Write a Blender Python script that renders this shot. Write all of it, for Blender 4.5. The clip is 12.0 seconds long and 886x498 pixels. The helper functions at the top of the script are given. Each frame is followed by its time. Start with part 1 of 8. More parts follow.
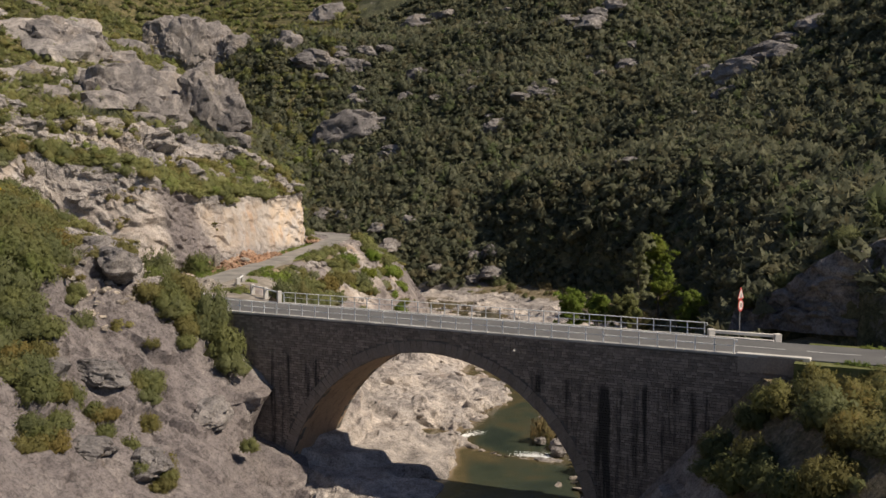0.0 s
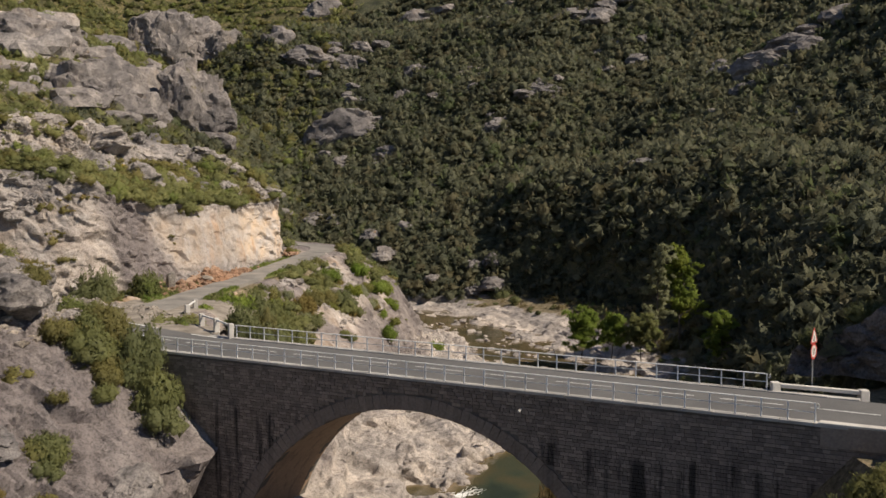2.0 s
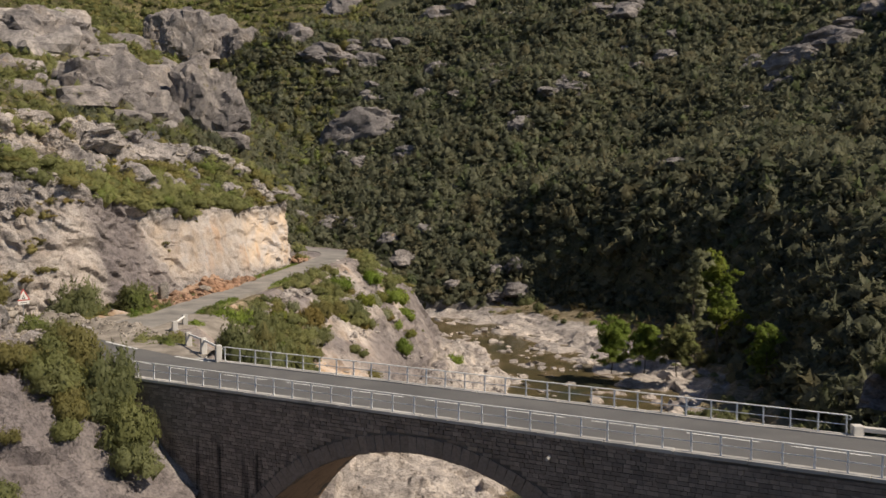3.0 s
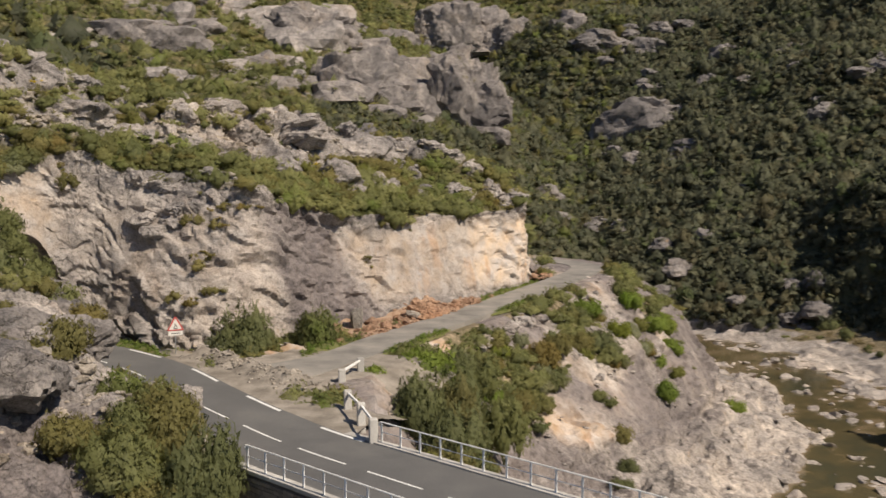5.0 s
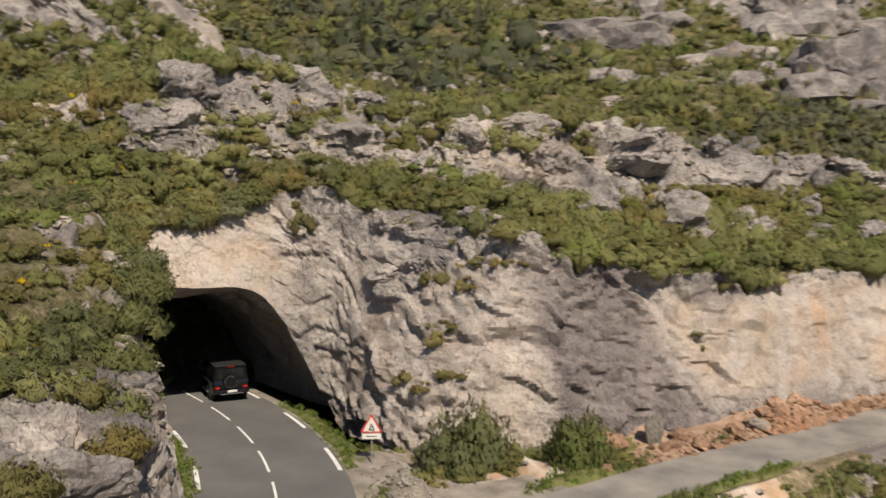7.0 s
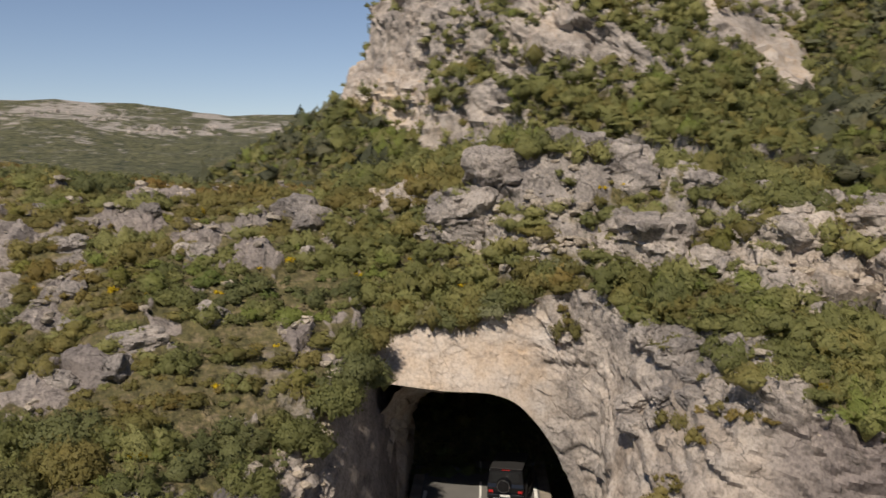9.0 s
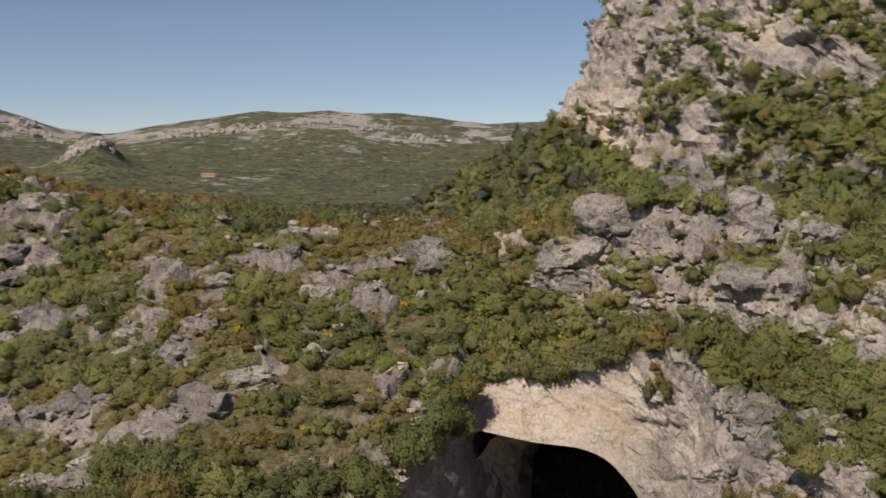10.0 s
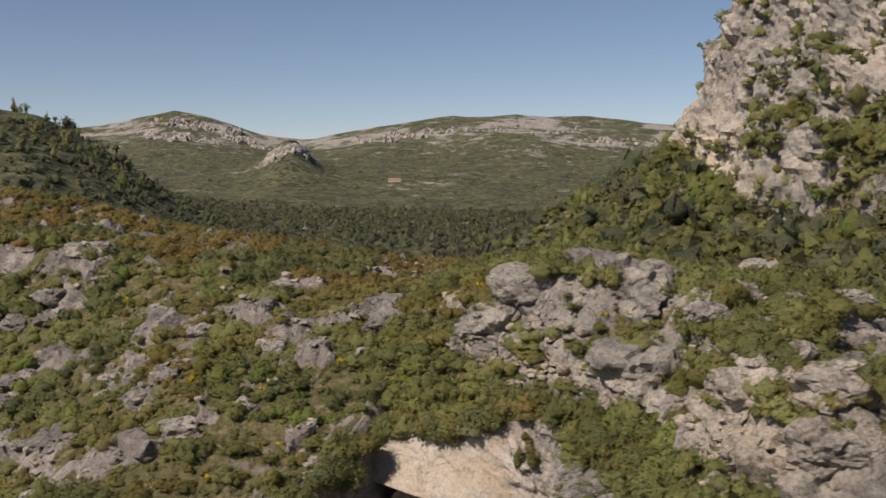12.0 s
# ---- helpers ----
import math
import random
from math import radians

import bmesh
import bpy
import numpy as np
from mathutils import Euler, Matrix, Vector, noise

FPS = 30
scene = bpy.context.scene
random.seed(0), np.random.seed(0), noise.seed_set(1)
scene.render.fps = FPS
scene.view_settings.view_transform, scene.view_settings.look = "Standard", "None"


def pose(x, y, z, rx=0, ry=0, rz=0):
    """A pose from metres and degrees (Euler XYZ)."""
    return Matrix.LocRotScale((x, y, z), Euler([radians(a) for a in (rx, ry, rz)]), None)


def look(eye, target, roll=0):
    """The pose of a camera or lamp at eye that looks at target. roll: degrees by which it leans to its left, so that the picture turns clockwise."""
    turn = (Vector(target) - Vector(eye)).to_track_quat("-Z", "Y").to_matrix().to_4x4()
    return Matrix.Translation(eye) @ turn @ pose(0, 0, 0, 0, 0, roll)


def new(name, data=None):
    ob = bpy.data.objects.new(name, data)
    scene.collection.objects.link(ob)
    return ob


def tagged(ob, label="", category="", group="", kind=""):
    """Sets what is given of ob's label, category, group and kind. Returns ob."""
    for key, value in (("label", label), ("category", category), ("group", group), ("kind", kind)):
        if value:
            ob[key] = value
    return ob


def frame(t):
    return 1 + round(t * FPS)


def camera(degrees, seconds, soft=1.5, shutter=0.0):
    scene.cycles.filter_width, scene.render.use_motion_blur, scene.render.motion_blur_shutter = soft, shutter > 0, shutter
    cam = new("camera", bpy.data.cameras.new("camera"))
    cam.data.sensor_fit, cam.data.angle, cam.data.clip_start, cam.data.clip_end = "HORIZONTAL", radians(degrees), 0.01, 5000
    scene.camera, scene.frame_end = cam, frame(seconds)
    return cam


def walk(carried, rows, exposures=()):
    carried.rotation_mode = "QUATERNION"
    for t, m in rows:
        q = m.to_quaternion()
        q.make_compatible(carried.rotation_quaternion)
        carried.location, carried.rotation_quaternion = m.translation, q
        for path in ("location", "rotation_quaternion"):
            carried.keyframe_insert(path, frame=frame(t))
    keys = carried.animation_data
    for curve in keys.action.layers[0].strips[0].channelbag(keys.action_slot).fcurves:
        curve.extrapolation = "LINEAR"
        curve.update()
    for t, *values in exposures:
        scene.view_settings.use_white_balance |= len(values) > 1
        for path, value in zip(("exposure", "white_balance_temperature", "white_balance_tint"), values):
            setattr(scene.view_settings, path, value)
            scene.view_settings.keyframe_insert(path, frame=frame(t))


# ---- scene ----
# ---- camera ----
cam = camera(48.5, 12.0, 1.5, 0.3)
METRES, EYE, TILT, LEAN, TURN = 110.0, 13.2, -4.1, 0.0, 0.0
ROWS = [
    (0.0, 0.0, 0.0, 0.0, -0.0, 0.0, 0.0),
    (0.5, 0.0021, 0.0278, 0.0016, 0.04, 0.01, 0.03),
    (1.0, 0.005, 0.062, 0.005, 0.08, 0.02, 0.05),
    (1.5, 0.0068, 0.0966, 0.0097, 0.12, 0.05, 0.06),
    (2.0, 0.0088, 0.1347, 0.0132, 0.18, 0.07, 0.08),
    (2.5, 0.011, 0.1709, 0.0161, 0.34, 0.1, 0.09),
    (4.5, 0.0132, 0.3389, 0.0298, 12.36, -0.06, -0.58),
    (5.0, 0.0147, 0.3884, 0.0339, 17.86, -0.19, -0.93),
    (5.5, 0.0178, 0.4378, 0.0373, 23.57, -0.28, -1.28),
    (6.0, 0.0209, 0.492, 0.0445, 30.33, -0.49, -1.73),
    (6.5, 0.023, 0.5428, 0.0553, 38.32, -0.91, -2.19),
    (7.0, 0.0266, 0.5961, 0.0704, 48.18, -1.48, -2.78),
    (7.5, 0.0318, 0.643, 0.0845, 58.12, -2.2, -3.28),
    (9.5, 0.0496, 0.8064, 0.1401, 94.23, -4.45, -4.1),
    (10.0, 0.0505, 0.8384, 0.1522, 101.2, -4.77, -4.04),
    (10.5, 0.051, 0.8693, 0.1633, 107.15, -5.15, -3.96),
    (11.0, 0.0493, 0.905, 0.1748, 111.32, -5.45, -3.87),
    (11.5, 0.0469, 0.9377, 0.1853, 112.26, -5.49, -3.82),
    (12.0, 0.045, 0.9719, 0.1961, 112.39, -5.42, -3.78),
]
EXPOSURES = ((0.0, 0.16), (2.5, 0.16), (5.5, 0.22), (7.5, 0.27), (9.5, 0.06), (12.0, 0.02))
walk(cam, [(t, pose(0, 0, EYE, TILT, LEAN, TURN) @ pose(METRES * x, METRES * y, METRES * z, 90 + pitch, roll, yaw)) for t, x, y, z, yaw, pitch, roll in ROWS], EXPOSURES)

# ---- world and sun ----
SUN_AZ, SUN_EL = (0.93, -0.37), 46.0
world = bpy.data.worlds.new("sky")
scene.world = world
world.use_nodes = True
wn, wl = world.node_tree.nodes, world.node_tree.links
sky = wn.new("ShaderNodeTexSky")
sky.sky_type, sky.sun_disc = "NISHITA", False
sky.sun_elevation, sky.sun_rotation = radians(SUN_EL), math.atan2(SUN_AZ[0], SUN_AZ[1])
sky.air_density, sky.dust_density, sky.ozone_density, sky.altitude = 0.9, 0.0, 2.2, 1600
haze = wn.new("ShaderNodeMix")
haze.data_type, haze.blend_type = "RGBA", "MULTIPLY"
haze.inputs[0].default_value, haze.inputs[7].default_value = 1.0, (1.0, 0.88, 0.84, 1)
wl.new(sky.outputs[0], haze.inputs[6])
wl.new(haze.outputs[2], wn["Background"].inputs[0])
wn["Background"].inputs[1].default_value = 0.088
sun = new("sun", bpy.data.lights.new("sun", "SUN"))
sun.data.energy, sun.data.angle, sun.data.color = 4.9, radians(0.53), (1.0, 0.87, 0.71)
ce = math.cos(radians(SUN_EL))
sun.matrix_world = look((SUN_AZ[0] * ce * 300, SUN_AZ[1] * ce * 300, math.sin(radians(SUN_EL)) * 300), (0, 0, 0))


# ---- materials ----
def mat(name, rough=0.85, metal=0.0):
    m = bpy.data.materials.new(name)
    m.use_nodes = True
    n = m.node_tree.nodes
    b = n["Principled BSDF"]
    b.inputs["Roughness"].default_value, b.inputs["Metallic"].default_value = rough, metal
    b.inputs["Specular IOR Level"].default_value = 0.3
    return m, n, m.node_tree.links, b


def nd(n, kind, **kw):
    node = n.new(kind)
    for k, v in kw.items():
        node.inputs[k.replace("_", " ")].default_value = v
    return node


def ramp(n, l, src, stops):
    r = n.new("ShaderNodeValToRGB")
    e = r.color_ramp.elements
    while len(e) < len(stops):
        e.new(0.5)
    for el, (p, c) in zip(e, stops):
        el.position, el.color = p, (*c, 1)
    l.new(src, r.inputs[0])
    return r.outputs[0]


def mix(n, l, fac, a, b, kind="MIX"):
    m = n.new("ShaderNodeMix")
    m.data_type, m.blend_type = "RGBA", kind
    for sock, v in ((m.inputs[0], fac), (m.inputs[6], a), (m.inputs[7], b)):
        if isinstance(v, (int, float)):
            sock.default_value = v
        elif isinstance(v, tuple):
            sock.default_value = (*v, 1)
        else:
            l.new(v, sock)
    return m.outputs[2]


def noise_tex(n, l, co, scale, detail=4.0, rough=0.55):
    t = nd(n, "ShaderNodeTexNoise", Scale=scale, Detail=detail, Roughness=rough)
    if co is not None:
        l.new(co, t.inputs["Vector"])
    return t.outputs[0]


def bump(n, l, b, height, strength, dist):
    k = nd(n, "ShaderNodeBump", Strength=strength, Distance=dist)
    l.new(height, k.inputs["Height"])
    l.new(k.outputs[0], b.inputs["Normal"])


def math_node(n, l, op, a, b=None, clamp=False):
    m = n.new("ShaderNodeMath")
    m.operation, m.use_clamp = op, clamp
    for sock, v in zip(m.inputs, (a, b)):
        if v is None:
            continue
        if isinstance(v, (int, float)):
            sock.default_value = v
        else:
            l.new(v, sock)
    return m.outputs[0]


def limestone(name, grey, pale, warm, ground=None, warmth=0.0, stains=0.75, far=False):
    """Limestone: weathered grey over paler beds with rusty patches; where the attribute veg is high, stony earth and dry grass."""
    m, n, l, b = mat(name, 0.9)
    g = n.new("ShaderNodeNewGeometry")
    co = g.outputs["Position"]
    big, mid, fine = noise_tex(n, l, co, 0.09, 5), noise_tex(n, l, co, 0.55, 6, 0.62), noise_tex(n, l, co, 7.0, 7, 0.65)
    col = ramp(n, l, mid, [(0.34, grey), (0.52, tuple(0.5 * (p + q) for p, q in zip(grey, pale))), (0.68, pale)])
    mott = nd(n, "ShaderNodeMapping", Scale=(0.16, 0.16, 0.07))
    l.new(co, mott.inputs["Vector"])
    col = mix(n, l, 0.9, col, ramp(n, l, noise_tex(n, l, mott.outputs[0], 1.0, 7, 0.68), [(0.36, (0.55, 0.55, 0.56)), (0.5, (0.95, 0.94, 0.93)), (0.64, (1.28, 1.24, 1.18))]), "MULTIPLY")
    wmask = ramp(n, l, big, [(0.55 - 0.35 * warmth, (0, 0, 0)), (0.7 - 0.35 * warmth, (1, 1, 1))])
    att_f = n.new("ShaderNodeAttribute")
    att_f.attribute_name = "fresh"
    wsum = math_node(n, l, "MAXIMUM", math_node(n, l, "MULTIPLY", wmask, 0.45), att_f.outputs["Fac"], True)
    col = mix(n, l, wsum, col, mix(n, l, ramp(n, l, mid, [(0.35, (0, 0, 0)), (0.65, (1, 1, 1))]), warm, pale))
    # rusty seams running down the face
    stretch = nd(n, "ShaderNodeMapping", Scale=(0.5, 0.5, 0.12))
    l.new(co, stretch.inputs["Vector"])
    seam = ramp(n, l, noise_tex(n, l, stretch.outputs[0], 1.1, 5), [(0.60, (0, 0, 0)), (0.72, (1, 1, 1))])
    col = mix(n, l, math_node(n, l, "MULTIPLY", seam, math_node(n, l, "MULTIPLY", wsum, stains)), col, (0.42, 0.22, 0.09))
    # open joints at two sizes, along beds that dip towards the river
    wv = n.new("ShaderNodeVectorMath")
    wv.operation = "MULTIPLY_ADD"
    tn = nd(n, "ShaderNodeTexNoise", Scale=0.8, Detail=5.0)
    l.new(co, tn.inputs["Vector"])
    l.new(tn.outputs["Color"], wv.inputs[0]), l.new(co, wv.inputs[2])
    wv.inputs[1].default_value = (2.4, 2.4, 2.4)
    warp = nd(n, "ShaderNodeMapping", Rotation=(0.24, -0.32, 0.0), Scale=(1.0, 1.0, 1.9))
    l.new(wv.outputs[0], warp.inputs["Vector"])
    joints = []
    for sc, wd in ((0.36, 0.018), (1.15, 0.036)):
        vor = nd(n, "ShaderNodeTexVoronoi", Scale=sc)
        vor.feature = "DISTANCE_TO_EDGE"
        l.new(warp.outputs[0], vor.inputs["Vector"])
        joints.append(ramp(n, l, vor.outputs["Distance"], [(0.0, (1, 1, 1)), (wd, (0, 0, 0))]))
    cmask = ramp(n, l, noise_tex(n, l, co, 0.35, 4), [(0.52, (0, 0, 0)), (0.62, (1, 1, 1))])
    gaps_on = ramp(n, l, noise_tex(n, l, co, 0.9, 3), [(0.46, (0, 0, 0)), (0.54, (1, 1, 1))])
    crack = math_node(n, l, "MAXIMUM", math_node(n, l, "MULTIPLY", joints[0], gaps_on), math_node(n, l, "MULTIPLY", math_node(n, l, "MULTIPLY", joints[1], cmask), 0.6))
    crack = math_node(n, l, "MULTIPLY", crack, math_node(n, l, "SUBTRACT", 1.0, math_node(n, l, "MULTIPLY", att_f.outputs["Fac"], 0.8), True))
    # The shade inside the joints is put into the colour as dark lines.
    col = mix(n, l, math_node(n, l, "MULTIPLY", crack, 0.5), col, (0.075, 0.068, 0.060))
    lichen = ramp(n, l, noise_tex(n, l, co, 3.4, 9, 0.78), [(0.50, (0, 0, 0)), (0.60, (1, 1, 1))])
    bare = math_node(n, l, "SUBTRACT", 1.0, math_node(n, l, "MULTIPLY", att_f.outputs["Fac"], 1.05), True)
    col = mix(n, l, math_node(n, l, "MULTIPLY", math_node(n, l, "MULTIPLY", lichen, bare), 0.36), col, tuple(0.62 * c for c in grey))
    gold = ramp(n, l, noise_tex(n, l, co, 0.42, 7, 0.7), [(0.655, (0, 0, 0)), (0.70, (1, 1, 1))])
    col = mix(n, l, math_node(n, l, "MULTIPLY", math_node(n, l, "MULTIPLY", gold, bare), 0.5), col, (0.40, 0.235, 0.075))
    att_p = n.new("ShaderNodeAttribute")
    att_p.attribute_name = "patina"
    skin = math_node(n, l, "MULTIPLY", att_p.outputs["Fac"], ramp(n, l, noise_tex(n, l, stretch.outputs[0], 0.8, 6, 0.65), [(0.32, (0.6, 0.6, 0.6)), (0.52, (1, 1, 1))]))
    col = mix(n, l, skin, col, mix(n, l, mid, (0.132, 0.114, 0.112), (0.246, 0.215, 0.208)))
    pits = ramp(n, l, noise_tex(n, l, co, 1.7, 8, 0.74), [(0.36, (0.52, 0.51, 0.50)), (0.47, (0.96, 0.96, 0.96)), (0.66, (1.2, 1.19, 1.17))])
    col = mix(n, l, math_node(n, l, "ADD", math_node(n, l, "MULTIPLY", bare, 0.6), 0.35), col, pits, "MULTIPLY")
    spots = ramp(n, l, fine, [(0.38, (0.58, 0.58, 0.58)), (0.52, (1, 1, 1)), (0.68, (1.22, 1.2, 1.18))])
    col = mix(n, l, math_node(n, l, "ADD", math_node(n, l, "MULTIPLY", bare, 0.6), 0.25), col, spots, "MULTIPLY")
    if ground:
        att = n.new("ShaderNodeAttribute")
        att.attribute_name = "veg"
        edge = math_node(n, l, "ADD", att.outputs["Fac"], math_node(n, l, "MULTIPLY", math_node(n, l, "SUBTRACT", mid, 0.5), 0.9))
        if far:
            edge = math_node(n, l, "ADD", edge, math_node(n, l, "MULTIPLY", math_node(n, l, "SUBTRACT", noise_tex(n, l, co, 0.03, 9, 0.75), 0.5), 3.2))
        gmask = ramp(n, l, edge, [(0.42, (0, 0, 0)), (0.58, (1, 1, 1))])
        earth = ramp(n, l, noise_tex(n, l, co, 1.3, 6, 0.7), [(0.3, ground[0]), (0.5, ground[1]), (0.7, ground[2])])
        earth = mix(n, l, 0.8, mix(n, l, 1.0, earth, pits, "MULTIPLY"), ramp(n, l, noise_tex(n, l, co, 4.5, 8, 0.78), [(0.38, (0.55, 0.58, 0.5)), (0.5, (1, 1, 1)), (0.62, (1.7, 1.6, 1.5))]), "MULTIPLY")
        if far:
            # thickets too small and too far to stand apart
            thick = ramp(n, l, noise_tex(n, l, co, 0.16, 9, 0.75), [(0.43, (0.5, 0.55, 0.48)), (0.5, (0.86, 0.88, 0.82)), (0.58, (1.3, 1.25, 1.2))])
            earth = mix(n, l, 1.0, earth, thick, "MULTIPLY")
            if far == "plain":
                # shrubs and low trees standing apart on dry grass
                spots_v = nd(n, "ShaderNodeTexVoronoi", Scale=0.14)
                l.new(co, spots_v.inputs["Vector"])
                tree_m = math_node(n, l, "ADD", spots_v.outputs["Distance"], math_node(n, l, "MULTIPLY", math_node(n, l, "SUBTRACT", noise_tex(n, l, co, 0.05, 4), 0.5), 1.6))
                earth = mix(n, l, 1.0, earth, ramp(n, l, tree_m, [(0.30, (0.42, 0.47, 0.45)), (0.42, (1.0, 1.0, 1.0)), (0.8, (1.45, 1.36, 1.3))]), "MULTIPLY")
            earth = mix(n, l, 0.6, earth, ramp(n, l, noise_tex(n, l, co, 0.012, 6, 0.65), [(0.35, (0.7, 0.75, 0.7)), (0.65, (1.15, 1.12, 1.08))]), "MULTIPLY")
        col = mix(n, l, gmask, col, earth)
    l.new(col, b.inputs["Base Color"])
    # broken faces: every chip stands at its own depth
    chips = nd(n, "ShaderNodeTexVoronoi", Scale=1.3)
    l.new(warp.outputs[0], chips.inputs["Vector"])
    small_chips = nd(n, "ShaderNodeTexVoronoi", Scale=3.4)
    l.new(warp.outputs[0], small_chips.inputs["Vector"])
    tone_of = []
    for v in (chips, small_chips):
        sp = n.new("ShaderNodeSeparateColor")
        l.new(v.outputs["Color"], sp.inputs[0])
        tone_of.append(sp.outputs[0])
    grit = noise_tex(n, l, co, 2.6, 9, 0.76)
    h = math_node(n, l, "ADD", math_node(n, l, "MULTIPLY", mid, 0.6), math_node(n, l, "MULTIPLY", fine, 0.10))
    h = math_node(n, l, "ADD", h, math_node(n, l, "MULTIPLY", tone_of[0], 0.15))
    h = math_node(n, l, "ADD", h, math_node(n, l, "MULTIPLY", tone_of[1], 0.09))
    h = math_node(n, l, "ADD", h, math_node(n, l, "MULTIPLY", grit, 0.55))
    h = math_node(n, l, "SUBTRACT", h, math_node(n, l, "MULTIPLY", crack, 0.3))
    h = math_node(n, l, "MULTIPLY", h, math_node(n, l, "ADD", math_node(n, l, "MULTIPLY", bare, 0.82), 0.18))
    h = math_node(n, l, "MULTIPLY", h, math_node(n, l, "SUBTRACT", 1.0, math_node(n, l, "MULTIPLY", att_p.outputs["Fac"], 0.3)))
    bump(n, l, b, h, 0.95, 0.34)
    return m


EARTH = ((0.075, 0.074, 0.034), (0.108, 0.098, 0.046), (0.21, 0.172, 0.115))
BANK_EARTH = ((0.13, 0.115, 0.06), (0.20, 0.165, 0.105), (0.31, 0.25, 0.18))
# Far ground: blue raised, so some distance haze is in the colour.
FOREST_EARTH = ((0.060, 0.066, 0.038), (0.084, 0.088, 0.052), (0.122, 0.116, 0.076))
M_ROCK = limestone("limestone", (0.268, 0.249, 0.242), (0.482, 0.443, 0.414), (0.59, 0.455, 0.325), EARTH)
M_FAR = limestone("far_hillside", (0.20, 0.188, 0.18), (0.36, 0.335, 0.31), (0.36, 0.30, 0.23), FOREST_EARTH, far=True)
M_MASSIF = limestone("massif_limestone", (0.195, 0.18, 0.176), (0.37, 0.338, 0.318), (0.50, 0.39, 0.28), EARTH, far=True)
M_PLAIN = limestone("far_plain", (0.26, 0.245, 0.235), (0.46, 0.43, 0.40), (0.44, 0.37, 0.28), FOREST_EARTH, far="plain")
M_BED = limestone("river_limestone", (0.36, 0.325, 0.30), (0.61, 0.555, 0.51), (0.43, 0.30, 0.19), BANK_EARTH)
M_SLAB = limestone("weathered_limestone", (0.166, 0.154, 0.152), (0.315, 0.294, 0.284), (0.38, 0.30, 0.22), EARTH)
M_RUST = limestone("rust_stone", (0.34, 0.20, 0.125), (0.54, 0.37, 0.26), (0.48, 0.25, 0.14), None, 0.4)
M_PALE = limestone("pale_boulder", (0.38, 0.35, 0.31), (0.52, 0.46, 0.39), (0.48, 0.36, 0.24), None, 0.2)


def foliage(name, dark, mid_c, light, spread=0.30, sprig=19.0, gaps=0.455):
    """Leaves: each leaf and each plant its own green, a little light coming through."""
    m, n, l, b = mat(name, 0.6)
    g = n.new("ShaderNodeNewGeometry")
    o = n.new("ShaderNodeObjectInfo")
    big = noise_tex(n, l, g.outputs["Position"], 0.16, 3)
    tone = n.new("ShaderNodeAttribute")
    tone.attribute_name = "tone"
    a = math_node(n, l, "ADD", math_node(n, l, "MULTIPLY", g.outputs["Random Per Island"], 0.6 * spread), math_node(n, l, "MULTIPLY", o.outputs["Random"], 0.2))
    a = math_node(n, l, "ADD", a, math_node(n, l, "MULTIPLY", tone.outputs["Fac"], 0.6))
    a = math_node(n, l, "ADD", math_node(n, l, "SUBTRACT", a, 0.08), math_node(n, l, "MULTIPLY", math_node(n, l, "SUBTRACT", big, 0.5), 0.9))
    col = ramp(n, l, a, [(0.05, dark), (0.42, mid_c), (0.85, light)])
    # some plants are in brown bud, a few in fresh leaf
    kind = math_node(n, l, "FRACT", math_node(n, l, "ADD", math_node(n, l, "MULTIPLY", tone.outputs["Fac"], 7.31), o.outputs["Random"]))
    kind = math_node(n, l, "ADD", kind, math_node(n, l, "MULTIPLY", math_node(n, l, "SUBTRACT", noise_tex(n, l, g.outputs["Position"], 0.11, 3), 0.5), 1.1))
    brown = tuple(x * k for x, k in zip(mid_c, (1.18, 0.84, 0.62)))
    young = tuple(x * k for x, k in zip(mid_c, (0.95, 1.2, 0.62)))
    col = mix(n, l, ramp(n, l, kind, [(0.78, (0, 0, 0)), (0.98, (0.4, 0.4, 0.4))]), col, brown)
    col = mix(n, l, ramp(n, l, kind, [(0.02, (0.5, 0.5, 0.5)), (0.10, (0, 0, 0))]), col, young)
    col = mix(n, l, 1.0, col, ramp(n, l, noise_tex(n, l, g.outputs["Position"], 1.0 * sprig, 4, 0.72), [(0.34, (0.74, 0.75, 0.74)), (0.5, (1, 1, 1)), (0.66, (1.24, 1.22, 1.16))]), "MULTIPLY")
    l.new(col, b.inputs["Base Color"])
    b.inputs["Specular IOR Level"].default_value = 0.15
    tr = n.new("ShaderNodeBsdfTranslucent")
    l.new(col, tr.inputs[0])
    ms = nd(n, "ShaderNodeMixShader", Fac=0.5)
    l.new(b.outputs[0], ms.inputs[1]), l.new(tr.outputs[0], ms.inputs[2])
    # each blade is a sprig with gaps between its leaves
    hole = ramp(n, l, noise_tex(n, l, g.outputs["Position"], sprig, 2, 0.6), [(gaps - 0.01, (1, 1, 1)), (gaps + 0.01, (0, 0, 0))])
    clear = n.new("ShaderNodeBsdfTransparent")
    mh = n.new("ShaderNodeMixShader")
    l.new(hole, mh.inputs[0]), l.new(ms.outputs[0], mh.inputs[1]), l.new(clear.outputs[0], mh.inputs[2])
    l.new(mh.outputs[0], n["Material Output"].inputs[0])
    return m


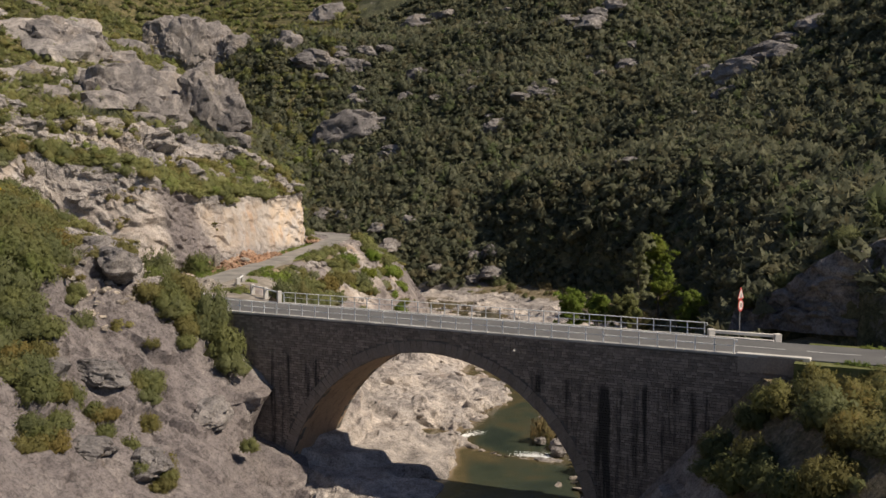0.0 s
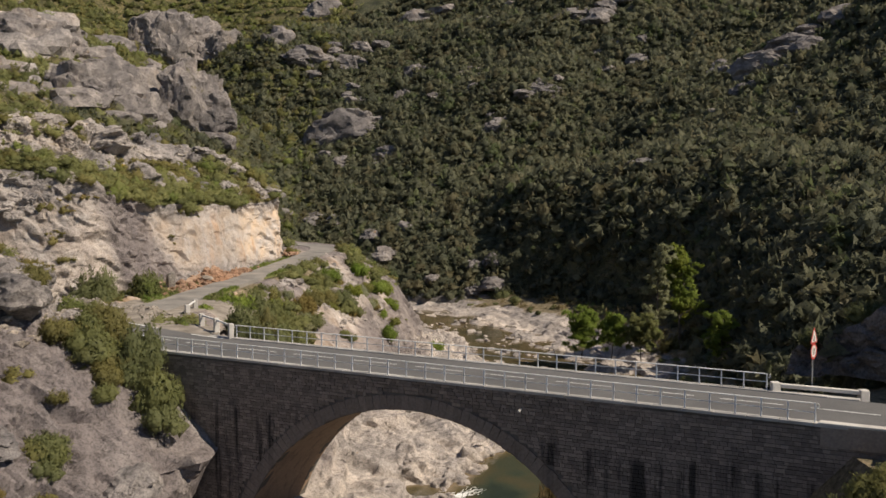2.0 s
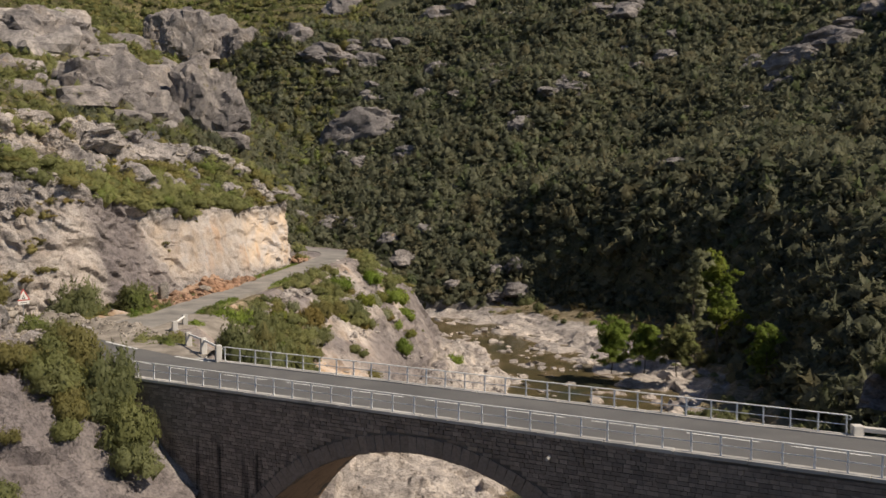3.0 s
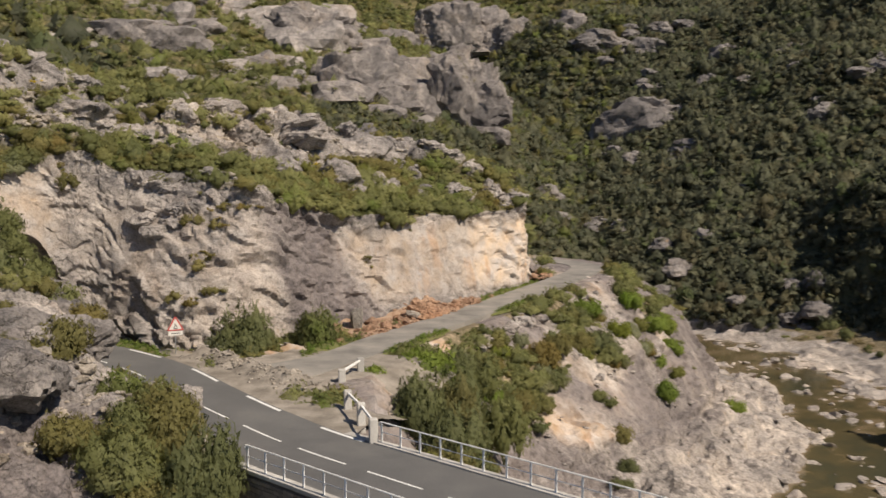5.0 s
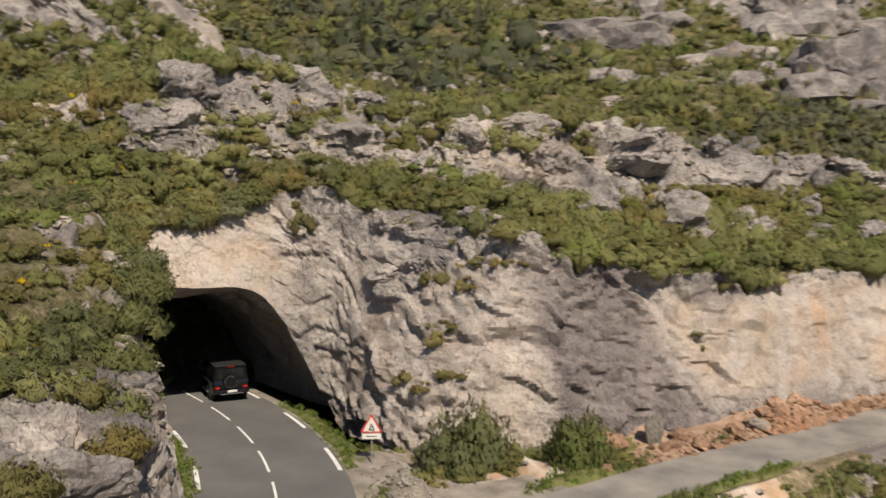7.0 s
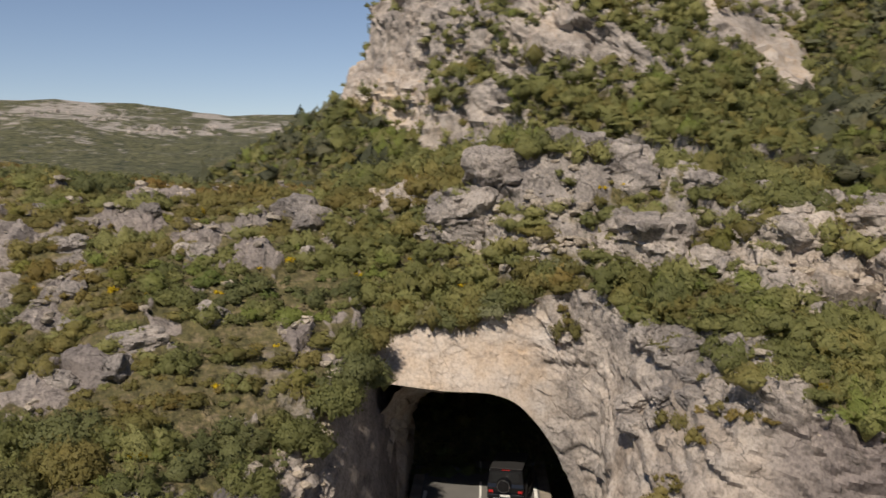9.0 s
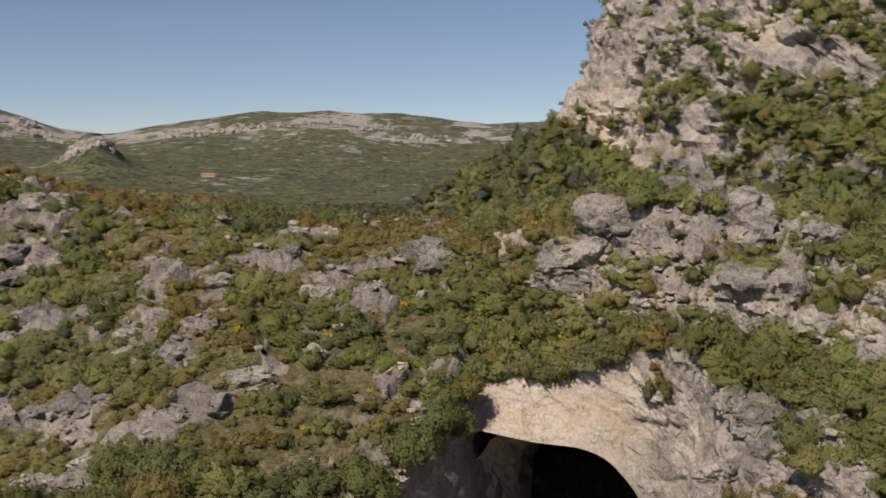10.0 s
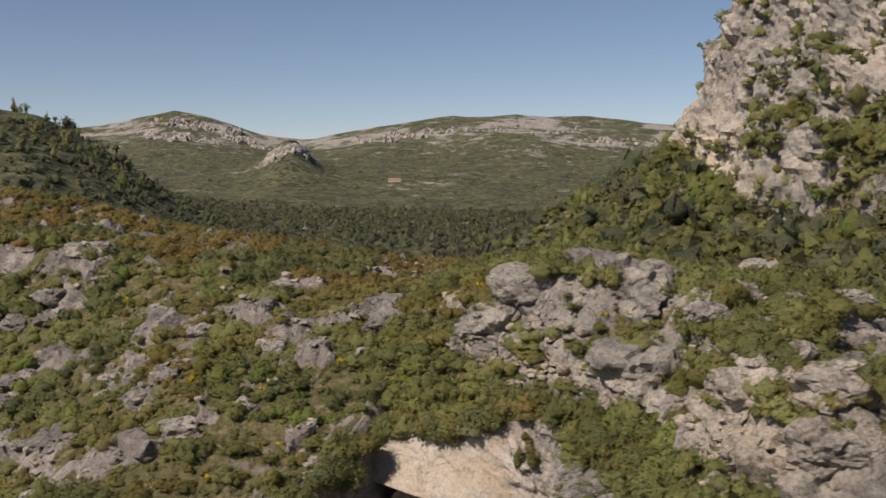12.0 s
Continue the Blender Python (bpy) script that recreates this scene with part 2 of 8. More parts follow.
M_LEAF = foliage("garrigue_leaf", (0.128, 0.142, 0.058), (0.205, 0.215, 0.086), (0.300, 0.300, 0.125))
M_LEAF_DARK = foliage("holm_oak_leaf", (0.108, 0.122, 0.056), (0.172, 0.186, 0.084), (0.252, 0.258, 0.120))
M_LEAF_OLIVE = foliage("olive_leaf", (0.142, 0.134, 0.052), (0.212, 0.194, 0.074), (0.295, 0.256, 0.104))
M_LEAF_FRESH = foliage("fresh_leaf", (0.11, 0.16, 0.03), (0.21, 0.27, 0.055), (0.32, 0.36, 0.09))
M_LEAF_GREY = foliage("grey_leaf", (0.14, 0.15, 0.08), (0.25, 0.26, 0.15), (0.36, 0.37, 0.24))
# Bluer than the near greens: haze over the far slopes is mixed in.
M_LEAF_FAR = foliage("hillside_leaf", (0.088, 0.098, 0.066), (0.140, 0.148, 0.096), (0.20, 0.200, 0.126), 0.30, 5.0, 0.42)
M_LEAF_HEATH = foliage("heath_leaf", (0.150, 0.122, 0.050), (0.235, 0.186, 0.072), (0.31, 0.25, 0.10))
M_GORSE = foliage("gorse_flower", (0.20, 0.17, 0.02), (0.48, 0.37, 0.02), (0.62, 0.46, 0.02), 0.9)
M_DRY = foliage("dry_grass", (0.13, 0.11, 0.05), (0.22, 0.18, 0.09), (0.33, 0.27, 0.15), 0.6)


def speckled(name, a, b_, c, scale, rough, fine=18.0, bump_d=0.02):
    m, n, l, b = mat(name, rough)
    co = n.new("ShaderNodeNewGeometry").outputs["Position"]
    big, small = noise_tex(n, l, co, scale, 5), noise_tex(n, l, co, fine, 5, 0.7)
    col = ramp(n, l, big, [(0.3, a), (0.5, b_), (0.7, c)])
    col = mix(n, l, 0.6, col, ramp(n, l, small, [(0.3, (0.7, 0.7, 0.7)), (0.7, (1.2, 1.2, 1.2))]), "MULTIPLY")
    l.new(col, b.inputs["Base Color"])
    bump(n, l, b, small, 0.6, bump_d)
    return m


M_ASPHALT = speckled("asphalt", (0.105, 0.104, 0.102), (0.125, 0.123, 0.12), (0.15, 0.147, 0.14), 0.35, 0.8)
M_TRACK = speckled("gravelly_asphalt", (0.165, 0.155, 0.142), (0.245, 0.230, 0.208), (0.325, 0.298, 0.262), 0.5, 0.9)
M_GRAVEL = speckled("gravel", (0.175, 0.153, 0.126), (0.265, 0.234, 0.196), (0.355, 0.318, 0.272), 0.9, 0.95, 9.0, 0.08)
M_SCREE = speckled("red_scree", (0.26, 0.165, 0.105), (0.35, 0.235, 0.16), (0.43, 0.33, 0.25), 1.6, 0.95, 8.0, 0.12)
M_LINE = speckled("road_paint", (0.55, 0.55, 0.53), (0.70, 0.70, 0.68), (0.76, 0.76, 0.74), 1.5, 0.7)
M_RAIL = speckled("rail_paint", (0.72, 0.72, 0.70), (0.82, 0.82, 0.80), (0.86, 0.86, 0.84), 0.8, 0.5)
M_COPING = speckled("coping_stone", (0.30, 0.29, 0.27), (0.44, 0.42, 0.39), (0.56, 0.54, 0.50), 0.5, 0.9)
M_CONCRETE = speckled("whitewashed_stone", (0.48, 0.45, 0.41), (0.60, 0.57, 0.52), (0.68, 0.66, 0.62), 0.7, 0.9)
M_TURF = speckled("turf", (0.085, 0.095, 0.03), (0.13, 0.14, 0.045), (0.21, 0.19, 0.09), 1.2, 0.95, 7.0, 0.1)
M_GRASS = foliage("verge_grass", (0.09, 0.13, 0.03), (0.15, 0.21, 0.05), (0.24, 0.29, 0.08), 0.8)
M_BARK = speckled("bark", (0.07, 0.055, 0.04), (0.13, 0.11, 0.085), (0.20, 0.17, 0.14), 2.0, 0.95, 14.0, 0.05)


def masonry(name, stained, tones):
    """Squared dark limestone blocks, each its own shade, with black runs under the deck."""
    m, n, l, b = mat(name, 0.92)
    g = n.new("ShaderNodeNewGeometry")
    o = n.new("ShaderNodeObjectInfo")
    r = math_node(n, l, "FRACT", math_node(n, l, "ADD", g.outputs["Random Per Island"], o.outputs["Random"]))
    col = ramp(n, l, r, [(0.0, tones[0]), (0.5, tones[1]), (1.0, tones[2])])
    grain = noise_tex(n, l, g.outputs["Position"], 7.0, 6, 0.7)
    col = mix(n, l, 0.8, col, ramp(n, l, grain, [(0.3, (0.65, 0.65, 0.65)), (0.7, (1.25, 1.22, 1.18))]), "MULTIPLY")
    st = nd(n, "ShaderNodeMapping", Scale=(1.0, 1.0, 0.07))
    l.new(g.outputs["Position"], st.inputs["Vector"])
    run = ramp(n, l, noise_tex(n, l, st.outputs[0], 1.15, 5, 0.65), [(0.49, (0, 0, 0)), (0.60, (1, 1, 1))])
    sep = n.new("ShaderNodeSeparateXYZ")
    l.new(g.outputs["Position"], sep.inputs[0])
    lip = math_node(n, l, "ADD", sep.outputs[2], math_node(n, l, "MULTIPLY", noise_tex(n, l, g.outputs["Position"], 0.25, 3), 2.4))
    curtain = ramp(n, l, math_node(n, l, "MULTIPLY", math_node(n, l, "SUBTRACT", 1.6, lip), 1.2, True), [(0.0, (0.12, 0.12, 0.12)), (0.5, (1, 1, 1))])
    col = mix(n, l, math_node(n, l, "MULTIPLY", math_node(n, l, "MULTIPLY", run, curtain), stained), col, (0.026, 0.024, 0.022))
    l.new(col, b.inputs["Base Color"])
    bump(n, l, b, grain, 0.7, 0.03)
    return m


M_STONE = masonry("bridge_stone", 0.9, ((0.172, 0.142, 0.12), (0.235, 0.197, 0.167), (0.32, 0.268, 0.222)))
# Brown vault stone; light bounced up from the slabs is put into its colour.
M_SOFFIT_LIT = masonry("arch_stone", 0.25, ((0.37, 0.262, 0.18), (0.43, 0.31, 0.215), (0.49, 0.365, 0.26)))
M_RING = masonry("arch_ring_stone", 0.3, ((0.205, 0.170, 0.142), (0.228, 0.190, 0.160), (0.25, 0.210, 0.176)))
M_MORTAR = speckled("mortar", (0.10, 0.09, 0.08), (0.135, 0.12, 0.105), (0.17, 0.155, 0.135), 0.6, 0.95)


def plain(name, col, rough, metal=0.0, coat=0.0):
    m, n, l, b = mat(name, rough, metal)
    t = noise_tex(n, l, n.new("ShaderNodeTexCoord").outputs["Object"], 9.0, 4)
    l.new(mix(n, l, 0.35, col, ramp(n, l, t, [(0.3, tuple(c * 0.75 for c in col)), (0.7, tuple(min(1, c * 1.2) for c in col))])), b.inputs["Base Color"])
    b.inputs["Coat Weight"].default_value = coat
    b.inputs["Specular IOR Level"].default_value = 0.5
    return m


M_CARPAINT = plain("black_car_paint", (0.004, 0.004, 0.005), 0.22, 0.0, 0.15)
M_RUBBER = plain("rubber", (0.014, 0.014, 0.014), 0.85)
M_TRIM = plain("dark_plastic", (0.02, 0.02, 0.021), 0.6)
M_CHROME = plain("silver_trim", (0.55, 0.56, 0.58), 0.25, 1.0)
M_REDLAMP = plain("red_lamp_plastic", (0.35, 0.012, 0.012), 0.2)
M_GLASS = plain("tinted_glass", (0.010, 0.011, 0.012), 0.05)
M_PLATE = plain("number_plate_white", (0.65, 0.65, 0.63), 0.4)
M_SIGNWHITE = plain("sign_white", (0.62, 0.60, 0.56), 0.5)
M_SIGNRED = plain("sign_red", (0.42, 0.06, 0.05), 0.5)
M_SIGNBLACK = plain("sign_black", (0.03, 0.03, 0.03), 0.5)
M_GALV = plain("galvanised_steel", (0.42, 0.42, 0.42), 0.45, 0.7)
M_TILE = plain("ochre_wall", (0.40, 0.31, 0.22), 0.9)
M_ROOF = plain("roof_tiles", (0.36, 0.21, 0.14), 0.9)


def water_mat():
    """River water: brown over shallows, green where it is deep. The attribute depth is in metres."""
    m, n, l, b = mat("river_water", 0.06)
    co = n.new("ShaderNodeNewGeometry").outputs["Position"]
    dep = n.new("ShaderNodeAttribute")
    dep.attribute_name = "depth"
    d = math_node(n, l, "ADD", dep.outputs["Fac"], math_node(n, l, "MULTIPLY", math_node(n, l, "SUBTRACT", noise_tex(n, l, co, 0.5, 6, 0.65), 0.5), 0.7))
    col = ramp(n, l, math_node(n, l, "MULTIPLY", d, 0.5, True), [(0.02, (0.19, 0.145, 0.088)), (0.2, (0.105, 0.084, 0.042)), (0.42, (0.070, 0.063, 0.036)), (0.7, (0.044, 0.054, 0.036)), (1.0, (0.024, 0.035, 0.028))])
    l.new(col, b.inputs["Base Color"])
    b.inputs["IOR"].default_value, b.inputs["Specular IOR Level"].default_value = 1.33, 0.5
    bump(n, l, b, noise_tex(n, l, co, 2.2, 4), 0.25, 0.06)
    return m


M_WATER = water_mat()
M_FOAM = speckled("foam", (0.55, 0.57, 0.56), (0.72, 0.73, 0.72), (0.8, 0.8, 0.8), 2.0, 0.6, 10.0, 0.05)


# ---- shape helpers ----
def hash3(ix, iy, iz, seed):
    h = (ix.astype(np.int64) * 374761393 + iy.astype(np.int64) * 668265263 + iz.astype(np.int64) * 2147483647 + seed * 974711) & 0xFFFFFFFF
    h = ((h ^ (h >> 13)) * 1274126177) & 0xFFFFFFFF
    h = ((h ^ (h >> 16)) * 2246822519) & 0xFFFFFFFF
    return ((h ^ (h >> 15)) & 0xFFFFFF) / float(0x1000000)


def vnoise(p, scale, seed=0):
    """Smooth noise from -1 to 1 at the points p, with bumps of about 1 / scale metres."""
    q = p * scale
    i = np.floor(q)
    f = q - i
    f = f * f * (3 - 2 * f)
    i = i.astype(np.int64)
    out = 0
    for dx in (0, 1):
        for dy in (0, 1):
            for dz in (0, 1):
                w = (f[:, 0] if dx else 1 - f[:, 0]) * (f[:, 1] if dy else 1 - f[:, 1]) * (f[:, 2] if dz else 1 - f[:, 2])
                out = out + w * hash3(i[:, 0] + dx, i[:, 1] + dy, i[:, 2] + dz, seed)
    return out * 2 - 1


def fbm(p, scale, octaves=4, seed=0, gain=0.5):
    out, amp, total = 0, 1.0, 0.0
    for k in range(octaves):
        out = out + amp * vnoise(p, scale * 2 ** k, seed + k)
        total += amp
        amp *= gain
    return out / total


def facets(p, cell, seed=0, squash=(1, 1, 1), chip=True):
    """Broken rock: tilted faces that meet in ridges (chip) or in creases. Returns the relief (about -1 to 1) and the distance to the nearest joint."""
    q = p / (cell * np.array(squash))
    i = np.floor(q).astype(np.int64)
    best = np.full(len(q), -9.0)
    second = best.copy()
    for dx in (-1, 0, 1):
        for dy in (-1, 0, 1):
            for dz in (-1, 0, 1):
                c = i + (dx, dy, dz)
                r = [hash3(c[:, 0], c[:, 1], c[:, 2], seed * 7 + k) for k in range(6)]
                v = q - c - np.stack(r[:3], 1)
                face = (r[3] - 0.5) * 0.8 + 1.95 * (v[:, 0] * (r[4] - 0.5) + v[:, 1] * (r[5] - 0.5) + v[:, 2] * (r[0] - 0.5)) - 0.68 * (v * v).sum(1)
                near = face > best
                second = np.where(near, best, np.maximum(second, face))
                best = np.where(near, face, best)
    rel = 1.4 * best - 0.36
    return (-rel if chip else rel), best - second


def blocks(p, cell, seed=0, squash=(1, 1, 1), tilt=0.9, soft=0.10):
    """Jointed rock: each block stands at its own depth and tilt, with steps between neighbours. Returns the relief and the distance to the nearest joint."""
    q = p / (cell * np.array(squash))
    i = np.floor(q).astype(np.int64)
    d1 = np.full(len(q), 9.0)
    d2, h1, h2 = d1.copy(), np.zeros(len(q)), np.zeros(len(q))
    for dx in (-1, 0, 1):
        for dy in (-1, 0, 1):
            for dz in (-1, 0, 1):
                c = i + (dx, dy, dz)
                r = [hash3(c[:, 0], c[:, 1], c[:, 2], seed * 7 + k) for k in range(4)]
                v = q - c - np.stack(r[:3], 1)
                d = np.sqrt((v * v).sum(1))
                h = (r[3] - 0.5) + tilt * (v[:, 0] * (r[0] - 0.5) + v[:, 1] * (r[1] - 0.5) + v[:, 2] * (r[2] - 0.5))
                near = d < d1
                second = ~near & (d < d2)
                d2 = np.where(near, d1, np.where(second, d, d2))
                h2 = np.where(near, h1, np.where(second, h, h2))
                d1, h1 = np.where(near, d, d1), np.where(near, h, h1)
    w = 0.5 + 0.5 * np.clip((d2 - d1) / soft, 0, 1)
    return h1 * w + h2 * (1 - w), d2 - d1


def rock_relief(p, big=1.0, small=0.45, seed=3, size=1.0):
    """Depth in metres that weathered, jointed limestone adds to a smooth face; its beds dip towards the river."""
    q = p / size
    w = q + 1.1 * np.stack([fbm(q, 0.35, 3, 40), fbm(q, 0.35, 3, 50), fbm(q, 0.35, 3, 60)], 1)
    w = w + np.stack([np.zeros(len(q)), np.zeros(len(q)), 0.32 * q[:, 0] + 0.22 * q[:, 1]], 1)
    r1, e1 = blocks(w, 4.2, seed, (1, 1, 0.62))
    r2, e2 = blocks(w, 1.6, seed + 1, (1, 1, 0.6))
    r3, _ = blocks(w, 0.62, seed + 2, (1, 1, 0.65), 0.9, 0.2)
    ridge = 1 - 2 * np.abs(fbm(q, 0.28, 4, 75, 0.55))
    patch = smooth(-0.4, 0.2, fbm(q, 0.13, 2, 79))
    crack = np.clip(1 - e1 / 0.07, 0, 1) * patch
    d = big * (1.25 * r1 - 0.30 * crack + 0.32 * ridge + 0.55 * fbm(q, 0.16, 3, 70)) + small * (0.35 + 0.65 * patch) * (1.0 * r2 + 0.5 * r3 - 0.22 * np.clip(1 - e2 / 0.08, 0, 1))
    return d * size


def smooth(a, b, x):
    t = np.clip((x - a) / (b - a), 0, 1)
    return t * t * (3 - 2 * t)


def spline(points, n):
    """n points along a smooth curve through the given ones, even in the stations."""
    pts = np.array(points, float)
    ext = np.vstack([2 * pts[0] - pts[1], pts, 2 * pts[-1] - pts[-2]])
    s = np.linspace(0, len(pts) - 1 - 1e-9, n)
    k = s.astype(int)
    t = (s - k)[:, None]
    a, b, c, d = ext[k], ext[k + 1], ext[k + 2], ext[k + 3]
    return 0.5 * (2 * b + (c - a) * t + (2 * a - 5 * b + 4 * c - d) * t ** 2 + (3 * b - a - 3 * c + d) * t ** 3)


def even(points, step):
    """Points every step metres along a smooth curve."""
    c = spline(points, 60 * len(points))
    s = np.concatenate([[0], np.cumsum(np.linalg.norm(np.diff(c, axis=0), axis=1))])
    u = np.linspace(0, s[-1], max(2, int(round(s[-1] / step)) + 1))
    return np.stack([np.interp(u, s, c[:, k]) for k in range(c.shape[1])], 1)


def mesh_from(name, verts, faces, material, smooth_shade=False, attrs=None):
    me = bpy.data.meshes.new(name)
    verts, faces = np.asarray(verts, np.float32), np.asarray(faces, np.int32)
    k = faces.shape[1]
    me.vertices.add(len(verts)), me.loops.add(faces.size), me.polygons.add(len(faces))
    me.vertices.foreach_set("co", verts.ravel())
    me.loops.foreach_set("vertex_index", faces.ravel())
    me.polygons.foreach_set("loop_start", np.arange(0, faces.size, k, dtype=np.int32))
    me.polygons.foreach_set("loop_total", np.full(len(faces), k, np.int32))
    me.polygons.foreach_set("use_smooth", np.full(len(faces), bool(smooth_shade)))
    me.update(calc_edges=True)
    if isinstance(smooth_shade, float) and smooth_shade > 0:
        me.set_sharp_from_angle(angle=smooth_shade)
    for key, values in (attrs or {}).items():
        me.attributes.new(key, "FLOAT", "POINT").data.foreach_set("value", np.asarray(values, np.float32))
    me.materials.append(material)
    return me


def grid_faces(r, c):
    i = (np.arange(r - 1)[:, None] * c + np.arange(c - 1)[None]).ravel()
    return np.stack([i, i + 1, i + c + 1, i + c], 1)


def grid_normals(v):
    a, b = np.gradient(v, axis=0), np.gradient(v, axis=1)
    n = np.cross(b, a)
    n /= np.linalg.norm(n, axis=2, keepdims=True) + 1e-9
    return n


def loft(lines, rows, cols, wobble=None, quiet=None):
    """A sheet drawn through lines that run side by side: rows along them, cols between each and the next."""
    cs = [spline(line, rows) for line in lines]
    for k, amount in enumerate(wobble or ()):
        if amount > 0:
            c = cs[k]
            amount = amount if quiet is None else amount * quiet(c)[:, None]
            cs[k] = c + amount * np.stack([fbm(c, 0.22, 4, 120 + k), fbm(c, 0.22, 4, 130 + k), 0.9 * fbm(c, 0.3, 4, 140 + k)], 1)
    out = []
    for k in range(len(cs) - 1):
        t = np.linspace(0, 1, cols[k] + 1)[: -1 if k < len(cs) - 2 else None]
        out.append(cs[k][:, None] * (1 - t)[None, :, None] + cs[k + 1][:, None] * t[None, :, None])
    return np.concatenate(out, 1)


SHEETS = []


def land(name, grid, material, veg, fresh=None, relief=(1.0, 0.45), label="", flip=False, calm=0.15, damp=None, size=1.0, patina=None):
    """A piece of ground from a grid of points: rock relief where veg is low, soft bumps where it is high."""
    r, c = grid.shape[:2]
    p = grid.reshape(-1, 3)
    nrm = grid_normals(grid).reshape(-1, 3) * (-1 if flip else 1)
    slope = 1 - nrm[:, 2]
    v = veg(p, slope)
    d = rock_relief(p, *relief, size=size) * (1 - v) + v * calm * fbm(p, 0.5, 4, 11)
    if damp is not None:
        d = d * damp(p)
    q = p + nrm * d[:, None]
    faces = grid_faces(r, c)
    if flip:
        faces = faces[:, ::-1]
    fr = np.zeros(len(p)) if fresh is None else fresh(p, slope)
    ob = new(name, mesh_from(name, q, faces, material, 0.42, {"veg": v, "fresh": fr, "patina": np.zeros(len(p)) if patina is None else patina(p)}))
    tagged(ob, label, "ground", "", "structure")
    SHEETS.append((q.reshape(r, c, 3), v.reshape(r, c)))
    return ob


def part(name, bm, material, parent, label=""):
    """Links a bmesh as one mesh object under a thing or a part."""
    me = bpy.data.meshes.new(name)
    bm.normal_update()
    bm.to_mesh(me)
    bm.free()
    me.materials.append(material)
    ob = new(name, me)
    ob.parent = parent
    if label:
        ob["label"] = label
    return ob


def piece(name, me, parent, m):
    ob = new(name, me)
    ob.parent = parent
    ob.matrix_basis = m
    return ob


def thing(name, m, label, category, group=""):
    ob = new(name)
    ob.empty_display_size = 0.3
    ob.matrix_basis = m
    return tagged(ob, label, category, group)


def box(sx, sy, sz, at=(0, 0, 0), bevel=0.0, bm=None, rot=None):
    bm = bm or bmesh.new()
    m = Matrix.Translation(at) @ (rot or Matrix()) @ Matrix.Diagonal((sx, sy, sz, 1))
    got = bmesh.ops.create_cube(bm, size=1.0, matrix=m)
    if bevel:
        edges = list({e for v in got["verts"] for e in v.link_edges})
        bmesh.ops.bevel(bm, geom=edges, offset=bevel, segments=2, affect="EDGES", profile=0.5)
    return bm


def rod(a, b, r, r2=None, seg=8, bm=None):
    bm = bm or bmesh.new()
    a, b = Vector(a), Vector(b)
    d = b - a
    m = Matrix.Translation((a + b) / 2) @ d.to_track_quat("Z", "Y").to_matrix().to_4x4()
    bmesh.ops.create_cone(bm, cap_ends=True, segments=seg, radius1=r, radius2=r if r2 is None else r2, depth=d.length, matrix=m)
    return bm


# ---- plan ----
# the bridge: its near edge runs from BL towards the south-east
BL = Vector((-16.6, 75.0, 0))
BU, BV = Vector((0.8897, -0.4566, 0)), Vector((0.4566, 0.8897, 0))


def on_bridge(u, v, z=0.0):
    return BL + BU * u + BV * v + Vector((0, 0, z))


def deck(u):
    return 3.05 - 0.006 * u


R_END = [tuple(on_bridge(u, 3.03, deck(u))) for u in (0, 12, 24, 36, 44)]
MAIN_ROAD = [(-70, 93.5, 4.9), (-58, 92.0, 4.7), (-48, 91.1, 4.45), (-41, 90.15, 4.3), (-35, 88.5, 4.15), (-29.5, 86.05, 3.95), (-24.5, 83.0, 3.6), (-20, 80.4, 3.25)] + R_END + [
    (30, 55.6, 2.75), (40, 53.0, 2.75), (55, 50.5, 2.8), (80, 44, 3.0), (120, 32, 3.4)]
SIDE_ROAD = [(-23.0, 88.6, 3.66), (-21.9, 91.2, 3.68), (-21.0, 95, 3.75), (-20.6, 100, 3.8), (-19.9, 106, 3.8), (-19.0, 112, 3.9), (-17.8, 119, 4.1), (-16.8, 125, 4.3),
             (-15.5, 132, 4.6), (-14.6, 138, 4.9), (-16.2, 143.5, 5.0), (-22, 147.5, 5.1), (-30, 149.5, 5.2)]
main_c, side_c = even(MAIN_ROAD, 0.5), even(SIDE_ROAD, 0.5)


def near_road(p, curve):
    """Distance in plan to a road's middle, and the road's height there."""
    best = np.full(len(p), 1e9)
    z = np.zeros(len(p))
    for k in range(0, len(curve), 2):
        d = (p[:, 0] - curve[k, 0]) ** 2 + (p[:, 1] - curve[k, 1]) ** 2
        best = np.minimum(best, d)
    total = np.full(len(p), 1e-9)
    for k in range(0, len(curve), 2):
        w = np.exp(-((p[:, 0] - curve[k, 0]) ** 2 + (p[:, 1] - curve[k, 1]) ** 2 - best) / 2.5)
        z += w * curve[k, 2]
        total += w
    return np.sqrt(best), z / total


def polyline_dist(x, y, pts):
    best = np.full(x.shape, 1e9)
    side = np.zeros(x.shape)
    for (ax, ay), (bx, by) in zip(pts[:-1], pts[1:]):
        ex, ey = bx - ax, by - ay
        t = np.clip(((x - ax) * ex + (y - ay) * ey) / (ex * ex + ey * ey), 0, 1)
        dx, dy = x - ax - t * ex, y - ay - t * ey
        d = np.hypot(dx, dy)
        s = np.sign(ex * (y - ay) - ey * (x - ax))
        side = np.where(d < best, s, side)
        best = np.minimum(best, d)
    return best * side


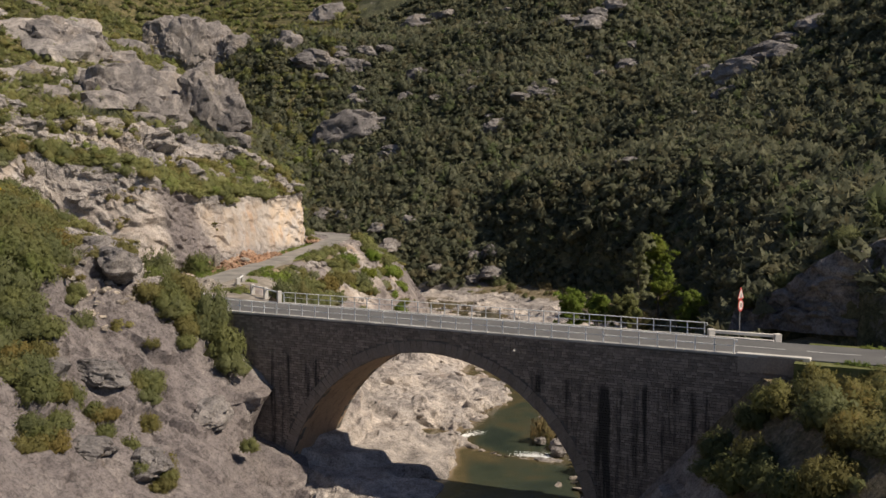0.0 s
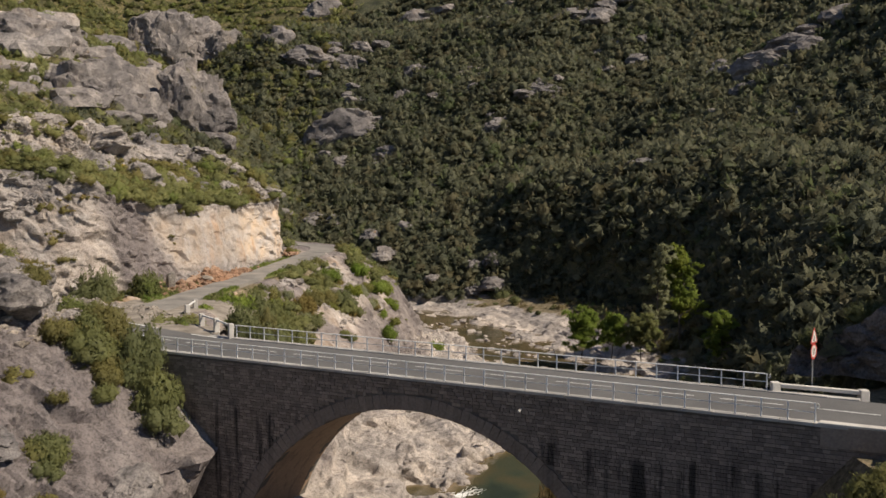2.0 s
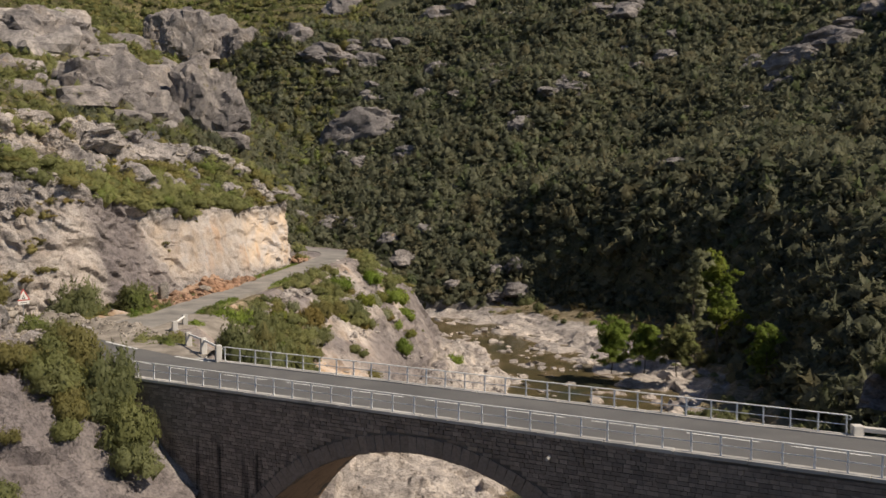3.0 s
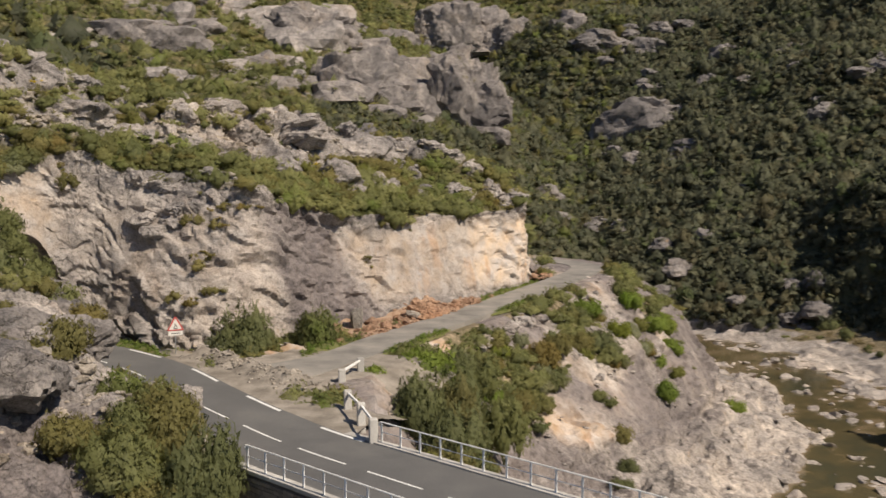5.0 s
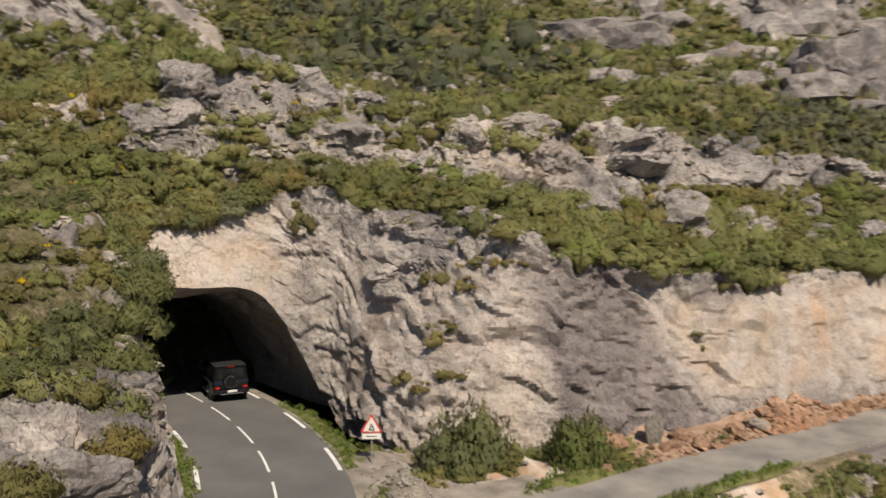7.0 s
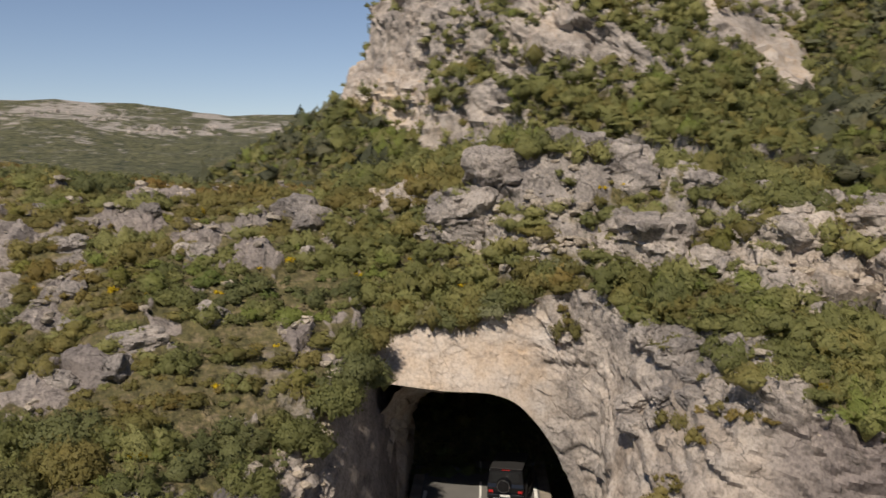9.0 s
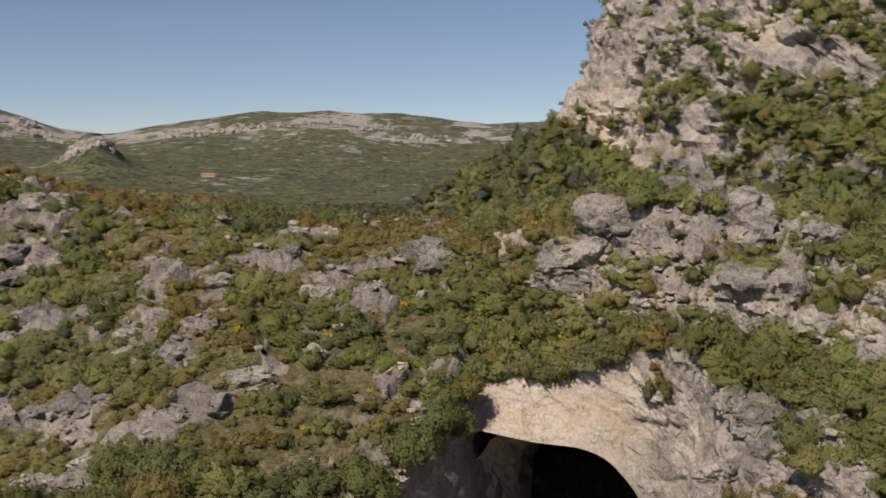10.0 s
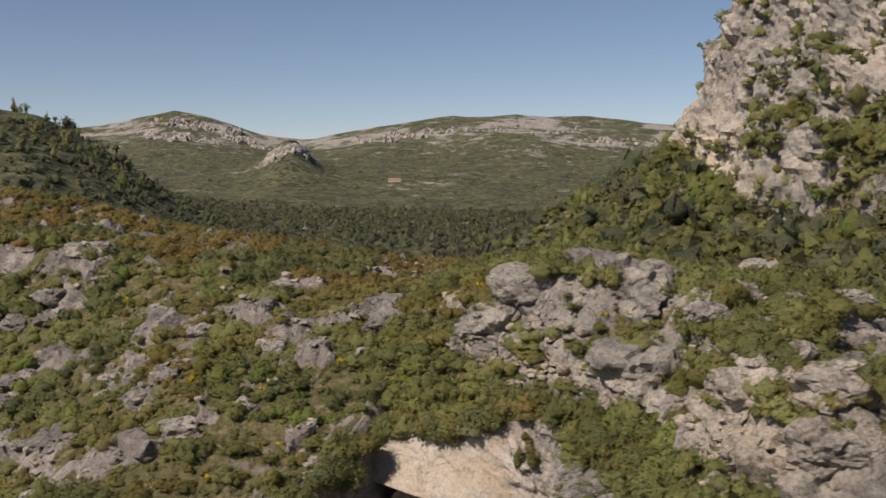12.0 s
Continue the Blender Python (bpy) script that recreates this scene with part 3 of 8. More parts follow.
# ---- the cliff beside the side road, with the lintel over the tunnel ----
FOOT = [(-42.0, 82.0, 11.6), (-40.5, 88.0, 10.95), (-40.2, 91.0, 10.7), (-40.1, 92.6, 9.7), (-40.0, 94.2, 7.2), (-38.4, 95.5, 3.4), (-34.0, 94.5, 3.4), (-28.4, 96.9, 3.4), (-25.9, 103.7, 3.3), (-22.9, 110.5, 3.4),
        (-20.6, 119, 3.6), (-18.2, 127.5, 4.0), (-19.4, 132.5, 4.4), (-26, 139, 4.4), (-40, 144, 4.4)]
TOP = [(-43.0, 82.5, 13.4), (-41.8, 88.2, 14.0), (-41.2, 91.2, 14.6), (-40.6, 92.8, 15.2), (-40.0, 93.8, 15.5), (-39.4, 95.6, 15.6), (-35.4, 97.0, 13.6), (-30.8, 99.0, 13.2), (-27.8, 104.6, 11.9), (-24.9, 111.2, 10.9),
       (-22.2, 120, 10.9), (-19.0, 128.2, 11.4), (-21.0, 131.2, 10.8), (-27.5, 135.0, 9), (-40, 139, 7)]
LEDGE = [(-46.5, 82.5, 16.2), (-45.5, 88.0, 17.2), (-44.4, 91.2, 18.0), (-43.4, 93.2, 18.6), (-42.7, 94.8, 18.4), (-41.8, 97.5, 18.0), (-38.6, 100, 15.8), (-35, 102, 15.8), (-32.2, 107.5, 14.7), (-29.6, 112.5, 14.1),
         (-26.2, 121, 13.7), (-22.0, 128.3, 13.8), (-23.6, 129.8, 13.2), (-29, 132.5, 10.5), (-41, 135, 9)]
BAND = [(-50.6, 83.0, 19.0), (-49.0, 88.2, 20.2), (-47.4, 91.6, 21.4), (-46.2, 93.8, 22.3), (-45.6, 96.0, 22.0), (-44.8, 99.5, 21.3), (-42.5, 104, 20.4), (-37.8, 106.0, 19.2), (-35.8, 110.8, 19.2), (-33.2, 115, 18.4),
        (-30.0, 122.5, 17.6), (-25.2, 127.5, 17.0), (-27.4, 128.0, 16.4), (-32, 129.5, 12), (-43, 131, 11)]
SHELF = [(-57, 82.5, 20.8), (-55, 88.5, 21.6), (-52.8, 92.0, 22.5), (-51.4, 94.6, 23.1), (-51, 97.4, 22.7), (-51, 101, 22.0), (-50, 106, 21.0), (-46, 109, 19.6), (-44, 113, 19.4), (-41, 117, 18.6),
         (-38, 123, 17.6), (-33, 126.5, 16.6), (-35, 127.2, 15.4), (-39, 127.5, 11.5), (-48, 128, 11)]
BEHIND = [(-68, 82.5, 18.5), (-67, 89, 20.0), (-66.4, 92.6, 20.3), (-66, 95.6, 20.5), (-66, 98.6, 20.3), (-66, 103, 20.0), (-66, 109, 19.0), (-64, 114, 18.0), (-62, 119, 17.0), (-58, 123, 16.0),
          (-52, 125, 13.0), (-46, 125.5, 12), (-47, 126, 10), (-50, 126, 9.5), (-58, 126, 9.5)]


def veg_north(p, slope):
    n = fbm(p, 0.22, 4, 5)
    low = 1.7 * smooth(98, 106, p[:, 1])
    ledge = smooth(12.2, 13.6, p[:, 2] + low) * (1 - smooth(15.2, 16.6, p[:, 2]))
    flat = 1 - smooth(0.28, 0.5, slope + 0.16 * n)
    v = np.clip(flat * (0.55 + 0.6 * n) + 0.75 * ledge * (1 - smooth(0.45, 0.7, slope)), 0, 1)
    band = smooth(14.6, 15.6, p[:, 2] + 0.8 * n) * (1 - smooth(19.6, 20.6, p[:, 2] + n)) * smooth(100, 105, p[:, 1])
    brink = smooth(95.5, 97, p[:, 1]) * (1 - smooth(100, 102.5, p[:, 1])) * (1 - smooth(14.2, 15.2, p[:, 2])) * smooth(-38.5, -36.5, p[:, 0])
    return v * smooth(5.5, 9.0, p[:, 2]) * (1 - 0.85 * brink) * (1 - 0.92 * band * smooth(-0.45, -0.15, fbm(p, 0.15, 3, 6)))


def fresh_north(p, slope):
    cut = smooth(4.0, 6.0, p[:, 2]) * (1 - smooth(9.6, 11.4, p[:, 2] - 1.2 * fbm(p, 0.3, 2, 8)))
    along = smooth(98, 108, p[:, 1])
    lintel = (1 - smooth(93, 95, p[:, 1])) * (1 - smooth(14.5, 16.0, p[:, 2])) * smooth(9.0, 10.0, p[:, 2])
    return np.clip(cut * along * (0.5 + 0.6 * fbm(p, 0.12, 3, 21) + 0.6 * smooth(117, 124, p[:, 1])) + 0.3 * smooth(94, 96, p[:, 1]) * (1 - smooth(99, 101, p[:, 1])) * (1 - smooth(11, 14, p[:, 2])) + 0.55 * lintel, 0, 1)


def damp_north(p):
    lintel = 1 - smooth(92.5, 95.5, p[:, 1])
    low = 1 - smooth(14.5, 17, p[:, 2])
    road_cut = smooth(100.5, 103, p[:, 1]) * (1 - smooth(9.5, 11, p[:, 2]))
    crags = smooth(94, 96, p[:, 1]) * (1 - smooth(100, 103, p[:, 1]))
    fold = np.exp(-((p[:, 1] - 95) / 2.6) ** 2) * smooth(15.5, 17.5, p[:, 2])
    return 1 - 0.6 * fold - 0.7 * lintel * low - 0.55 * road_cut - 0.35 * crags * low - 0.3 * crags * low * smooth(-34.5, -37.0, p[:, 0]) - 0.14 * lintel * low


def patina_north(p):
    """The old dark-grey skin of the rock, left of the fresh road cut and above it."""
    n = fbm(p, 0.22, 4, 27)
    slab = smooth(99.5, 101.0, p[:, 1] + 1.5 * n) * (1 - smooth(105.5, 108.5, p[:, 1] + 0.35 * (p[:, 2] - 6) + 2.5 * n)) * smooth(2, 4, p[:, 2])
    return np.clip(1.1 * slab * (1 - smooth(11.5, 13, p[:, 2])) + 0.25 * smooth(0.1, 0.4, n) * smooth(95, 97, p[:, 1]) * (1 - smooth(112, 116, p[:, 1])), 0, 1)


def quiet_north(p):
    return 0.22 + 0.78 * smooth(93.5, 98, p[:, 1])


land("cliff", loft([FOOT, TOP, LEDGE, BAND, SHELF, BEHIND], 560, (64, 30, 30, 30, 24), (0, 0.9, 1.7, 2.2, 2.0, 0), quiet_north), M_ROCK, veg_north, fresh_north, (0.62, 0.85),
     "craggy grey and ochre limestone cliff with scrubby ledges above the road", True, 0.2, damp_north, 1.0, patina_north)

# ---- the southern slope, from the river up to the crest; its last rows fall to the road ----
S_RIVER = [(-7, 0, -10.5), (-7, 30, -10.5), (-8, 46, -10.5), (-9, 58, -10.5), (-9.5, 66, -9.4), (-10.2, 72.4, -7.9), (-12.0, 76.2, -8.6), (-14, 77.5, -5), (-14.2, 77.8, -5)]
S_UNDER = [(-12, 0, -8), (-12, 30, -8), (-13, 46, -8), (-13.8, 58, -7.6), (-13.6, 66, -6.6), (-14.6, 72.6, -6.2), (-14.6, 76.2, -4.6), (-16.4, 77.4, -1.2), (-16.6, 77.7, -1.2)]
S_SLAB = [(-17, 0, -5.5), (-17, 30, -5.5), (-18, 46, -5), (-18.5, 58, -4.5), (-17.5, 65, -2.8), (-12.9, 72.2, -2.7), (-15.0, 75.4, -0.6), (-17.5, 77.2, 1.6), (-17.7, 77.6, 1.6)]
S_MID = [(-27, 0, 1), (-27, 30, 1.5), (-27, 46, 2), (-26.5, 58, 2.2), (-24.2, 66, 4.2), (-19.5, 72.2, 2.4), (-18.6, 75.2, 3.0), (-19.6, 77.4, 3.0), (-19.8, 77.9, 2.4)]
S_BROW = [(-35, 0, 6), (-35, 30, 6.5), (-34, 46, 6.5), (-32, 58, 7.0), (-27.6, 67, 7.2), (-23.8, 73.4, 7.2), (-22.8, 76.2, 5.2), (-23.0, 77.5, 4.2), (-23.0, 78.9, 2.8)]
S_STEP = [(-41, 0, 10), (-41, 30, 10), (-40, 46, 10), (-38, 58, 10), (-34.5, 67, 10.2), (-29.5, 75.0, 9.6), (-27.0, 78.5, 7.6), (-27.2, 79.7, 5.8), (-27.6, 81.3, 3.3)]
S_BANK = [(-47, 0, 13), (-46, 30, 13), (-44, 46, 13), (-41, 58, 11.8), (-38.6, 68, 13.0), (-36.2, 76, 12.8), (-33.4, 80.8, 10.4), (-33.0, 82.2, 8.6), (-33.6, 84.0, 3.6)]
S_UPPER = [(-54, 0, 18), (-53, 30, 18), (-52, 46, 18), (-50.2, 58, 17.6), (-47.5, 68, 17.2), (-43.6, 76, 16.2), (-40.0, 82.6, 13.8), (-39.6, 84.6, 12.6), (-40.4, 86.0, 3.9)]
S_CREST = [(-60, 0, 23), (-58, 30, 22.5), (-56, 46, 22), (-55, 58, 21), (-55, 68, 20.2), (-53.5, 76, 19.6), (-53, 82.8, 19.6), (-53, 85.5, 18), (-53, 87.8, 4.2)]
S_PLATEAU = [(-80, 0, 27), (-80, 21, 26.2), (-80, 38, 23), (-80, 56, 21.2), (-80, 65, 20.3), (-80, 74, 19.8), (-74, 82.8, 19), (-74, 86, 18), (-74, 90.5, 4.4)]
S_BACK = [(-120, -10, 22), (-118, 15, 20), (-116, 34, 16), (-114, 52, 13), (-112, 64, 11), (-110, 74, 10), (-106, 82.8, 10), (-106, 86, 9), (-106, 91, 4)]


def veg_south(p, slope):
    n = fbm(p, 0.25, 4, 15)
    flat = 1 - smooth(0.22, 0.42, slope + 0.22 * n)
    up = 0.06 + 0.79 * smooth(6, 12, p[:, 2])
    bare = smooth(0.10, 0.28, fbm(p, 0.33, 4, 17, 0.6))
    return np.clip(flat * up + 0.75 * n * smooth(0, 8, p[:, 2]) - bare, 0, 1) * (1 - smooth(0.5, 0.7, slope))


def damp_south(p):
    d, _ = near_road(p, main_c)
    mouth = smooth(-34, -37, p[:, 0]) * smooth(82, 84, p[:, 1])
    return np.maximum(0.25 + 0.75 * smooth(3.2, 6.5, d), 0.8 * smooth(5.2, 7.5, p[:, 2])) * (1 - 0.75 * mouth) 


def patina_south(p):
    n = fbm(p, 0.15, 3, 29)
    road_end = (1 - smooth(72, 75.5, p[:, 1] + 2 * n)) + smooth(-34, -38, p[:, 0])
    return np.clip((1 - smooth(3.5, 7.5, p[:, 2] + 2 * n)) * (1 - smooth(71, 74.5, p[:, 1] + 2 * n)) + np.clip(road_end, 0, 1) * (0.5 + 0.35 * smooth(-0.1, 0.4, n)), 0, 0.97)


def fresh_south(p, slope):
    return 0.5 * smooth(0.4, 0.7, slope) * smooth(-4, 0, p[:, 2]) * (1 - smooth(6, 12, p[:, 2])) * np.clip(0.4 + fbm(p, 0.2, 3, 31), 0, 1)


land("rocky_slope", loft([S_RIVER, S_UNDER, S_SLAB, S_MID, S_BROW, S_STEP, S_BANK, S_UPPER, S_CREST, S_PLATEAU, S_BACK], 420, (18, 18, 34, 34, 26, 26, 30, 30, 24, 18)), M_ROCK, veg_south, fresh_south, (0.85, 0.75),
     "grey limestone slope with low evergreen scrub above the river", True, 0.25, damp_south, 1.0, patina_south)

# ---- the gorge floor: road bank, river bed, far bank ----
G_IN = [(-12, -60, -13), (-12, 30, -13), (-12, 62, -13), (-15, 73.5, -8.0), (-16, 76.5, 1.6), (-24, 82, 2.6), (-33, 89, 3.2), (-33, 96.5, 3.4), (-25, 104, 3.3), (-22.2, 111, 3.4), (-20, 119, 3.6), (-18, 128, 4.0), (-18.5, 137, 4.8), (-30, 146, 5.05), (-50, 152, 4), (-80, 170, 0), (-90, 220, -4)]
G_EDGE = [(-11, -60, -12), (-11, 30, -12), (-11, 62, -12), (-12.8, 74, -7.0), (-13.6, 79.0, 1.8), (-15.0, 84.5, 2.9), (-17.4, 89.5, 3.2), (-18.6, 95, 3.4), (-18.0, 104, 3.5), (-16.8, 111, 3.6), (-15.2, 119, 3.8), (-13.4, 128, 4.25), (-11.6, 137, 4.8), (-15, 146.5, 4.95), (-30, 152.5, 5.1), (-55, 172, 0), (-72, 215, -5)]
G_MID = [(-10, -60, -11), (-10, 30, -11), (-10, 62, -11), (-9.8, 74, -7.2), (-9.5, 80, -4.4), (-11.0, 86, -2.0), (-13.2, 91, -0.6), (-14.6, 97, -0.2), (-13.6, 105, -0.8), (-12.0, 112, -0.6), (-9.8, 120, -0.4), (-8.0, 128, 0.0), (-6.4, 138, 0.6), (-8, 149, 0.4), (-22, 160, 0), (-48, 182, -3), (-60, 215, -6)]
G_TOE = [(-7, -60, -10), (-7, 30, -10), (-8, 62, -9.6), (-6.8, 73, -8.0), (-6.2, 80, -7.6), (-6.0, 86, -7.2), (-7.2, 92, -6.8), (-8.0, 98, -6.6), (-7.6, 106, -6.4), (-6.0, 113, -6.2), (-4.4, 121, -6.0), (-3.0, 129, -6.2), (-2.0, 140, -6.4), (-4, 152, -7), (-18, 170, -7.4), (-42, 190, -7.6), (-52, 216, -8)]
G_SLABS = [(-3, -60, -10), (-3, 30, -10), (-1.5, 62, -9.4), (0.2, 72, -9.0), (0.4, 80, -8.6), (0.2, 86, -8.5), (1.4, 92, -8.5), (4.8, 98, -8.7), (4.6, 105, -8.7), (0.2, 113, -8.4), (1.4, 121, -8.4), (2.6, 129, -8.5), (3, 140, -8.8), (1, 154, -8.9), (-13, 176, -9), (-36, 197, -9), (-46, 220, -9)]
G_WATER = [(1, -60, -11), (1, 30, -11), (1.6, 62, -11), (3.0, 72, -11.0), (3.0, 80, -11.4), (4.2, 86, -11.4), (5.0, 92, -11.0), (8.4, 98, -10.5), (8.0, 105, -10.3), (4.0, 113, -10.1), (7.4, 121, -10.15), (9.0, 129, -10.1), (8, 140, -10.05), (5, 156, -9.8), (-9, 181, -9.8), (-30, 203, -9.8), (-40, 224, -9.8)]
G_RIGHT = [(9, -60, -11), (9, 30, -11), (9, 62, -11), (9.5, 72, -10.8), (10, 80, -10.6), (10, 86, -10.3), (11, 92, -10), (11, 98, -9.8), (12.0, 106, -10.2), (13.6, 113, -10.1), (16.6, 121, -9.95), (17.6, 129, -9.9), (15, 140, -9.85), (11, 158, -9.7), (-4, 186, -9.4), (-24, 209, -9.4), (-34, 228, -9.4)]
G_FAR = [(14, -60, -6), (13.5, 34, -6), (12.8, 61, -6), (13.4, 72, -6.4), (14, 80, -7), (15, 86, -7.2), (16, 92, -7.4), (17, 98, -7.6), (18, 106, -8.4), (19.5, 113, -8.8), (22.5, 121, -9.1), (23.5, 129, -9.2), (22, 140, -9.1), (18, 160, -8.9), (4, 189, -8.4), (-18, 214, -8.4), (-30, 233, -8.4)]
G_RISE = [(22, -60, 0), (20, 34, 0.6), (18.6, 58, 1.6), (19.2, 65, 1.0), (19.5, 71, 0.4), (23, 86, -3), (25, 92, -4), (26.5, 98, -5), (28, 106, -5.6), (30, 113, -6), (31.5, 121, -6.3), (33, 129, -6.5), (33, 142, -6.5), (28, 164, -6.6), (10, 192, -6.8), (-12, 219, -7), (-26, 240, -7)]
G_OUT = [(60, -60, 3), (60, 30, 2.6), (56, 58, 2.4), (40, 66, 2.3), (30, 72, 2.2), (26, 86, -4), (27, 92, -5), (28, 98, -6), (30, 106, -7), (32, 113, -7.2), (34, 121, -7.2), (35, 129, -7.2), (35, 144, -7.2), (31, 167, -7.4), (13, 195, -7.6), (-9, 222, -8), (-23, 244, -8)]


def veg_gorge(p, slope):
    n = fbm(p, 0.2, 4, 25)
    bank = smooth(-5.5, -2.0, p[:, 2] + 1.5 * n) * (1 - smooth(0.30, 0.6, slope + 0.25 * n))
    right = smooth(13, 17, p[:, 0]) * smooth(-9, -7, p[:, 2] + n)
    far = smooth(140, 165, p[:, 1]) * smooth(-8.6, -7.6, p[:, 2] + 1.2 * n)
    return np.clip(np.maximum(0.9 * bank * smooth(0.08, 0.36, n + 0.12 * smooth(-3, 3, p[:, 2])), np.maximum(right * 0.9, far * 0.85)), 0, 1)


def fresh_gorge(p, slope):
    bank = smooth(-5.5, -3.0, p[:, 2]) * (1 - smooth(12, 15, p[:, 0]))
    slide = np.exp(-((p[:, 1] - 105.5 - 0.8 * (p[:, 0] + 14)) / 2.2) ** 2) * smooth(-5.0, -3.5, p[:, 2]) * (p[:, 0] < -8)
    return np.clip(1.0 * bank * np.clip(0.3 + 1.3 * fbm(p, 0.16, 3, 35), 0, 1) + 1.2 * slide, 0, 1)


def damp_gorge(p):
    d1, _ = near_road(p, main_c)
    d2, _ = near_road(p, side_c)
    return smooth(2.6, 6.0, d1) * smooth(1.8, 4.5, d2)


def patina_gorge(p):
    n = fbm(p, 0.18, 4, 37)
    slide = np.exp(-((p[:, 1] - 105.5 - 0.8 * (p[:, 0] + 14)) / 2.4) ** 2) * (p[:, 0] < -8)
    return (1 - slide) * 0.9 * smooth(-7.0, -5.4, p[:, 2] + 1.6 * n) * smooth(-0.38, -0.1, n) * (1 - smooth(8, 12, p[:, 0]))


SILL_X, SILL_Y = (0.2, 1.0, 3.1, 5.5, 8.9), (87.0, 83.6, 80.3, 78.4, 77.3)


def terraced(g, rise):
    """Low water-worn beds: the ground climbs in steps of about the given height."""
    p = g.reshape(-1, 3)
    lift = 0.9 * fbm(p, 0.14, 4, 58) + 0.05 * p[:, 0]
    k = (p[:, 2] + lift) / rise
    i = np.floor(k)
    z = rise * (i + smooth(0.35, 0.65, k - i)) - lift
    w = smooth(-3.0, -6.0, p[:, 2]) * smooth(66, 72, p[:, 1]) * smooth(175, 150, p[:, 1])
    p = p.copy()
    p[:, 2] += w * (z - p[:, 2])
    # a brown inlet among the slabs, and the shallow sill across the pool
    inlet = np.exp(-((p[:, 0] + 0.9 + 0.15 * (p[:, 1] - 85.3)) / 2.1) ** 4 - ((p[:, 1] - 85.2) / 2.6) ** 4)
    low = np.exp(-((p[:, 0] + 1.5) / 2.0) ** 4 - ((p[:, 1] - 71.8) / 0.9) ** 4)
    p[:, 2] += np.maximum(inlet, low) * np.minimum(0, -9.75 - p[:, 2])
    off = p[:, 1] - np.interp(p[:, 0], SILL_X, SILL_Y)
    on = np.exp(-(off / 0.8) ** 2) * smooth(-1, 0.2, p[:, 0]) * smooth(10.5, 9, p[:, 0])
    near = np.exp(-((off + 1.8) / 2.2) ** 2) * smooth(-1, 0.2, p[:, 0]) * smooth(7, 3.5, p[:, 0])
    p[:, 2] += np.maximum(on * np.maximum(0, -9.5 - p[:, 2]), near * np.maximum(0, -9.85 - p[:, 2]))
    return p.reshape(g.shape)


land("gorge_floor", terraced(loft([G_IN, G_EDGE, G_MID, G_TOE, G_SLABS, G_WATER, G_RIGHT, G_FAR, G_RISE, G_OUT], 660, (16, 22, 28, 28, 26, 18, 14, 16, 16)), 0.95), M_BED, veg_gorge, fresh_gorge, (0.5, 0.55),
     "pale water-worn limestone slabs and gravel on the gorge floor", False, 0.12, damp_gorge, 1.0, patina_gorge)

# ---- all the land beyond, one sheet to the horizon ----
HILL_FOOT = [(200, 30), (90, 50), (55, 57.5), (34, 60.5), (27.5, 64.5), (24.5, 72), (23.5, 85), (25, 100), (29, 120), (32, 140), (30, 160), (14, 186), (-20, 199), (-50, 222), (-110, 250), (-260, 300)]
MASSIF_FOOT = [(-26, 330), (-50, 215), (-72, 172), (-110, 132), (-150, 92), (-168, 82), (-260, 92), (-500, 150)]


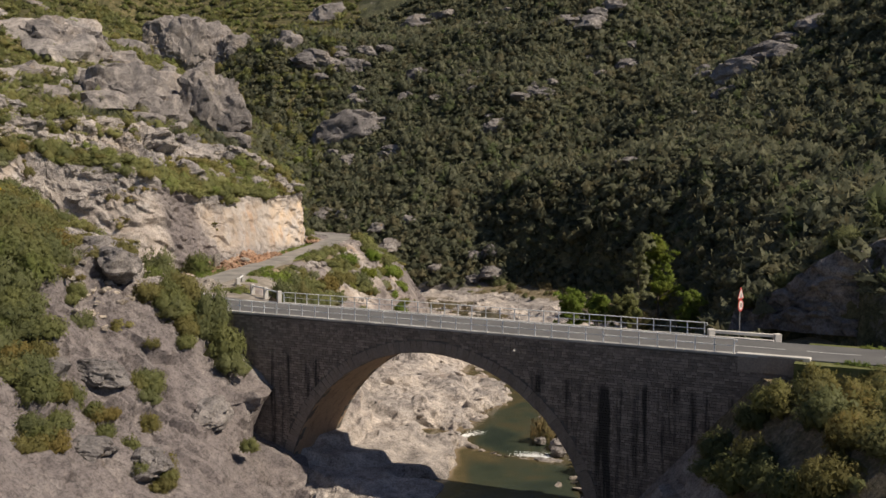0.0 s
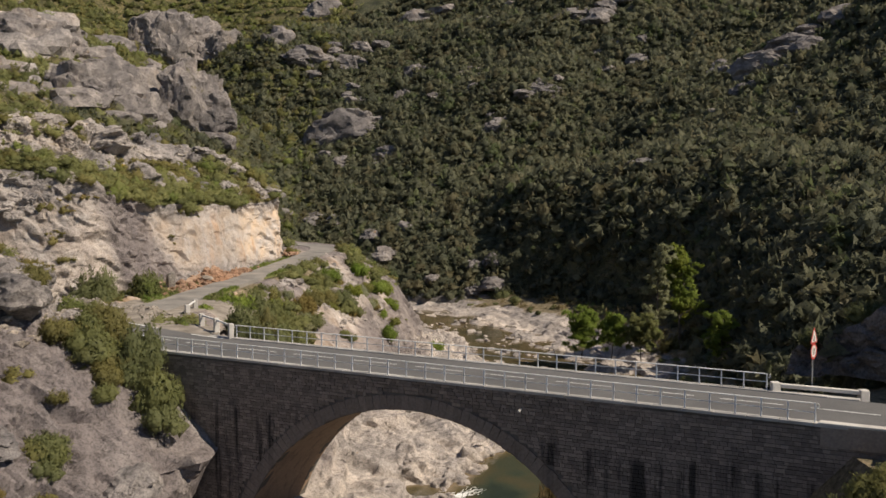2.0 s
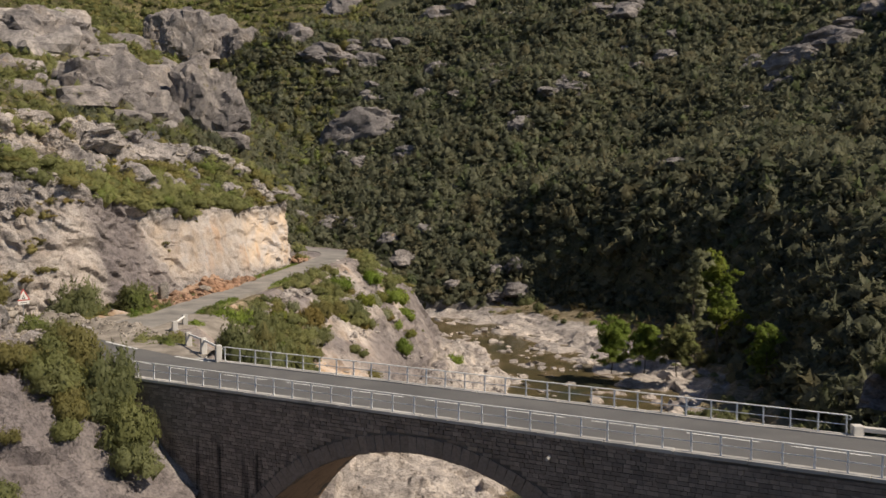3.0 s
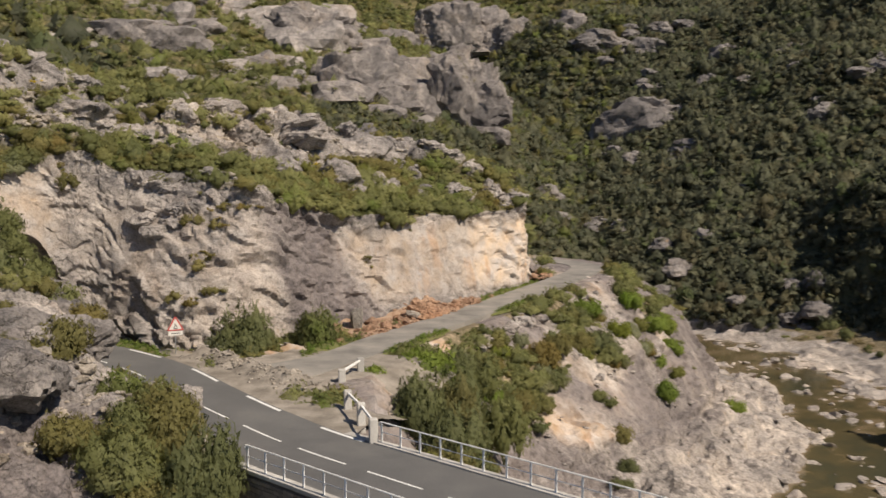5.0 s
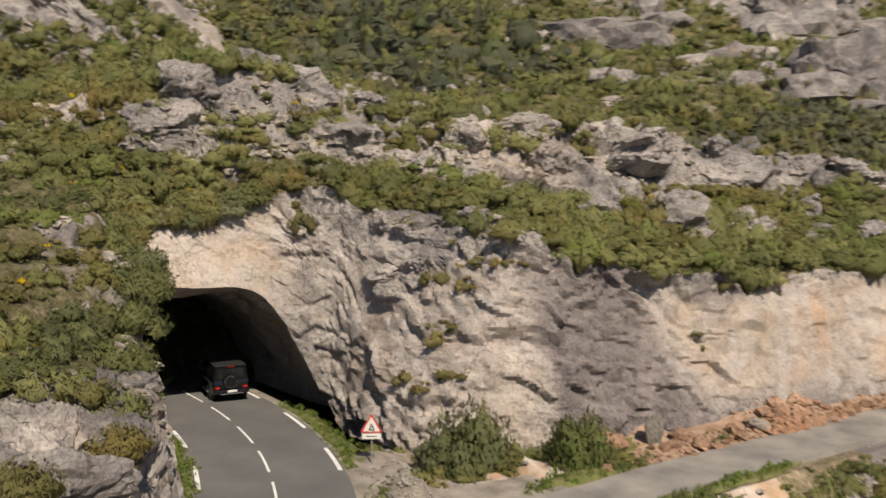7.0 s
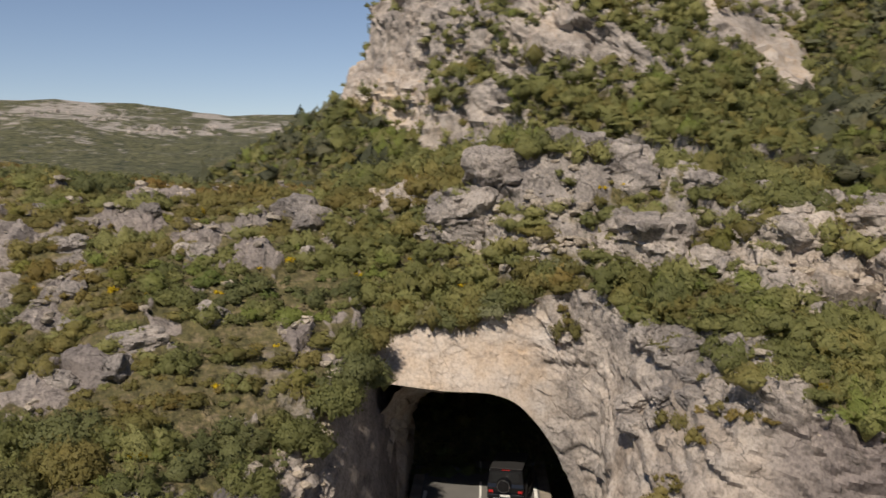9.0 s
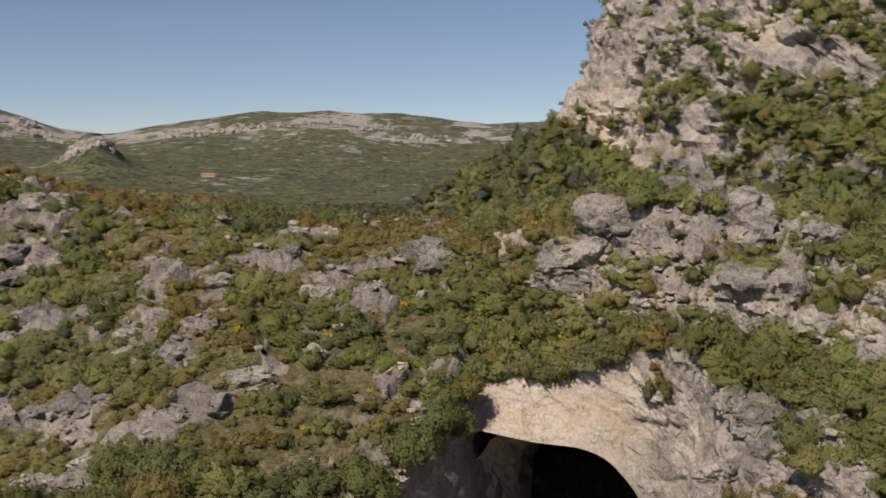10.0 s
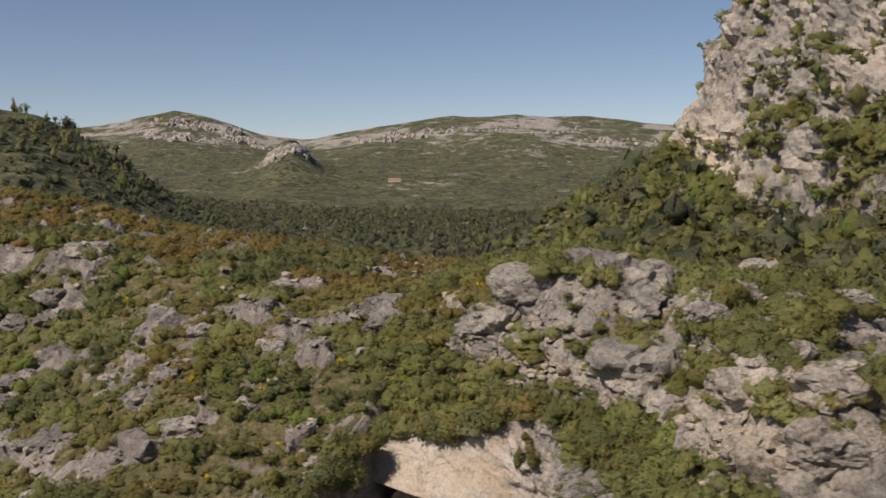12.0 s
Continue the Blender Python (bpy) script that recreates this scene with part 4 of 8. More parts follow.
def land_height(x, y):
    p = np.stack([x, y, np.zeros_like(x)], 1)
    n1, n2 = fbm(p, 0.02, 4, 81), fbm(p, 0.006, 4, 91)
    # the wooded hill across the river
    inside = np.clip(-polyline_dist(x, y, HILL_FOOT), 0, None)
    start = -8.5 + 10.5 * smooth(88, 68, y)
    knoll = smooth(86, 66, y) * (4.5 * smooth(0, 2.5, inside) - 0.0)
    bluff = 6.5 * smooth(0, 9.0, inside + 3.0 * n1) * smooth(8, 18, x) * smooth(62, 46, x) * smooth(84, 104, y) * (0.55 + 0.45 * smooth(140, 165, y)) * (1 - smooth(14, 44, inside))
    bank = 5.0 * smooth(0, 20, inside) * smooth(10, 24, x) * smooth(95, 120, y) * smooth(225, 190, y)
    hill = start + knoll + bluff + bank + np.minimum(0.72 * inside, 0.72 * 90 + 0.5 * (inside - 90)) * (1 + 0.16 * n1) + 5.0 * n1 * smooth(8, 40, inside)
    hill = np.where(inside > 0, np.minimum(hill, 120 + 20 * n2), -30)
    # the rocky massif behind the tunnel
    edge = -polyline_dist(x, y, MASSIF_FOOT)
    e = np.clip(edge, 0, None)
    steep = smooth(-125, -152, x)
    prof = 0.5 * np.clip(e - 16 * steep, 0, None)
    massif = np.where(e > 0, 21 + prof * (1 + 0.2 * n1) + 5 * n1 * smooth(5, 40, e), 21 + edge * (0.36 + 0.6 * smooth(-110, -70, x)))
    massif = np.minimum(massif, 95 + 20 * n2)
    # the plain beyond the crest and the long hills behind it
    west = -x
    plain_z = np.interp(west, [-200, 30, 46, 60, 90, 140, 260, 500], [-16, -16, 2, 14, 10, 2, -6, -2]) + 2.5 * n1
    plain_z = np.where(y > 135, np.minimum(plain_z, np.interp(y, [135, 160, 210], [14, 4, -6]) + smooth(-45, -75, x) * 18), plain_z)
    r = np.hypot(x, y - 100)
    ang = np.degrees(np.arctan2(y - 100, -x))
    crest = np.interp(ang, [-60, -48, -41, -37.5, -35, -32.5, -30, -26.8, -22, -17.6, -13, -8.7, 0, 10, 20], [2.0, 2.2, 3.2, 3.9, 3.5, 2.6, 2.5, 3.3, 3.75, 4.0, 3.6, 3.2, 3.4, 3.6, 3.0])
    lift = np.interp(r, [150, 250, 400, 600, 900, 1500, 2000, 2500, 3000, 4500], [-14, -8.0, -4.8, -3.4, -1.9, 0.6, 2.6, 4.0, 3.3, 1.0])
    lift = np.where(lift > 0, lift * crest / 4.0, lift) + 0.35 * n2 * smooth(500, 1200, r)
    far = np.where(west > 150, 27 + r * np.tan(np.radians(lift)), -40)
    knob = 58 * np.exp(-((ang + 31.0) / 1.5) ** 2 - ((r - 1500) / 200) ** 2)
    far = far + knob
    spur = np.where(west > 120, np.interp(r, [140, 300, 430, 560, 800], [-30, 2, 40, 66, 46]) * smooth(-33, -46, ang), -40)
    talus = 35 - 0.64 * np.clip(82 - y, 0, None) - 0.55 * np.clip(np.abs(x + 186) - 14, 0, None) + 2.5 * n1
    return np.maximum.reduce([hill, massif, plain_z, far, spur, talus, np.full_like(x, -16.0)])


def spread(lo, a, b, hi, step, grow=1.06):
    out, s, v = list(np.arange(a, b, step)), step, b
    while v < hi:
        out.append(v)
        s *= grow
        v += s
    left, s, v = [], step, a - step
    while v > lo:
        left.append(v)
        s *= grow
        v -= s
    return np.array(left[::-1] + out)


gx, gy = spread(-4200, -170, 90, 3000, 1.25, 1.03), spread(-3000, 55, 290, 3600, 1.25, 1.045)
XX, YY = np.meshgrid(gx, gy, indexing="xy")
ZZ = land_height(XX.ravel(), YY.ravel()).reshape(XX.shape)


def veg_land(p, slope):
    n, n2 = fbm(p, 0.06, 5, 45, 0.6), fbm(p, 0.012, 4, 46, 0.6)
    hill = 0.92 + 0.5 * n - 0.35 * smooth(0.5, 0.7, slope)
    massif = smooth(-30, -60, p[:, 0]) * (p[:, 1] > 60)
    rocky = 0.95 + 1.1 * n - 0.6 * smooth(0.3, 0.6, slope)
    v = np.where(massif > 0.5, rocky, hill)
    apron = smooth(-135, -150, p[:, 0]) * smooth(-250, -225, p[:, 0]) * (p[:, 1] < 92) * (p[:, 1] > 20)
    v = np.where(apron > 0.5, 0.95 + 0.9 * n, v)
    v = np.maximum(v, 0.85 * smooth(285, 320, p[:, 1]))
    farther = smooth(400, 700, -p[:, 0])
    v = v * (1 - farther) + farther * (0.9 + 0.5 * n2 - 1.1 * smooth(70, 120, p[:, 2]) * smooth(-0.2, 0.4, n2))
    return np.clip(v, 0, 1)


def damp_land(p):
    near = smooth(500, 300, np.hypot(p[:, 0], p[:, 1] - 100))
    return 0.15 + 0.85 * near


ground = land("ground", np.stack([XX, YY, ZZ], 2), M_FAR, veg_land, None, (0.75, 0.6), "wooded limestone hills running to the horizon", False, 1.2, damp_land, 1.9)


ground.data.materials.append(M_MASSIF)
ground.data.materials.append(M_PLAIN)
fx, fy = 0.5 * (XX[1:, 1:] + XX[:-1, :-1]).ravel(), 0.5 * (YY[1:, 1:] + YY[:-1, :-1]).ravel()
edge_w = 25 * fbm(np.stack([fx, fy, 0 * fx], 1), 0.03, 3, 12)
ground.data.polygons.foreach_set("material_index", np.where(fx + edge_w < -235, 2, np.where((fx + 0.4 * edge_w < -34) & (fy > 60) & (fy < 560), 1, 0)).astype(np.int32))

# ---- the crag at the massif's southern end: stepped bands with green ledges ----
CRAG = [(-108, 137, 24, -0.7, 0.7, 0.04), (-122, 124, 24, -0.7, 0.7, 0.2), (-134, 111, 24, -0.72, 0.7, 0.55), (-146, 98, 23, -0.7, 0.72, 0.9), (-157, 88, 22, -0.6, 0.8, 1.0), (-166, 80.5, 22, -0.45, 0.9, 1.0),
        (-173, 78.5, 25, -0.1, 1.0, 1.0), (-184, 81, 27, 0.1, 1.0, 1.0), (-210, 92, 27, 0.15, 1.0, 1.0), (-250, 104, 26, 0.15, 1.0, 0.9)]
STEPS = ((0, -4), (0.6, 8), (1.6, 14), (5.0, 16.5), (6.0, 26), (9.5, 29), (10.6, 38), (15, 42), (18, 50), (40, 60), (75, 70))


def veg_crag(p, slope):
    n = fbm(p, 0.1, 4, 55)
    shoulder = smooth(-155, -140, p[:, 0])
    return np.clip(((1 - smooth(0.42, 0.85, slope + 0.35 * n)) * 0.9 + 2.0 * n + 0.34 + 0.3 * shoulder), 0, 1) * (1 - (0.85 - 0.4 * shoulder) * smooth(0.74, 0.96, slope + 0.2 * n))


def fresh_crag(p, slope):
    return np.clip(smooth(0.5, 0.9, slope) * (0.2 + 1.4 * fbm(p, 0.07, 3, 57)) * smooth(60, 36, p[:, 2]), 0, 0.8) * smooth(-138, -152, p[:, 0])


land("crag", loft([[(x + ix * d, y + iy * d, z + (h * k if h > 0 else -9)) for x, y, z, ix, iy, k in CRAG] for d, h in STEPS], 300, (18, 12, 12, 16, 12, 16, 12, 12, 16, 10)), M_ROCK, veg_crag, fresh_crag, (1.0, 0.75),
     "tall banded limestone crag with green ledges and rusty stains", True, 0.5, None, 1.35)

# ---- the shaded rock wall behind the road at the bridge's far end ----
W_FOOT = [(21.8, 75.0, 1.5), (23.6, 71.6, 2.2), (26.0, 68.2, 2.4), (29.5, 65.0, 2.5), (34, 62.2, 2.5), (41, 59.8, 2.6), (54, 57.2, 2.6), (72, 52.5, 2.6)]
W_TOP = [(22.8, 75.8, 2.8), (24.2, 72.4, 4.6), (26.6, 69.2, 7.6), (30.0, 66.2, 9.2), (34.6, 63.6, 9.8), (41.6, 61.4, 10.4), (54.6, 58.8, 10.6), (73, 54.5, 10)]
W_BACK = [(28, 79, 3), (30.0, 77.0, 6), (31.6, 73.6, 9.4), (34.0, 71.0, 11.0), (38.0, 68.6, 12), (44.5, 66.6, 12.6), (57, 64.5, 12.6), (75, 60, 12)]


def veg_wall(p, slope):
    return np.clip((1 - smooth(0.3, 0.6, slope)) * 0.9, 0, 1)


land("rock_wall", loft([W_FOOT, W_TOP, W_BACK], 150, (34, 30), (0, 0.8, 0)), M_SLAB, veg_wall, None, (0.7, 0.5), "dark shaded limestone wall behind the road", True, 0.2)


# ---- water ----
def ribbon(curve, half, drop=0.0, side_drop=0.25, lift=0.0, lanes=(-1, 1)):
    """A strip along a curve, with its two edges turned down."""
    t = np.gradient(curve[:, :2], axis=0)
    t /= np.linalg.norm(t, axis=1, keepdims=True)
    nrm = np.stack([-t[:, 1], t[:, 0]], 1)
    hw = np.broadcast_to(half, (len(curve),))
    cols = []
    for s, dz in [(lanes[0], -side_drop), (lanes[0], 0), (0.5 * (lanes[0] + lanes[1]), 0.02 if lanes == (-1, 1) else 0), (lanes[1], 0), (lanes[1], -side_drop)]:
        cols.append(np.column_stack([curve[:, :2] + nrm * (s * hw)[:, None], curve[:, 2] + dz + lift - drop]))
    g = np.stack(cols, 1)
    return g.reshape(-1, 3), grid_faces(len(curve), 5)[:, ::-1]


wx, wy = np.arange(-60, 31, 0.7), np.arange(-60, 241, 0.7)
WX, WY = np.meshgrid(wx, wy)
bed = SHEETS[2][0].reshape(-1, 3)
bins = (np.append(wx - 0.35, wx[-1] + 0.35), np.append(wy - 0.35, wy[-1] + 0.35))
total, hits = np.histogram2d(bed[:, 0], bed[:, 1], bins, weights=bed[:, 2])[0], np.histogram2d(bed[:, 0], bed[:, 1], bins)[0]
deep = np.where(hits > 0, -9.35 - total / np.maximum(hits, 1), 1.2).T
tagged(new("water", mesh_from("water", np.stack([WX, WY, np.full_like(WX, -9.35)], 2).reshape(-1, 3), grid_faces(len(wy), len(wx)), M_WATER, True, {"depth": deep.ravel()})),
       "shallow green and brown river water", "water", "", "structure")

# ---- roads ----
half_main = 2.75 + 0.35 * smooth(-20, -32, main_c[:, 0])
v, f = ribbon(main_c, half_main, 0, 0.3)
road_main = tagged(new("road", mesh_from("road", v, f, M_ASPHALT)), "grey asphalt two-lane road crossing the bridge into the tunnel", "road", "", "structure")
half_side = 1.55 + 0.9 * smooth(94, 88, side_c[:, 1])
v, f = ribbon(side_c, half_side, 0, 0.9, 0.02)
tagged(new("road", mesh_from("road", v, f, M_TRACK)), "narrow pale gravelly side road along the cliff", "road", "", "structure")
east = main_c[(main_c[:, 0] > 21.3)]
v, f = ribbon(east, 3.9 + 0 * east[:, 0], 0.08, 2.0)
tagged(new("verge", mesh_from("verge", v, f, M_TURF)), "grassy verge of the road past the bridge", "verge", "", "structure")
sub = main_c[(main_c[:, 0] < -19.0)]
v, f = ribbon(sub, 3.7 + 0 * sub[:, 0], 0.07, 1.6)
tagged(new("verge", mesh_from("verge", v, f, M_GRAVEL)), "trodden gravel verge beside the main road", "verge", "", "structure")

VERGE_SPOTS = []


def grass_strip(curve, a, b, side, inner, width, lift=0.0):
    """A ragged strip of turf that narrows out at both ends."""
    t = np.gradient(curve[:, :2], axis=0)
    t /= np.linalg.norm(t, axis=1, keepdims=True)
    nrm = np.stack([-t[:, 1], t[:, 0]], 1)[a:b] * side
    seg = curve[a:b]
    s = np.linspace(0, 1, len(seg))
    taper = np.minimum(1, np.minimum(s, 1 - s) * 4)
    i0 = inner + 0.16 * fbm(seg, 0.9, 3, 31)
    i1 = i0 + taper * width * (1 + 0.55 * fbm(seg, 0.6, 3, 33))
    cols = []
    for k in np.linspace(0, 1, 6):
        o = i0 * (1 - k) + i1 * k
        q = np.column_stack([seg[:, :2] + nrm * o[:, None], seg[:, 2]])
        q[:, 2] += lift - 0.10 + taper * (0.14 * math.sin(math.pi * k) + 0.04 * fbm(q, 1.8, 3, 35)) - 0.15 * (k in (0, 1))
        cols.append(q)
        if 0.1 < k < 0.95:
            VERGE_SPOTS.extend(q[taper > 0.25])
    tagged(new("verge", mesh_from("verge", np.stack(cols, 1).reshape(-1, 3), grid_faces(len(seg), 6)[:, ::-side], M_TURF, True)), "ragged strip of grass beside the road", "verge", "", "structure")


def between(curve, lo, hi, axis=0):
    k = np.nonzero((curve[:, axis] > lo) & (curve[:, axis] < hi))[0]
    return int(k[0]), int(k[-1])


curve_l, curve_r = main_c, side_c
grass_strip(curve_l, *between(main_c, -42.5, -30.2), 1, 3.15, 1.15)
grass_strip(curve_l, *between(main_c, -43, -24), -1, 3.1, 0.55)
grass_strip(curve_r, *between(side_c, 92.5, 101, 1), 1, 1.75, 1.5)
grass_strip(curve_r, *between(side_c, 117, 131, 1), 1, 1.5, 1.2)
grass_strip(curve_r, *between(side_c, 95, 107, 1), -1, 1.6, 0.5)
grass_strip(curve_r, *between(side_c, 113, 122, 1), -1, 1.6, 0.4)
grass_strip(curve_l, *between(main_c, 21.5, 48), -1, 2.75, 1.3)
grass_strip(curve_l, *between(main_c, 23, 48), 1, 2.75, 0.9)

# gravel heap and apron at the fork
rng = np.random.default_rng(5)
ax, ay = np.meshgrid(np.linspace(-31.5, -14.6, 110), np.linspace(80.0, 95.5, 100))
ap = np.stack([ax.ravel(), ay.ravel(), np.zeros(ax.size)], 1)
d1, z1 = near_road(ap, main_c)
d2, z2 = near_road(ap, side_c)
g1, g2 = np.clip(d1 - 2.9, 0, None), np.clip(d2 - 1.7, 0, None)
blend = (z1 * (g2 + 0.05) + z2 * (g1 + 0.05)) / (g1 + g2 + 0.1)
across, along_b = 0.443 * (ap[:, 0] + 28.6) + 0.896 * (ap[:, 1] - 91.2), 0.896 * (ap[:, 0] + 28.6) - 0.443 * (ap[:, 1] - 91.2)
berm = np.exp(-(across / 0.85) ** 2) * smooth(-0.8, 0.8, along_b) * smooth(10.6, 8.6, along_b)
az = blend - 0.03 + berm * (0.55 + 0.35 * fbm(ap, 1.2, 3, 4)) + 0.05 * fbm(ap, 1.5, 3, 6) * np.minimum(1, g1 + g2)
az = az - 0.4 * smooth(2.5, 2.0, d1) - 0.3 * smooth(1.4, 0.9, d2) * (1 - np.minimum(1, 3 * berm)) - 0.35 * np.clip(np.minimum(g1, g2) - 2.2, 0, None)
south_side = 0.456 * (ap[:, 0] + 24.5) + 0.89 * (ap[:, 1] - 83.0) < 0
az = np.where(south_side, az - 1.5 * smooth(2.2, 2.0, d1) - 2.5 * smooth(2.9, 3.3, d1), az)
tagged(new("gravel_apron", mesh_from("gravel_apron", np.column_stack([ap[:, :2], az]), grid_faces(100, 110), M_GRAVEL)), "heap of grey-brown gravel at the fork in the road", "gravel", "", "structure")


def paint(parent, curve, a, b, offset, width, lift=0.012):
    seg = curve[a:b + 1]
    t = np.gradient(curve[:, :2], axis=0)[a:b + 1]
    t /= np.linalg.norm(t, axis=1, keepdims=True)
    nrm = np.stack([-t[:, 1], t[:, 0]], 1)
    off = offset[a:b + 1] if hasattr(offset, "__len__") else np.full(len(seg), offset)
    cols = [np.column_stack([seg[:, :2] + nrm * (off + s * width / 2)[:, None], seg[:, 2] + lift + 0.02 * (1 - np.minimum(1, np.abs(off) / 2.75))]) for s in (-1, 1)]
    g = np.stack(cols, 1)
    ob = new("road_marking", mesh_from("road_marking", g.reshape(-1, 3), grid_faces(len(seg), 2)[:, ::-1], M_LINE))
    ob.parent = parent


fine_main = even(MAIN_ROAD, 0.25)
edge_off = 2.55 + 0.35 * smooth(-20, -32, fine_main[:, 0])
def first_dash(x, step):
    return int(np.argmin(np.abs(fine_main[:, 0] - x))) % step


for k in range(first_dash(-46.8, 17), len(fine_main) - 20, 17):
    paint(road_main, fine_main, k, k + 12, 0.0, 0.11)
for k in range(first_dash(-45.5, 25), len(fine_main) - 20, 25):
    if fine_main[k, 0] < -18 and not (-29.5 < fine_main[k, 0] < -21.5):
        paint(road_main, fine_main, k, k + 13, -edge_off, 0.18)
for k in range(first_dash(-39.9, 25), len(fine_main) - 20, 25):
    if fine_main[k, 0] < -17:
        paint(road_main, fine_main, k, k + 12, edge_off, 0.18)

# ---- tunnel ----
tun = main_c[(main_c[:, 0] < -40.5)]
tt = np.gradient(tun[:, :2], axis=0)
tt /= np.linalg.norm(tt, axis=1, keepdims=True)
tn = np.stack([-tt[:, 1], tt[:, 0]], 1)
ang = np.linspace(-0.15, math.pi + 0.15, 40)
prof_y = -3.9 * np.sign(np.cos(ang)) * np.abs(np.cos(ang)) ** 0.45
prof_y = np.where(prof_y > 0, prof_y * (1.45 - 0.6 * np.clip(np.sin(ang), 0, 1)), prof_y)
prof_z = np.where(np.sin(ang) > 0, 7.0 * np.abs(np.sin(ang)) ** 0.5, -0.6)
flare = 1.0 + 0.3 * np.exp(-np.clip(-40.5 - tun[:, 0], 0, None) / 2.0)
roof = 0.76 + 0.2 * np.exp(-np.clip(-41.5 - tun[:, 0], 0, None) / 1.6)
tg = np.stack([np.stack([tun[:, 0] + tn[:, 0] * y * flare, tun[:, 1] + tn[:, 1] * y * flare, tun[:, 2] + (z * roof if z > 0 else z)], 1) for y, z in zip(prof_y, prof_z)], 1)
tp = tg.reshape(-1, 3)
centre = np.repeat(np.column_stack([tun[:, :2], tun[:, 2] + 2.5])[:, None], len(ang), 1).reshape(-1, 3)
out = tp - centre
out /= np.linalg.norm(out, axis=1, keepdims=True)
tp = tp + out * (0.6 * (rock_relief(tp, 0.6, 0.7) + 0.2))[:, None]
tfaces = grid_faces(len(tun), len(ang))
tagged(new("tunnel", mesh_from("tunnel", tp, tfaces, M_ROCK, False, {"veg": np.zeros(len(tp)), "fresh": np.full(len(tp), 0.4)})), "rough rock-hewn road tunnel, dark inside", "tunnel", "", "structure")
end = tagged(new("tunnel_end", mesh_from("tunnel_end", [(-70.5, 86, 3), (-70.5, 101, 3), (-70.5, 101, 14), (-70.5, 86, 14)], [(0, 1, 2, 3)], M_ROCK, False, {"veg": np.zeros(4), "fresh": np.zeros(4)})),
             "dark rock closing the bend of the tunnel", "tunnel", "", "structure")

# ---- the bridge ----
ARCH_U, ARCH_Z, ARCH_R, LENGTH, WIDTH = 17.5, -10.7, 11.9, 42.2, 6.06
bridge = thing("bridge", Matrix(), "old dark stone road bridge with a single round arch", "bridge")


def arch_z(u):
    d = abs(u - ARCH_U)
    return ARCH_Z + math.sqrt(ARCH_R ** 2 - d * d) if d < ARCH_R else None


def spandrel(v0, name, inner):
    bm = bmesh.new()
    us = sorted(set([-3.0, LENGTH] + list(np.linspace(-3, LENGTH, 60)) + [ARCH_U + s * ARCH_R * math.cos(a) for a in np.linspace(0.02, math.pi / 2, 28) for s in (-1, 1)]))
    rows = []
    for u in us:
        low = arch_z(u)
        low = -12.0 if low is None else max(low, -12.0)
        rows.append([bm.verts.new(on_bridge(u, v, z)) for v in (v0, v0 + inner) for z in (low, deck(u) - 0.12)])
    for a, b in zip(rows[:-1], rows[1:]):
        for i, j in ((0, 1), (1, 3), (3, 2), (2, 0)):
            bm.faces.new((a[i], a[j], b[j], b[i]))
    bmesh.ops.recalc_face_normals(bm, faces=bm.faces)
    return part(name, bm, M_MORTAR, bridge)


spandrel(0.03, "spandrel_wall", 0.6)
spandrel(WIDTH - 0.03, "spandrel_wall", -0.6)

# barrel of the arch, and the deck above it
bm = bmesh.new()
rows = []
for a in [-0.32] + list(np.linspace(0.0, math.pi, 70)) + [math.pi + 0.32]:
    u, z = ARCH_U + ARCH_R * max(-1.0, min(1.0, math.cos(a) / (math.cos(0.32) if math.sin(a) < -0.01 else 1))), ARCH_Z + ARCH_R * math.sin(a)
    rows.append([bm.verts.new(on_bridge(u, v, z + 0.02 * math.sin(37 * a + 3 * v))) for v in np.linspace(0.04, WIDTH - 0.04, 14)])
for a, b in zip(rows[:-1], rows[1:]):
    for i in range(13):
        bm.faces.new((a[i], a[i + 1], b[i + 1], b[i]))
part("arch_barrel", bm, M_SOFFIT_LIT, bridge, "arch vault of brown limestone courses, lightened for bounced light")
bm = bmesh.new()
for u in np.arange(-2, LENGTH, 2.0):
    rot = BU.to_track_quat("X", "Z").to_matrix().to_4x4()
    box(2.02, WIDTH - 0.1, 0.35, on_bridge(u + 1, WIDTH / 2, deck(u + 1) - 0.30), 0, bm, rot)
part("deck_slab", bm, M_MORTAR, bridge)
ROT = BU.to_track_quat("X", "Z").to_matrix().to_4x4()

